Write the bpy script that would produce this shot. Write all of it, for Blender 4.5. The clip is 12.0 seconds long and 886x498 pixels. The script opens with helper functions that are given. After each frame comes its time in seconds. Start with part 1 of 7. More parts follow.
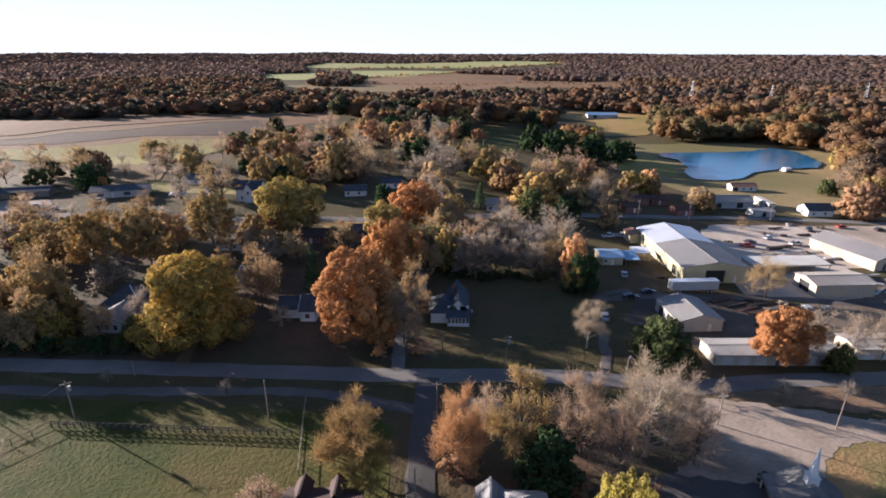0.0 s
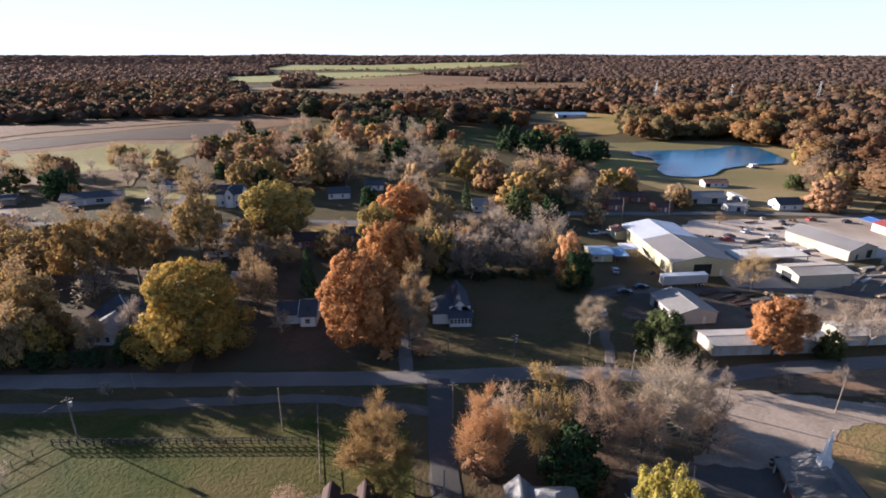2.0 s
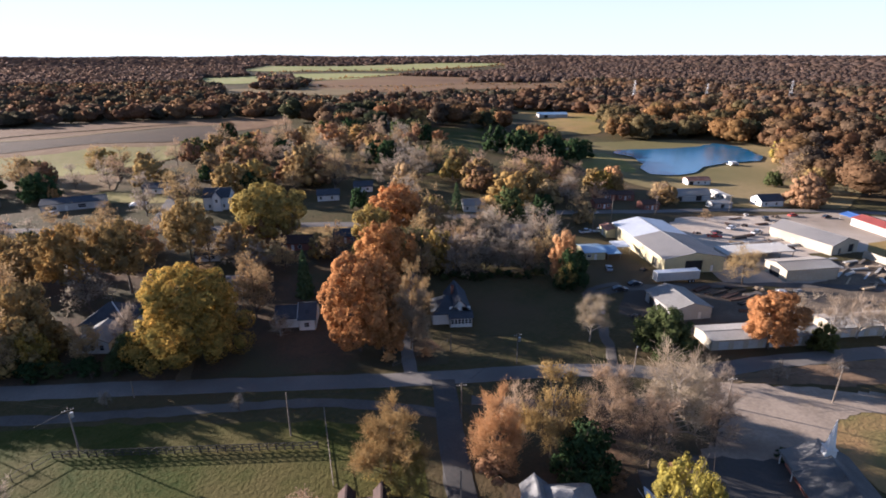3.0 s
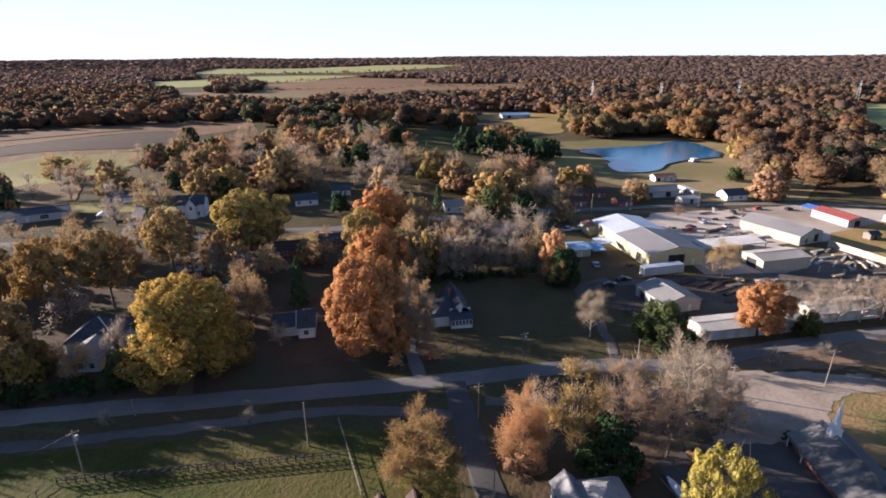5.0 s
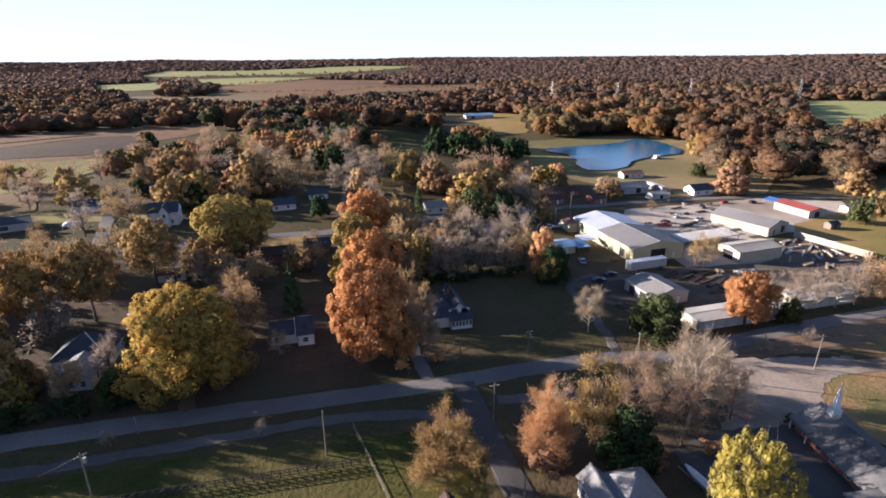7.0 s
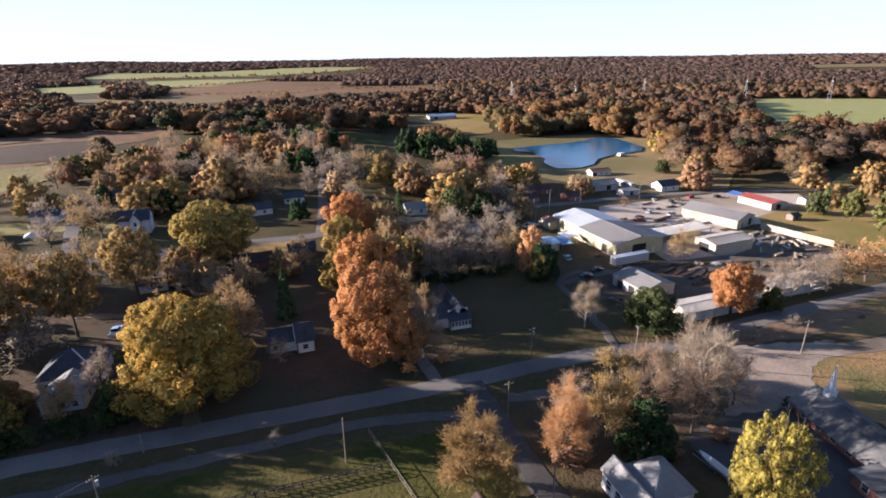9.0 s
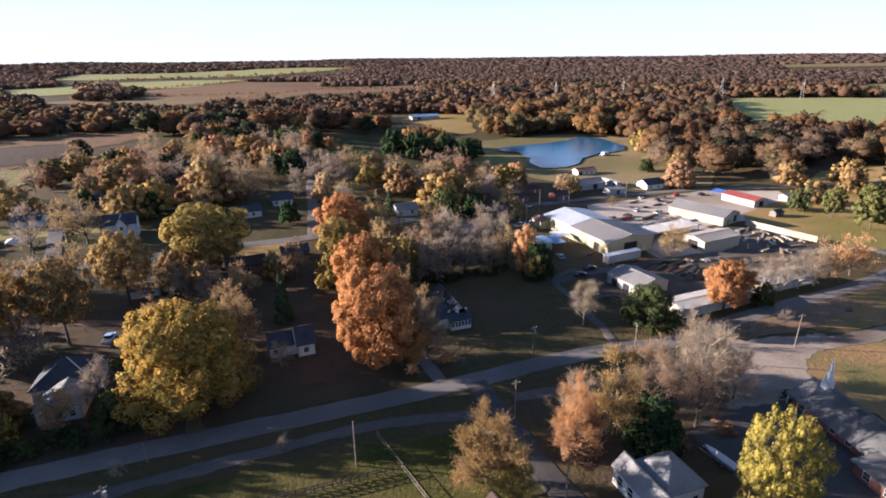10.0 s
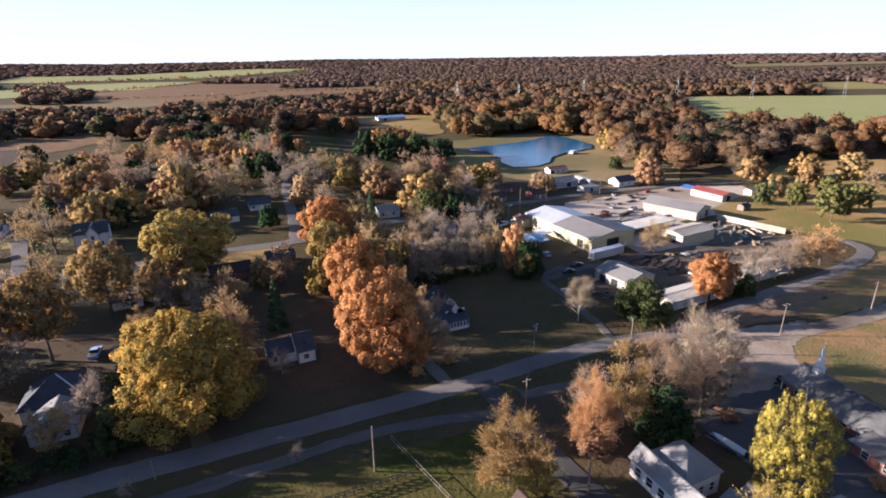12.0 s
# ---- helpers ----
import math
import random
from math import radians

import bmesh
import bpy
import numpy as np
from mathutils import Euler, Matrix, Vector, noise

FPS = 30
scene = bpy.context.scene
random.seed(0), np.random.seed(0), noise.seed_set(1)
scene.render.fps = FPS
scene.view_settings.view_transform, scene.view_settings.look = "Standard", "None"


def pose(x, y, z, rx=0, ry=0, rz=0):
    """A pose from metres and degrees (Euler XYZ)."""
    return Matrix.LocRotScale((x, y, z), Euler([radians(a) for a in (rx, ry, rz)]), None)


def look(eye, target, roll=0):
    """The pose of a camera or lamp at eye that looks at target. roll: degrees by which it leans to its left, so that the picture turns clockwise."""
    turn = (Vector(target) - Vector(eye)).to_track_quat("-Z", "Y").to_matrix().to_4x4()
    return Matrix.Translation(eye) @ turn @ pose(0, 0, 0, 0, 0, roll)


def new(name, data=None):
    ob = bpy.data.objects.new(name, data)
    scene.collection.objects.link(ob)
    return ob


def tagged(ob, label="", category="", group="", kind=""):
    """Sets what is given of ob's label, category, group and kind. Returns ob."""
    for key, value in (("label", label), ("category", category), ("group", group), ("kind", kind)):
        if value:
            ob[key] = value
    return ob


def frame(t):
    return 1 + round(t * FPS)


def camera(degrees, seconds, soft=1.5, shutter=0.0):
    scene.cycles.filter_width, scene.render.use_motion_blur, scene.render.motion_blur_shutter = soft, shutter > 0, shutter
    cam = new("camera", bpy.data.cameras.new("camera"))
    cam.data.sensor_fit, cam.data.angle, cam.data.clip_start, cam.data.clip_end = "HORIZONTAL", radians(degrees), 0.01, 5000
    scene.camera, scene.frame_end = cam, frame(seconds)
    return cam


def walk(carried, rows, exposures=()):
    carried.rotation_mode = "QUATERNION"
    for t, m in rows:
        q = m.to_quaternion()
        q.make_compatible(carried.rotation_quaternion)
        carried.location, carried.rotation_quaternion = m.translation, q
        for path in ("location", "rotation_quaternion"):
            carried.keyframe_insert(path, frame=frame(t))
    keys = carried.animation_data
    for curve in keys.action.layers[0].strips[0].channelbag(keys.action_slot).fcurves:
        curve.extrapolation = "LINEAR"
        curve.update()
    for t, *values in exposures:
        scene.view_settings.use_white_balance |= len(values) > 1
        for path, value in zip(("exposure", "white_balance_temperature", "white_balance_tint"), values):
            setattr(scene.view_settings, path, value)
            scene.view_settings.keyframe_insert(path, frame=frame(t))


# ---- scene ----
cam = camera(78.6, 12.0, 1.8)
METRES, EYE, TILT, LEAN, TURN = 58.0, 68.7, -20.0, -0.15, 0.0
ROWS = [
    (0.0, 0.0, 0.0, 0.0, 0.0, 0.0, -0.0),
    (0.5, -0.0293, 0.0013, -0.0005, -0.65, 0.03, 0.25),
    (1.0, -0.0653, 0.0025, -0.001, -1.46, 0.06, 0.57),
    (1.5, -0.1061, 0.0036, -0.0008, -2.41, 0.07, 0.95),
    (2.0, -0.1497, 0.0067, -0.0004, -3.43, 0.09, 1.4),
    (2.5, -0.1939, 0.0103, 0.0005, -4.49, 0.09, 1.83),
    (3.0, -0.2373, 0.0148, 0.0021, -5.56, 0.09, 2.3),
    (5.0, -0.4117, 0.0415, 0.014, -9.83, 0.0, 4.07),
    (5.5, -0.4537, 0.0495, 0.0178, -10.9, -0.06, 4.53),
    (6.0, -0.4963, 0.0585, 0.0213, -11.97, -0.11, 4.93),
    (6.5, -0.538, 0.0687, 0.0255, -13.05, -0.18, 5.37),
    (7.0, -0.5794, 0.0791, 0.0294, -14.11, -0.26, 5.79),
    (9.0, -0.7453, 0.1297, 0.05, -18.52, -0.69, 7.44),
    (9.5, -0.7829, 0.1433, 0.0561, -19.52, -0.8, 7.8),
    (10.0, -0.8229, 0.1584, 0.0624, -20.61, -0.94, 8.18),
    (10.5, -0.8631, 0.1741, 0.0689, -21.72, -1.1, 8.58),
    (11.0, -0.9025, 0.191, 0.0758, -22.82, -1.26, 8.97),
    (11.5, -0.9384, 0.2074, 0.0828, -23.89, -1.39, 9.36),
    (12.0, -0.9624, 0.2192, 0.0871, -24.66, -1.5, 9.63),
]
walk(cam, [(t, pose(0, 0, EYE, TILT, LEAN, TURN) @ pose(METRES * x, METRES * y, METRES * z, 90 + pitch, roll, yaw)) for t, x, y, z, yaw, pitch, roll in ROWS],
     exposures=[(0.0, 2.05, 5380, 16.8), (12.0, 2.08, 5460, 18.6)])

# ---- daylight: a low sun ahead on the left, clear pale sky ----
SUN_AZ, SUN_EL = -60.7, 13.6          # degrees from +y (minus: towards -x), and above the horizon
world = bpy.data.worlds.new("sky_world")
scene.world = world
world.use_nodes = True
wn = world.node_tree.nodes
sky = wn.new("ShaderNodeTexSky")
sky.sky_type, sky.sun_disc = "NISHITA", False
sky.altitude = 2500
sky.sun_elevation, sky.sun_rotation = radians(SUN_EL), radians(SUN_AZ)
sky.air_density, sky.dust_density, sky.ozone_density = 1.0, 0.25, 1.5
wn["Background"].inputs[1].default_value = 0.047
haze = wn.new("ShaderNodeMix")          # thin high haze whitens the clear sky
haze.data_type = "RGBA"
haze.inputs[7].default_value = (5.25, 5.25, 5.25, 1)
where, axes, veil = wn.new("ShaderNodeTexCoord"), wn.new("ShaderNodeSeparateXYZ"), wn.new("ShaderNodeMapRange")
veil.interpolation_type = "SMOOTHSTEP"
for n, value in ((1, 0.02), (2, 0.30), (3, 0.85), (4, 0.05)):
    veil.inputs[n].default_value = value
world.node_tree.links.new(where.outputs["Generated"], axes.inputs[0])
world.node_tree.links.new(axes.outputs["Z"], veil.inputs[0])
world.node_tree.links.new(veil.outputs[0], haze.inputs[0])
world.node_tree.links.new(sky.outputs[0], haze.inputs[6])
world.node_tree.links.new(haze.outputs[2], wn["Background"].inputs[0])
sun_data = bpy.data.lights.new("sun", "SUN")
sun_data.energy, sun_data.angle, sun_data.color = 5.0, radians(0.55), (1.0, 0.82, 0.62)
sun = new("sun", sun_data)
az, el = radians(SUN_AZ), radians(SUN_EL)
sun.matrix_world = look((0, 0, 300), Vector((0, 0, 300)) - Vector((math.sin(az) * math.cos(el), math.cos(az) * math.cos(el), math.sin(el))))

rng = np.random.default_rng(7)


# ---- materials ----
def material(name, a, b=None, rough=0.85, scale=0.6, fine=6.0, metal=0.0, bump=0.3, spec=0.3, third=None, spread=0.5, vary=0.0):
    """Two colours mixed by noise at two sizes, an optional third in large stains, and a fine relief."""
    m = bpy.data.materials.new(name)
    m.use_nodes = True
    nt = m.node_tree
    n, link = nt.nodes, nt.links.new
    p = n["Principled BSDF"]
    p.inputs["Roughness"].default_value = rough
    p.inputs["Metallic"].default_value = metal
    p.inputs["Specular IOR Level"].default_value = spec
    b = b or tuple(c * 0.75 for c in a)
    geo = n.new("ShaderNodeNewGeometry")
    big, small = n.new("ShaderNodeTexNoise"), n.new("ShaderNodeTexNoise")
    for t, s in ((big, scale), (small, fine)):
        t.inputs["Scale"].default_value, t.inputs["Detail"].default_value = s, 5.0
        t.inputs["Roughness"].default_value = 0.65
        link(geo.outputs["Position"], t.inputs["Vector"])
    blend = n.new("ShaderNodeMath")
    blend.operation = "ADD"
    link(big.outputs[0], blend.inputs[0])
    link(small.outputs[0], blend.inputs[1])
    ramp = n.new("ShaderNodeMapRange")
    ramp.inputs[1].default_value, ramp.inputs[2].default_value = 1.0 - 0.36 * spread, 1.0 + 0.36 * spread
    link(blend.outputs[0], ramp.inputs[0])
    mix = n.new("ShaderNodeMix")
    mix.data_type = "RGBA"
    mix.inputs[6].default_value, mix.inputs[7].default_value = (*a, 1), (*b, 1)
    link(ramp.outputs[0], mix.inputs[0])
    out = mix.outputs[2]
    if third:
        stain = n.new("ShaderNodeTexNoise")
        stain.inputs["Scale"].default_value, stain.inputs["Detail"].default_value = scale * 0.23, 4.0
        link(geo.outputs["Position"], stain.inputs["Vector"])
        r2 = n.new("ShaderNodeMapRange")
        r2.inputs[1].default_value, r2.inputs[2].default_value = 0.47, 0.62
        link(stain.outputs[0], r2.inputs[0])
        m2 = n.new("ShaderNodeMix")
        m2.data_type = "RGBA"
        m2.inputs[7].default_value = (*third, 1)
        link(r2.outputs[0], m2.inputs[0])
        link(out, m2.inputs[6])
        out = m2.outputs[2]
    if vary:
        info = n.new("ShaderNodeObjectInfo")
        hsv = n.new("ShaderNodeHueSaturation")
        r3 = n.new("ShaderNodeMapRange")
        r3.inputs[3].default_value, r3.inputs[4].default_value = 1 - vary, 1 + vary
        link(info.outputs["Random"], r3.inputs[0])
        link(r3.outputs[0], hsv.inputs["Value"])
        link(out, hsv.inputs["Color"])
        out = hsv.outputs[0]
    link(out, p.inputs["Base Color"])
    if bump:
        bm_ = n.new("ShaderNodeBump")
        bm_.inputs["Strength"].default_value, bm_.inputs["Distance"].default_value = bump, 0.5 / fine
        link(small.outputs[0], bm_.inputs["Height"])
        link(bm_.outputs[0], p.inputs["Normal"])
    return m


def leaf_material(name, a, b, c=None, glow=0.30):
    """Leaves: each clump takes its own mix of colours; light passes through them."""
    m = bpy.data.materials.new(name)
    m.use_nodes = True
    nt = m.node_tree
    n, link = nt.nodes, nt.links.new
    geo, info = n.new("ShaderNodeNewGeometry"), n.new("ShaderNodeObjectInfo")
    tone, fine = n.new("ShaderNodeTexNoise"), n.new("ShaderNodeTexNoise")
    for t, size, detail in ((tone, 0.20, 3.0), (fine, 0.9, 4.0)):
        t.inputs["Scale"].default_value, t.inputs["Detail"].default_value = size, detail
        link(geo.outputs["Position"], t.inputs["Vector"])
    leaf = n.new("ShaderNodeMath")
    leaf.operation = "MULTIPLY_ADD"
    leaf.inputs[1].default_value, leaf.inputs[2].default_value = 0.24, -0.37
    link(geo.outputs["Random Per Island"], leaf.inputs[0])
    add = n.new("ShaderNodeMath")
    add.operation = "MULTIPLY_ADD"
    add.inputs[1].default_value = 0.5
    link(fine.outputs[0], add.inputs[0])
    link(leaf.outputs[0], add.inputs[2])
    s = n.new("ShaderNodeMath")
    s.operation = "ADD"
    link(tone.outputs[0], s.inputs[0])
    link(add.outputs[0], s.inputs[1])
    ramp = n.new("ShaderNodeValToRGB")
    e = ramp.color_ramp.elements
    e[0].position, e[0].color = 0.25, (*a, 1)
    e[1].position, e[1].color = 0.55, (*b, 1)
    last = e.new(0.85)
    last.color = (*(c or b), 1)
    link(s.outputs[0], ramp.inputs[0])
    hsv = n.new("ShaderNodeHueSaturation")
    r3 = n.new("ShaderNodeMapRange")
    r3.inputs[3].default_value, r3.inputs[4].default_value = 0.96, 1.27
    link(info.outputs["Random"], r3.inputs[0])
    link(r3.outputs[0], hsv.inputs["Value"])
    turn = n.new("ShaderNodeMath")          # no two trees share quite the same hue
    turn.operation = "PINGPONG"
    turn.inputs[1].default_value = 0.13
    link(info.outputs["Random"], turn.inputs[0])
    r4 = n.new("ShaderNodeMapRange")
    r4.inputs[2].default_value, r4.inputs[3].default_value, r4.inputs[4].default_value = 0.13, 0.495, 0.508
    link(turn.outputs[0], r4.inputs[0])
    link(r4.outputs[0], hsv.inputs["Hue"])
    link(ramp.outputs[0], hsv.inputs["Color"])
    d, t, mix = n.new("ShaderNodeBsdfDiffuse"), n.new("ShaderNodeBsdfTranslucent"), n.new("ShaderNodeMixShader")
    relief = n.new("ShaderNodeBump")
    relief.inputs["Strength"].default_value, relief.inputs["Distance"].default_value = 0.55, 0.9
    link(fine.outputs[0], relief.inputs["Height"])
    link(relief.outputs[0], d.inputs["Normal"])
    link(hsv.outputs[0], d.inputs[0])
    link(hsv.outputs[0], t.inputs[0])
    mix.inputs[0].default_value = glow
    link(d.outputs[0], mix.inputs[1])
    link(t.outputs[0], mix.inputs[2])
    link(mix.outputs[0], n["Material Output"].inputs[0])
    return m


def woods_material(name, bare=0.0, glow=0.42):
    """Far woods: every tree carries its own tone, from bare grey-brown through rust and gold to evergreen."""
    m = bpy.data.materials.new(name)
    m.use_nodes = True
    nt = m.node_tree
    n, link = nt.nodes, nt.links.new
    at = n.new("ShaderNodeAttribute")
    at.attribute_name = "tone"
    geo = n.new("ShaderNodeNewGeometry")
    ramp = n.new("ShaderNodeValToRGB")
    e = ramp.color_ramp.elements
    e[0].position, e[0].color = 0.0, (0.112, 0.086, 0.062, 1)
    e[1].position, e[1].color = 1.0, (0.034, 0.046, 0.024, 1)
    for pos, col in ((0.16, (0.152, 0.108, 0.070)), (0.30, (0.188, 0.120, 0.064)), (0.44, (0.222, 0.116, 0.056)), (0.56, (0.226, 0.138, 0.058)),
                     (0.68, (0.262, 0.142, 0.054)), (0.78, (0.235, 0.162, 0.066)), (0.86, (0.140, 0.118, 0.058)), (0.92, (0.062, 0.070, 0.034))):
        x = e.new(pos)
        x.color = (*col, 1)
    link(at.outputs["Fac"], ramp.inputs[0])
    # bare: share of grey twig colour, which also paints in distance haze
    haze_grey = n.new("ShaderNodeMix")
    haze_grey.data_type = "RGBA"
    haze_grey.inputs[0].default_value = bare
    haze_grey.inputs[7].default_value = (0.150, 0.108, 0.092, 1)
    link(ramp.outputs[0], haze_grey.inputs[6])
    hsv = n.new("ShaderNodeHueSaturation")
    r3 = n.new("ShaderNodeMapRange")
    r3.inputs[3].default_value, r3.inputs[4].default_value = 0.88, 1.16
    link(geo.outputs["Random Per Island"], r3.inputs[0])
    fine = n.new("ShaderNodeTexNoise")
    fine.inputs["Scale"].default_value, fine.inputs["Detail"].default_value = 0.55, 5.0
    link(geo.outputs["Position"], fine.inputs["Vector"])
    r4 = n.new("ShaderNodeMapRange")
    r4.inputs[1].default_value, r4.inputs[2].default_value, r4.inputs[3].default_value, r4.inputs[4].default_value = 0.32, 0.68, 0.72, 1.50
    link(fine.outputs[0], r4.inputs[0])
    both = n.new("ShaderNodeMath")
    both.operation = "MULTIPLY"
    link(r3.outputs[0], both.inputs[0])
    link(r4.outputs[0], both.inputs[1])
    link(both.outputs[0], hsv.inputs["Value"])
    link(haze_grey.outputs[2], hsv.inputs["Color"])
    d, t, mix = n.new("ShaderNodeBsdfDiffuse"), n.new("ShaderNodeBsdfTranslucent"), n.new("ShaderNodeMixShader")
    relief = n.new("ShaderNodeBump")
    relief.inputs["Strength"].default_value, relief.inputs["Distance"].default_value = 0.7, 1.2
    link(fine.outputs[0], relief.inputs["Height"])
    link(relief.outputs[0], d.inputs["Normal"])
    link(hsv.outputs[0], d.inputs[0])
    link(hsv.outputs[0], t.inputs[0])
    mix.inputs[0].default_value = glow
    link(d.outputs[0], mix.inputs[1])
    link(t.outputs[0], mix.inputs[2])
    link(mix.outputs[0], n["Material Output"].inputs[0])
    return m


M = {}
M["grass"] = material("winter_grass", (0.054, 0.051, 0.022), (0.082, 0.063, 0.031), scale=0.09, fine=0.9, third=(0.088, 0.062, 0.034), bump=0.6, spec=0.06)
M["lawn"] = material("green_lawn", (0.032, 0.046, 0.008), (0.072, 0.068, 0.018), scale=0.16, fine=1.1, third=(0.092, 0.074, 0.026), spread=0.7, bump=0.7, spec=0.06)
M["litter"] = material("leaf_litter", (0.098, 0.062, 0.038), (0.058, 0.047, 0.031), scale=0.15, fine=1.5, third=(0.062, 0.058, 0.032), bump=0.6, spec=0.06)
M["green_field"] = material("winter_wheat", (0.225, 0.235, 0.085), (0.255, 0.250, 0.100), scale=0.01, fine=0.1, third=(0.270, 0.240, 0.110), bump=0.2, spec=0.06)
M["tan_field"] = material("cut_stubble", (0.190, 0.140, 0.071), (0.149, 0.110, 0.055), scale=0.012, fine=0.12, third=(0.132, 0.115, 0.048), bump=0.2, spec=0.06)
M["brown_field"] = material("harvested_field", (0.150, 0.088, 0.048), (0.180, 0.116, 0.060), scale=0.008, fine=0.09, third=(0.120, 0.074, 0.044), bump=0.2, spec=0.06)
M["mauve_field"] = material("mauve_cut_field", (0.094, 0.066, 0.043), (0.073, 0.055, 0.038), scale=0.015, fine=0.14, third=(0.118, 0.092, 0.042), bump=0.2, spec=0.06)
M["pasture"] = material("pale_pasture", (0.185, 0.165, 0.056), (0.225, 0.182, 0.072), scale=0.014, fine=0.2, third=(0.150, 0.142, 0.038), bump=0.2, spec=0.06)
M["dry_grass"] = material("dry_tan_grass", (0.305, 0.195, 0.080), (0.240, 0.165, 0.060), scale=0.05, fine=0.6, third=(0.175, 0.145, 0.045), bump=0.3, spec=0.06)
M["tan_grass"] = material("bleached_grass", (0.235, 0.175, 0.088), (0.185, 0.142, 0.066), scale=0.03, fine=0.5, third=(0.130, 0.112, 0.048), bump=0.3, spec=0.06)
M["rust_grass"] = material("russet_grass", (0.275, 0.165, 0.076), (0.205, 0.138, 0.062), scale=0.2, fine=1.0, third=(0.135, 0.118, 0.045), bump=0.5, spec=0.06)
M["scrub"] = material("broom_sedge", (0.17, 0.105, 0.055), (0.125, 0.095, 0.045), scale=0.05, fine=0.4, bump=0.4, spec=0.06)
M["asphalt"] = material("worn_asphalt", (0.140, 0.128, 0.116), (0.176, 0.158, 0.142), scale=0.12, fine=2.2, third=(0.112, 0.103, 0.095), rough=0.8, bump=0.15, spec=0.06)
# darker copy of the asphalt, with tree shade painted into its colour
M["shaded_asphalt"] = material("shaded_asphalt", (0.066, 0.062, 0.058), (0.082, 0.076, 0.070), scale=0.12, fine=2.0, third=(0.052, 0.049, 0.047), rough=0.85, bump=0.15, spec=0.06)
M["gravel"] = material("gravel", (0.45, 0.375, 0.300), (0.36, 0.295, 0.235), scale=0.08, fine=1.4, third=(0.255, 0.205, 0.158), bump=0.4, spec=0.06)
M["dirt"] = material("bare_dirt", (0.203, 0.135, 0.086), (0.150, 0.101, 0.064), scale=0.1, fine=1.2, third=(0.120, 0.090, 0.053), bump=0.4, spec=0.06)
M["concrete"] = material("stained_apron", (0.310, 0.248, 0.190), (0.225, 0.178, 0.136), scale=0.16, fine=1.2, third=(0.125, 0.098, 0.076), bump=0.15, spec=0.06)
M["lane"] = material("packed_lane", (0.110, 0.096, 0.084), (0.082, 0.073, 0.066), scale=0.15, fine=1.6, third=(0.140, 0.120, 0.100), bump=0.4, spec=0.06)
# grey-brown dirt, darkened to paint in the shade on the yard
M["yard"] = material("shaded_yard_dirt", (0.105, 0.082, 0.060), (0.160, 0.124, 0.090), scale=0.1, fine=1.0, third=(0.066, 0.054, 0.043), bump=0.4, spec=0.06)
# blue base colour: the sky's reflection painted into the water
M["water"] = material("sky_tinted_pond_water", (0.022, 0.105, 0.205), (0.028, 0.120, 0.220), rough=0.06, scale=0.02, fine=1.2, bump=0.22, spec=0.5)
M["bark"] = material("bark", (0.105, 0.080, 0.060), (0.065, 0.050, 0.040), scale=1.2, fine=8.0, bump=0.6)
M["pale_bark"] = material("pale_bark", (0.34, 0.29, 0.235), (0.22, 0.18, 0.145), scale=0.8, fine=6.0, bump=0.4)
M["white"] = material("white_siding", (0.62, 0.605, 0.575), (0.50, 0.485, 0.45), scale=0.4, fine=3.0, spread=0.9, bump=0.1)
M["cream_metal"] = material("cream_sheet_metal", (0.468, 0.408, 0.238), (0.399, 0.348, 0.204), scale=0.25, fine=2.0, third=(0.340, 0.289, 0.187), rough=0.55, bump=0.1)
M["buff_metal"] = material("buff_sheet_metal", (0.365, 0.327, 0.255), (0.306, 0.272, 0.212), scale=0.25, fine=2.0, third=(0.255, 0.221, 0.170), rough=0.6, bump=0.1)
M["tan_metal"] = material("tan_sheet_metal", (0.399, 0.340, 0.255), (0.340, 0.289, 0.212), scale=0.25, fine=2.0, rough=0.55, bump=0.1)
M["white_metal"] = material("white_painted_metal", (0.420, 0.405, 0.380), (0.345, 0.330, 0.305), scale=0.25, fine=2.0, third=(0.318, 0.296, 0.260), rough=0.45, bump=0.08)
M["bright_roof"] = material("bright_galvanised_roof", (0.56, 0.575, 0.60), (0.46, 0.475, 0.50), scale=0.12, fine=1.4, rough=0.42, metal=0.2, bump=0.05)
M["grey_roof"] = material("weathered_metal_roof", (0.178, 0.170, 0.167), (0.141, 0.133, 0.130), scale=0.12, fine=1.5, third=(0.215, 0.200, 0.185), rough=0.6, bump=0.1)
M["pale_roof"] = material("pale_metal_roof", (0.232, 0.220, 0.204), (0.184, 0.172, 0.156), scale=0.14, fine=1.5, third=(0.160, 0.136, 0.112), rough=0.5, bump=0.1)
M["red_roof"] = material("red_metal_roof", (0.30, 0.072, 0.055), (0.25, 0.062, 0.048), scale=0.2, fine=2.0, rough=0.5, bump=0.05)
M["blue_roof"] = material("pale_blue_metal_roof", (0.17, 0.28, 0.42), (0.21, 0.32, 0.44), scale=0.3, fine=1.8, third=(0.32, 0.38, 0.42), rough=0.5, bump=0.08)
M["rust_roof"] = material("rusted_roof", (0.22, 0.095, 0.060), (0.30, 0.17, 0.12), scale=0.4, fine=2.5, rough=0.75)
M["shingle"] = material("charcoal_shingles", (0.036, 0.042, 0.052), (0.055, 0.060, 0.070), scale=0.5, fine=4.0, rough=0.9, bump=0.4)
M["grey_shingle"] = material("grey_shingles", (0.221, 0.216, 0.207), (0.156, 0.152, 0.147), scale=0.4, fine=4.0, rough=0.9, bump=0.4)
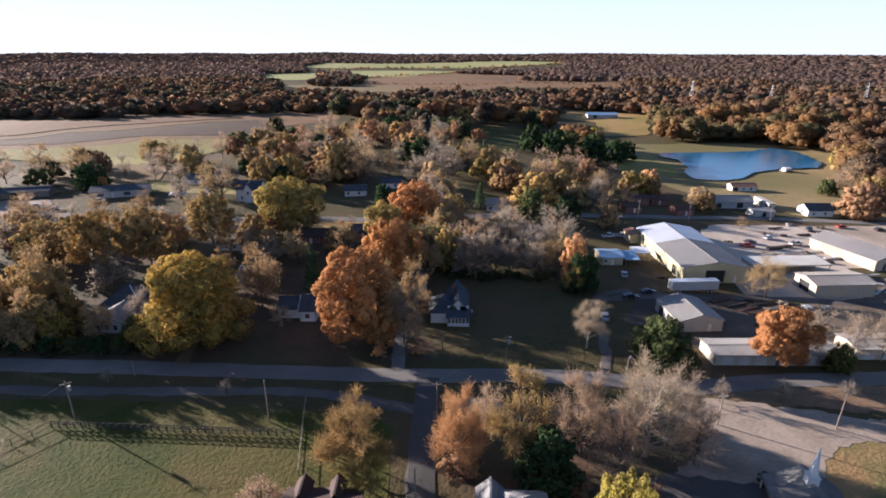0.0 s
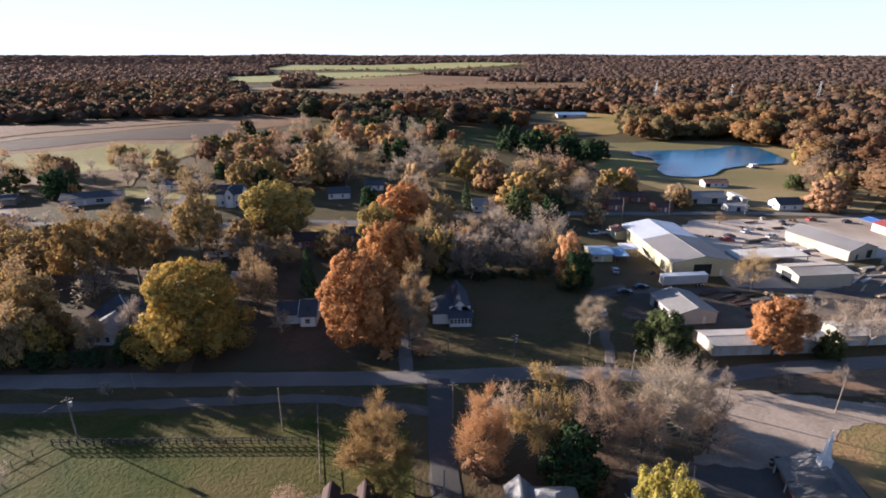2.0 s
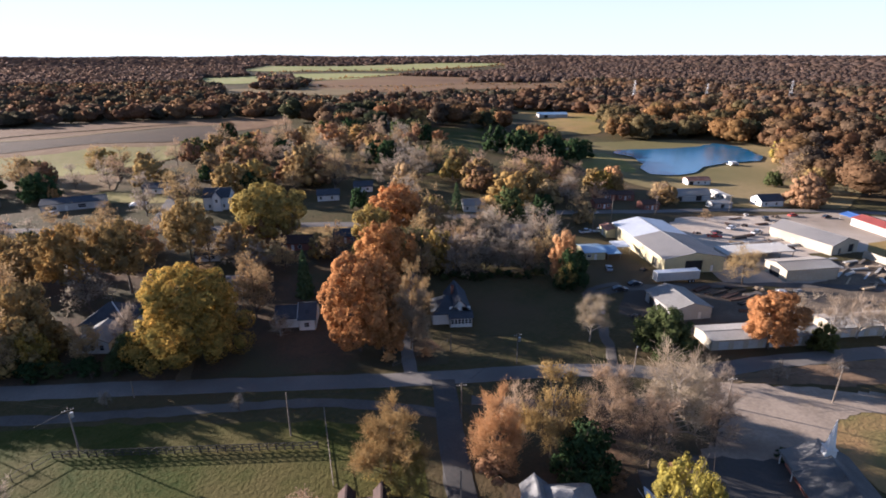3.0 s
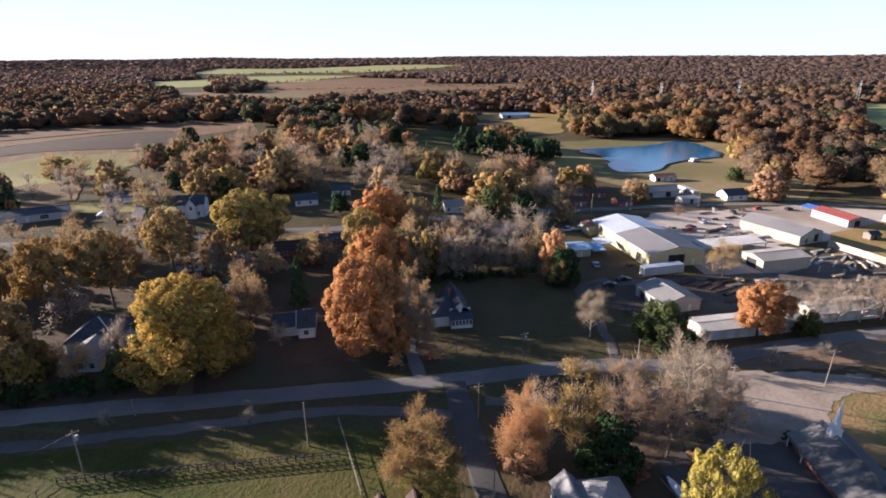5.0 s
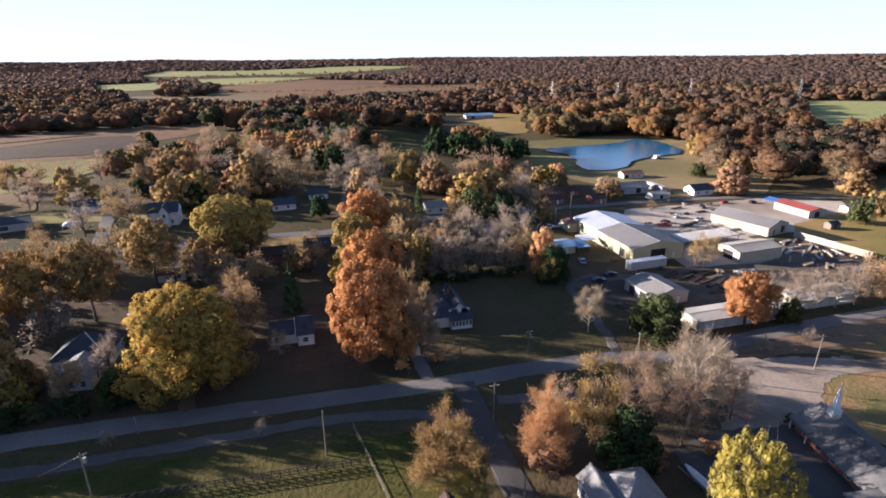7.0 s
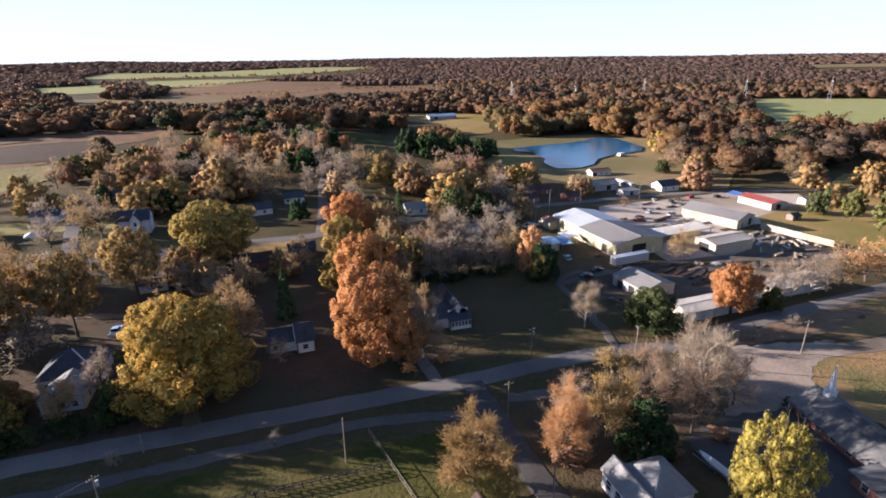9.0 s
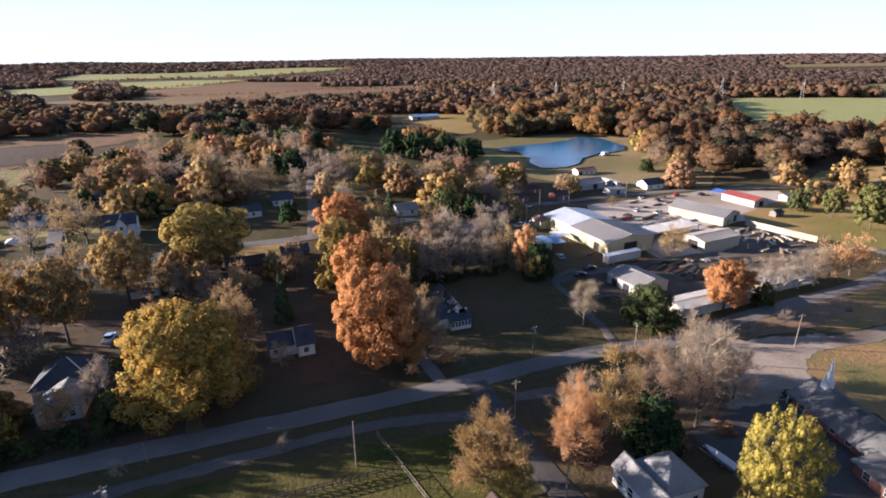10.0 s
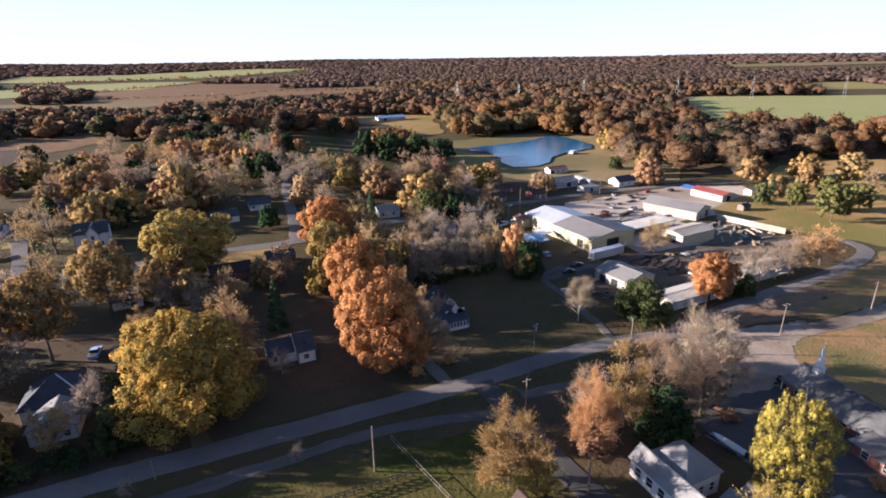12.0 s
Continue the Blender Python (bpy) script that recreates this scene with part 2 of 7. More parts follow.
# dark and pale patches paint dappled tree shade into grey shingles
M["church_shingle"] = material("shade_mottled_shingles", (0.052, 0.054, 0.055), (0.086, 0.085, 0.083), scale=0.32, fine=2.6, third=(0.145, 0.138, 0.128), rough=0.9, bump=0.5)
M["brown_shingle"] = material("brown_shingles", (0.062, 0.036, 0.029), (0.042, 0.027, 0.023), scale=0.5, fine=4.0, rough=0.9, bump=0.4)
M["brick"] = material("red_brick", (0.24, 0.098, 0.068), (0.185, 0.078, 0.058), scale=0.9, fine=9.0, bump=0.4)
M["grey_siding"] = material("grey_siding", (0.40, 0.39, 0.37), (0.33, 0.32, 0.30), scale=0.5, fine=3.0, bump=0.1)
M["wood"] = material("weathered_wood", (0.20, 0.165, 0.13), (0.13, 0.105, 0.085), scale=0.8, fine=6.0, bump=0.4, vary=0.2)
M["fresh_lumber"] = material("fresh_lumber", (0.40, 0.30, 0.19), (0.31, 0.23, 0.145), scale=0.8, fine=5.0, bump=0.3, vary=0.2)
M["dark_wood"] = material("black_creosote_wood", (0.030, 0.026, 0.022), (0.045, 0.038, 0.032), scale=1.0, fine=6.0, bump=0.3)
# near-black: painted shade inside doorways; also the colour of wires and dark scrap
M["dark"] = material("inside_shade_and_black", (0.018, 0.018, 0.020), (0.026, 0.025, 0.025), scale=0.5, fine=3.0, bump=0)
M["glass"] = material("window_glass", (0.020, 0.024, 0.030), (0.026, 0.030, 0.036), rough=0.08, spec=0.6, scale=0.3, fine=2.0, bump=0)
M["rubber"] = material("tyre_rubber", (0.022, 0.022, 0.022), (0.032, 0.031, 0.030), rough=0.9)
M["steel"] = material("galvanised_steel", (0.50, 0.50, 0.50), (0.40, 0.40, 0.40), rough=0.45, metal=0.6, scale=0.8, bump=0.05)
M["rust"] = material("rusty_steel", (0.100, 0.054, 0.036), (0.062, 0.040, 0.032), rough=0.85, scale=1.0, fine=6.0)
M["red_paint"] = material("red_paint", (0.38, 0.050, 0.035), (0.30, 0.045, 0.035), rough=0.4)
M["blue_paint"] = material("blue_tarp", (0.045, 0.10, 0.27), (0.055, 0.125, 0.32), rough=0.5, scale=1.0)
M["pale_blue_paint"] = material("pale_blue_vehicle_paint", (0.30, 0.42, 0.62), (0.34, 0.46, 0.64), rough=0.3, spec=0.5, scale=0.8, bump=0)
M["white_paint"] = material("white_vehicle_paint", (0.56, 0.57, 0.58), (0.50, 0.51, 0.52), rough=0.25, spec=0.5, scale=0.8, bump=0)
M["black_paint"] = material("black_vehicle_paint", (0.025, 0.026, 0.030), (0.032, 0.032, 0.036), rough=0.25, spec=0.5, scale=0.8, bump=0)
M["silver_paint"] = material("silver_vehicle_paint", (0.36, 0.37, 0.39), (0.30, 0.31, 0.33), rough=0.3, spec=0.5, scale=0.8, bump=0)
M["woods"] = woods_material("autumn_woods", 0.1, 0.64)
# greyer with distance: haze painted into the colour of the bare woods
M["hazed_thin_woods"] = woods_material("hazed_thinning_autumn_woods", 0.38, 0.64)
M["hazed_bare_woods"] = woods_material("hazed_bare_autumn_woods", 0.8, 0.62)
LEAF = {
    "gold": leaf_material("gold_leaves", (0.112, 0.104, 0.034), (0.292, 0.200, 0.048), (0.500, 0.275, 0.055), 0.30),
    "olive": leaf_material("olive_gold_leaves", (0.168, 0.134, 0.050), (0.308, 0.220, 0.069), (0.426, 0.286, 0.078)),
    "amber": leaf_material("amber_leaves", (0.185, 0.128, 0.055), (0.320, 0.200, 0.075), (0.450, 0.250, 0.075), 0.34),
    "tawny": leaf_material("tawny_leaves", (0.168, 0.119, 0.056), (0.293, 0.195, 0.081), (0.381, 0.240, 0.085)),
    "russet": leaf_material("russet_leaves", (0.170, 0.100, 0.058), (0.255, 0.148, 0.082), (0.300, 0.165, 0.084)),
    "orange": leaf_material("orange_leaves", (0.250, 0.128, 0.055), (0.450, 0.226, 0.087), (0.550, 0.272, 0.092)),
    "bright_orange": leaf_material("bright_orange_leaves", (0.240, 0.120, 0.050), (0.365, 0.182, 0.070), (0.430, 0.212, 0.076)),
    "rust": leaf_material("rust_leaves", (0.319, 0.185, 0.093), (0.447, 0.251, 0.115), (0.441, 0.214, 0.100)),
    "brown": leaf_material("brown_leaves", (0.244, 0.170, 0.095), (0.342, 0.239, 0.121), (0.405, 0.264, 0.115)),
    "yellow": leaf_material("bright_yellow_leaves", (0.145, 0.128, 0.036), (0.290, 0.240, 0.052), (0.390, 0.318, 0.062), 0.34),
    "green": leaf_material("dark_green_leaves", (0.042, 0.054, 0.022), (0.068, 0.078, 0.030), (0.100, 0.102, 0.040), 0.25),
    "olive_green": leaf_material("olive_green_leaves", (0.075, 0.082, 0.030), (0.130, 0.128, 0.042), (0.200, 0.170, 0.052), 0.30),
    "deep_green": leaf_material("evergreen_leaves", (0.016, 0.030, 0.013), (0.030, 0.048, 0.020), (0.045, 0.062, 0.028), 0.12),
    "conifer": leaf_material("conifer_needles", (0.045, 0.068, 0.032), (0.070, 0.098, 0.044), (0.098, 0.122, 0.056), 0.12),
    "grey": leaf_material("grey_twigs", (0.230, 0.190, 0.148), (0.290, 0.240, 0.186), (0.270, 0.210, 0.155), 0.42),
    "pale": leaf_material("pale_twigs", (0.215, 0.170, 0.118), (0.290, 0.230, 0.162), (0.245, 0.182, 0.122), 0.42),
    "pink": leaf_material("pinkish_twigs", (0.270, 0.193, 0.131), (0.342, 0.242, 0.160), (0.328, 0.216, 0.137), 0.42),
}


# ---- geometry helpers ----
class Geo:
    """Collects simple solids into one mesh."""

    def __init__(self):
        self.v, self.f = [], []

    def add(self, verts, faces):
        k = len(self.v)
        self.v += [tuple(p) for p in verts]
        self.f += [tuple(i + k for i in q) for q in faces]
        return self

    def box(self, x0, y0, z0, x1, y1, z1):
        return self.add([(x0, y0, z0), (x1, y0, z0), (x1, y1, z0), (x0, y1, z0), (x0, y0, z1), (x1, y0, z1), (x1, y1, z1), (x0, y1, z1)],
                        [(3, 2, 1, 0), (4, 5, 6, 7), (0, 1, 5, 4), (1, 2, 6, 5), (2, 3, 7, 6), (3, 0, 4, 7)])

    def slab(self, corners, thick):
        """A plate under the given corners (in order, seen from above)."""
        c = [Vector(p) for p in corners]
        n = len(c)
        low = [p - Vector((0, 0, thick)) for p in c]
        return self.add(c + low, [tuple(range(n)), tuple(range(2 * n - 1, n - 1, -1))] + [(i, i + n, (i + 1) % n + n, (i + 1) % n) for i in range(n)])

    def prism(self, outline, y0, y1):
        """An outline in x and z, drawn out along y."""
        n = len(outline)
        return self.add([(x, y0, z) for x, z in outline] + [(x, y1, z) for x, z in outline],
                        [tuple(range(n)), tuple(range(2 * n - 1, n - 1, -1))] + [(i, i + n, (i + 1) % n + n, (i + 1) % n) for i in range(n)])

    def rod(self, a, b, ra, rb=None, n=6):
        a, b = Vector(a), Vector(b)
        rb = ra if rb is None else rb
        q = (b - a).to_track_quat("Z", "Y")
        ring = [q @ Vector((math.cos(2 * math.pi * i / n), math.sin(2 * math.pi * i / n), 0)) for i in range(n)]
        return self.add([a + r * ra for r in ring] + [b + r * rb for r in ring],
                        [(i, (i + 1) % n, (i + 1) % n + n, i + n) for i in range(n)] + [tuple(range(n - 1, -1, -1)), tuple(range(n, 2 * n))])

    def mesh(self, name, mat):
        me = bpy.data.meshes.new(name)
        me.from_pydata(self.v, [], self.f)
        me.materials.append(mat)
        me.update()
        return me


def part(name, geo, mat, parent, label=""):
    ob = new(name, geo.mesh(name, mat))
    ob.parent = parent
    return tagged(ob, label)


def thing(name, x, y, turn=0.0, label="", category="", group="", lift=0.0):
    ob = new(name)
    ob.empty_display_size = 0.5
    ob.matrix_basis = pose(x, y, height(x, y) + lift, 0, 0, turn)
    return tagged(ob, label, category, group)


def array_mesh(name, verts, loops, sizes, mat, tone=None, normals=None):
    """A mesh straight from arrays."""
    me = bpy.data.meshes.new(name)
    me.vertices.add(len(verts))
    me.vertices.foreach_set("co", np.asarray(verts, np.float32).ravel())
    me.loops.add(len(loops))
    me.loops.foreach_set("vertex_index", np.asarray(loops, np.int32))
    starts = np.concatenate([[0], np.cumsum(sizes)[:-1]]).astype(np.int32)
    me.polygons.add(len(sizes))
    me.polygons.foreach_set("loop_start", starts)
    me.materials.append(mat)
    if tone is not None:
        at = me.attributes.new("tone", "FLOAT", "FACE")
        at.data.foreach_set("value", np.asarray(tone, np.float32))
    me.update(calc_edges=True)
    if normals is not None:
        me.normals_split_custom_set_from_vertices(normals.tolist())
    return me


# ---- the lie of the land ----
KNOLLS = np.array([(-75, 88, .5), (-44, 96, 1.5), (-20, 94, 1.6), (13, 109, .5), (37, 110, 0), (77, 88, -.5), (60, 60, -.5), (0, 60, .5),
                   (-60, 60, .5), (-35, 205, 4.5), (-120, 240, 4.5), (-2, 312, 6.5), (52, 156, .8), (72, 160, -.5), (110, 170, -2), (185, 183, -4),
                   (170, 300, -5.5), (210, 370, -6), (188, 452, -6), (-90, 150, 2), (-300, 500, 3), (180, 655, -3)], float)


def land(x, y):
    x, y = np.asarray(x, float), np.asarray(y, float)
    top, low = np.zeros_like(x), np.full_like(x, 0.02)
    for kx, ky, kz in KNOLLS:
        w = np.exp(-((x - kx) ** 2 + (y - ky) ** 2) / (2 * 45.0 ** 2))
        top, low = top + w * kz, low + w
    r = np.hypot(x, y)
    u = np.clip((r - 1500) / 3100, 0, 1)
    roll = 5 * np.sin(x / 310 + 1.3) * np.sin(y / 420) + 3 * np.sin(x / 170 + y / 230)
    return top / low + HILL * u * u * (3 - 2 * u) + np.clip((r - 1300) / 1500, 0, 1) * roll


HILL = 46.0


def height(x, y):
    return float(land(x, y))


def lines(a, b, step, far):
    """Grid lines: even between a and b, then ever wider out to far."""
    mid = list(np.arange(a, b + step, step))
    out, s = [], step
    p = mid[-1]
    while p < far:
        s = min(s * 1.09, 140)
        p += s
        out.append(min(p, far))
    inn, s, p = [], step, mid[0]
    while p > -far:
        s = min(s * 1.09, 140)
        p -= s
        inn.append(max(p, -far))
    return np.array(inn[::-1] + mid + out)


gx, gy = lines(-230, 320, 5.0, 4900), lines(20, 480, 5.0, 4900)
X, Y = np.meshgrid(gx, gy)
nx, ny = len(gx), len(gy)
gv = np.stack([X.ravel(), Y.ravel(), land(X, Y).ravel()], 1)
i, j = np.meshgrid(np.arange(nx - 1), np.arange(ny - 1))
k = (j * nx + i).ravel()
quads = np.stack([k, k + 1, k + nx + 1, k + nx], 1)
ground_mesh = array_mesh("ground", gv, quads.ravel(), np.full(len(quads), 4), M["grass"])
ground_mesh.polygons.foreach_set("use_smooth", np.ones(len(quads), bool))
ground = tagged(new("ground", ground_mesh), "winter grass and leaf litter on gently rolling land", "ground", kind="structure")


def inside(px, py, poly):
    px, py = np.asarray(px, float), np.asarray(py, float)
    hit = np.zeros(px.shape, bool)
    for (x0, y0), (x1, y1) in zip(poly, poly[1:] + poly[:1]):
        cross = ((y0 > py) != (y1 > py)) & (px < (x1 - x0) * (py - y0) / ((y1 - y0) or 1e-9) + x0)
        hit ^= cross
    return hit


def ragged(poly, step, amount, seed):
    """The outline of a patch, with an uneven edge."""
    r = np.random.default_rng(seed)
    out = []
    for a, b in zip(poly, poly[1:] + poly[:1]):
        a, b = Vector(a), Vector(b)
        n = max(1, int((b - a).length / step))
        for s in range(n):
            p = a.lerp(b, s / n)
            out.append((p.x + r.normal() * amount, p.y + r.normal() * amount))
    return out


def drape(name, poly, mat, label, category, step=6.0, lift=0.05, edge=0.4, seed=1, flat=None):
    """A sheet that lies on the land inside an outline."""
    from mathutils.geometry import delaunay_2d_cdt
    outline = ragged(poly, step, edge, seed)
    xs, ys = [p[0] for p in outline], [p[1] for p in outline]
    px, py = np.meshgrid(np.arange(min(xs), max(xs), step), np.arange(min(ys), max(ys), step))
    px, py = px.ravel(), py.ravel()
    keep = inside(px, py, outline)
    pts = [Vector(p) for p in outline] + [Vector((x, y)) for x, y in zip(px[keep], py[keep])]
    n = len(outline)
    v, _, f, *_ = delaunay_2d_cdt(pts, [(a, (a + 1) % n) for a in range(n)], [], 1, 1e-4)
    cx = np.array([p.x for p in v])
    cy = np.array([p.y for p in v])
    z = land(cx, cy) + lift if flat is None else np.full(len(v), flat)
    me = bpy.data.meshes.new(name)
    me.from_pydata(list(zip(cx.tolist(), cy.tolist(), z.tolist())), [], [tuple(q) for q in f])
    me.polygons.foreach_set("use_smooth", np.ones(len(me.polygons), bool))
    me.materials.append(mat)
    me.update()
    return tagged(new(name, me), label, category, kind="structure")


def ribbon(name, path, width, mat, label, category, lift=0.09, seed=1, thick=0.12, wobble=0.12):
    """A road along a line: a crowned slab with a low broken edge."""
    r = np.random.default_rng(seed)
    pts = [Vector(p) for p in path]
    fine = []
    for n in range(len(pts) - 1):
        a, b, c, d = pts[max(n - 1, 0)], pts[n], pts[n + 1], pts[min(n + 2, len(pts) - 1)]
        m = max(2, int((c - b).length / 3.0))
        for s in range(m):
            t = s / m
            fine.append(0.5 * ((2 * b) + (c - a) * t + (2 * a - 5 * b + 4 * c - d) * t * t + (3 * b - a - 3 * c + d) * t ** 3))
    fine.append(pts[-1])
    geo, rows = Geo(), []
    for n, p in enumerate(fine):
        along = (fine[min(n + 1, len(fine) - 1)] - fine[max(n - 1, 0)]).normalized()
        side = Vector((-along.y, along.x))
        row = []
        for s, up in ((-1, -thick), (-0.97, 0), (-0.5, 0.03), (0, 0.05), (0.5, 0.03), (0.97, 0), (1, -thick)):
            q = p + side * (s * width / 2 + (r.normal() * wobble if abs(s) > 0.9 else 0))
            row.append((q.x, q.y, height(q.x, q.y) + lift + up))
        rows.append(row)
    for row in rows:
        geo.v += row
    for n in range(len(rows) - 1):
        for s in range(6):
            geo.f.append((n * 7 + s, n * 7 + s + 7, n * 7 + s + 8, n * 7 + s + 1))
    return tagged(new(name, geo.mesh(name, mat)), label, category, kind="structure")


# ---- fields, yards, roads ----
F_LEFT = [(-640, 640), (-470, 590), (-364, 566), (-249, 637), (-124, 664), (-112, 595), (-165, 524), (-179, 451), (-159, 388), (-172, 330), (-245, 347), (-330, 385), (-640, 420)]
drape("field_brown_left", F_LEFT, M["brown_field"], "harvested brown field below a belt of woods", "field", 22, 0.25, 2.5, 2)
drape("field_green_left", [(-640, 392), (-316, 388), (-280, 394), (-247, 407), (-231, 436), (-198, 442), (-164, 449), (-160, 392), (-176, 332), (-203, 328), (-217, 320), (-245, 345), (-330, 372), (-640, 378)], M["pasture"],
      "pale green-yellow pasture beside brown stubble", "field", 16, 0.5, 2.0, 3)
drape("field_mauve", [(-640, 420), (-347, 426), (-329, 438), (-319, 468), (-289, 479), (-256, 515), (-219, 556), (-165, 580), (-160, 470), (-242, 450), (-261, 434), (-288, 408), (-326, 403), (-640, 396)], M["mauve_field"],
      "dark mauve-brown cut field with faint rows", "field", 16, 0.45, 2.0, 33)
drape("field_stripe", [(-640, 424), (-349, 429), (-331, 441), (-326, 474), (-291, 483), (-258, 520), (-221, 561), (-165, 588), (-165, 580), (-219, 556), (-256, 515), (-289, 479), (-319, 468), (-329, 438), (-347, 426), (-640, 419)], M["tan_field"],
      "pale mown strip across the brown field", "field", 8, 0.65, 0.8, 31)
drape("field_scrub", [(-247, 343), (-217, 322), (-203, 331), (-182, 332), (-162, 317), (-150, 282), (-164, 266), (-200, 272), (-250, 310)], M["scrub"], "rusty broom sedge at the edge of the pasture", "field", 8, 0.3, 1.0, 4)
F_TAN = [(-335, 1100), (-148, 1020), (-84, 995), (-30, 1180), (-20, 1275), (-181, 1265), (-330, 1225)]
drape("field_tan", F_TAN, M["tan_field"], "pale tan stubble field between woods", "field", 40, 0.5, 5, 5)
F_BROWN = [(-185, 1262), (-20, 1080), (56, 1057), (113, 1140), (190, 1140), (285, 1145), (350, 1190), (430, 1300), (420, 1440), (262, 1734), (30, 1883), (-189, 1560)]
drape("field_brown_far", F_BROWN, M["brown_field"], "reddish brown harvested field far off", "field", 50, 0.6, 6, 6)
F_G1 = [(-560, 2250), (-373, 2170), (36, 2290), (570, 2640), (620, 2990), (265, 2880), (-540, 2640)]
drape("field_green_far", F_G1, M["green_field"], "bright green winter wheat field far off", "field", 90, 1.5, 10, 7)
F_G2 = [(-330, 2010), (-131, 2066), (60, 2040), (-110, 1640), (-235, 1600)]
drape("field_green_middle", F_G2, M["green_field"], "green winter wheat field behind a hedgerow", "field", 60, 1.0, 8, 8)
F_G3 = [(-560, 1760), (-420, 1880), (-310, 1480), (-430, 1400)]
drape("field_green_side", F_G3, M["green_field"], "green pasture among dark woods", "field", 60, 1.0, 8, 9)
F_G4 = [(470, 440), (713, 690), (820, 620), (1010, 500), (700, 240), (575, 300), (540, 360)]
drape("field_green_right", F_G4, M["green_field"], "bright green field ringed by autumn woods", "field", 30, 0.5, 4, 10)
F_T5 = [(2050, 1560), (2177, 1760), (2719, 1385), (3100, 1150), (2800, 1050), (2455, 1220)]
drape("field_tan_far_right", F_T5, M["tan_field"], "pale stubble field on the far skyline", "field", 90, 2.0, 10, 11)
F_T6 = [(1050, 640), (1300, 840), (1420, 780), (1200, 560)]
drape("field_tan_right", F_T6, M["pasture"], "narrow pale clearing in the woods", "field", 60, 1.0, 8, 12)
F_T7 = [(150, 735), (250, 675), (196, 520), (150, 515), (165, 600), (135, 640)]
drape("field_tan_pond", F_T7, M["dry_grass"], "dry tan meadow beyond the pond", "field", 14, 0.3, 2, 13)
F_MID = [(25, 545), (85, 545), (50, 375), (34, 300), (6, 290), (10, 360), (25, 460)]
drape("field_lawn_middle", F_MID, M["lawn"], "shaded green lawn between trees", "lawn", 10, 0.2, 1.5, 14)
F_POND = [(112, 400), (150, 470), (240, 476), (310, 455), (330, 400), (310, 335), (250, 270), (215, 240), (172, 246), (140, 290), (118, 350)]
drape("pasture_pond", F_POND, M["tan_grass"], "dry tan grass round a pond", "pasture", 8, 0.15, 1.0, 15)
drape("pond_bank_shade", [(118, 355), (150, 338), (155, 352), (162, 385), (158, 415), (135, 425), (118, 395)], M["pasture"], "dark grass bank beside the pond", "bank", 8, 0.25, 1.0, 16)
WATER = [(172, 424), (187, 425), (214, 425), (245, 432), (270, 446), (281, 430), (275, 404), (270, 381), (256, 367), (228, 363), (206, 349), (181, 329), (166, 327), (156, 331), (157, 346), (166, 366), (172, 395), (163, 412)]
water = drape("water", WATER, M["water"], "calm farm pond with sky blue painted into its water and a ragged bank", "pond", 6, 0, 0.8, 17, flat=-4.9)

drape("lawn_paddock", [(-140, 94), (-60, 94), (-14, 90), (-9, 86), (-9, 58), (-60, 45), (-140, 45)], M["lawn"], "rough green paddock grass", "paddock", 4, 0.05, 0.5, 18)
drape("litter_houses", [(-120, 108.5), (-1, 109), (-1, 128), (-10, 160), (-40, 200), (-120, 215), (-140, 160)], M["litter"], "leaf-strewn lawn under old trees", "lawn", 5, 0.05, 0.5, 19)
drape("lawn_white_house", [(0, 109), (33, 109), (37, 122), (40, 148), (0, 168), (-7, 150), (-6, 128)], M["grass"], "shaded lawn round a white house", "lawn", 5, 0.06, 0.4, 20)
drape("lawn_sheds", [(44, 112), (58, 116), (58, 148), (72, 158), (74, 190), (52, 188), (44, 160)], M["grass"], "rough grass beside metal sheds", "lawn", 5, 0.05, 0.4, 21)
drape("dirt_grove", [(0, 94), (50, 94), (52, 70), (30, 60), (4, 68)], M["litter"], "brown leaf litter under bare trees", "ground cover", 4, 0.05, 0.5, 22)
drape("yard_gravel", [(92, 150), (99, 205), (120, 228), (200, 232), (236, 214), (222, 196), (190, 188), (168, 176), (142, 176), (136, 150), (112, 146)], M["gravel"],
      "pale gravel yard of a building supply works", "yard", 5, 0.06, 0.6, 23)
# dark sheet between the sheds: painted shade over grey-brown ground
drape("yard_dark", [(60, 118), (92, 116), (128, 118), (160, 138), (164, 168), (140, 168), (128, 150), (96, 142), (80, 148), (58, 146), (50, 132)], M["yard"],
      "storage yard strewn with scrap, shade painted into its dirt", "yard", 5, 0.10, 0.6, 24)
drape("yard_track", [(45, 147), (60, 150), (92, 150), (126, 147), (150, 141), (148, 138), (124, 144), (92, 146), (62, 146), (47, 143)], M["lane"], "gravel track through the yard", "track", 4, 0.14, 0.4, 25)
drape("lot_church", [(50, 97), (62, 96), (77, 92.5), (90, 89), (88, 84), (80, 83.5), (74, 82), (69, 78.5), (66, 74), (60, 72), (57, 60), (52, 42), (34, 40), (26, 54), (27, 70), (40, 74), (50, 84)], M["concrete"], "worn pale parking apron by the church", "parking lot", 1.4, 0.10, 0.35, 26)

# dark asphalt, deepened by the grove's shadow painted in
drape("lot_asphalt", [(27, 72), (40, 75), (57, 71.5), (54, 58), (50, 42), (34, 40), (26, 54)], M["shaded_asphalt"], "dark asphalt church car park with tree shade painted in", "parking lot", 2.0, 0.22, 0.4, 27)
drape("verge_dirt", [(48, 98.5), (60, 99.5), (80, 101), (118, 103), (118, 97), (96, 92.5), (78, 93.5), (60, 96.5)], M["dirt"], "bare reddish verge between two roads", "verge", 2, 0.06, 0.35, 28)
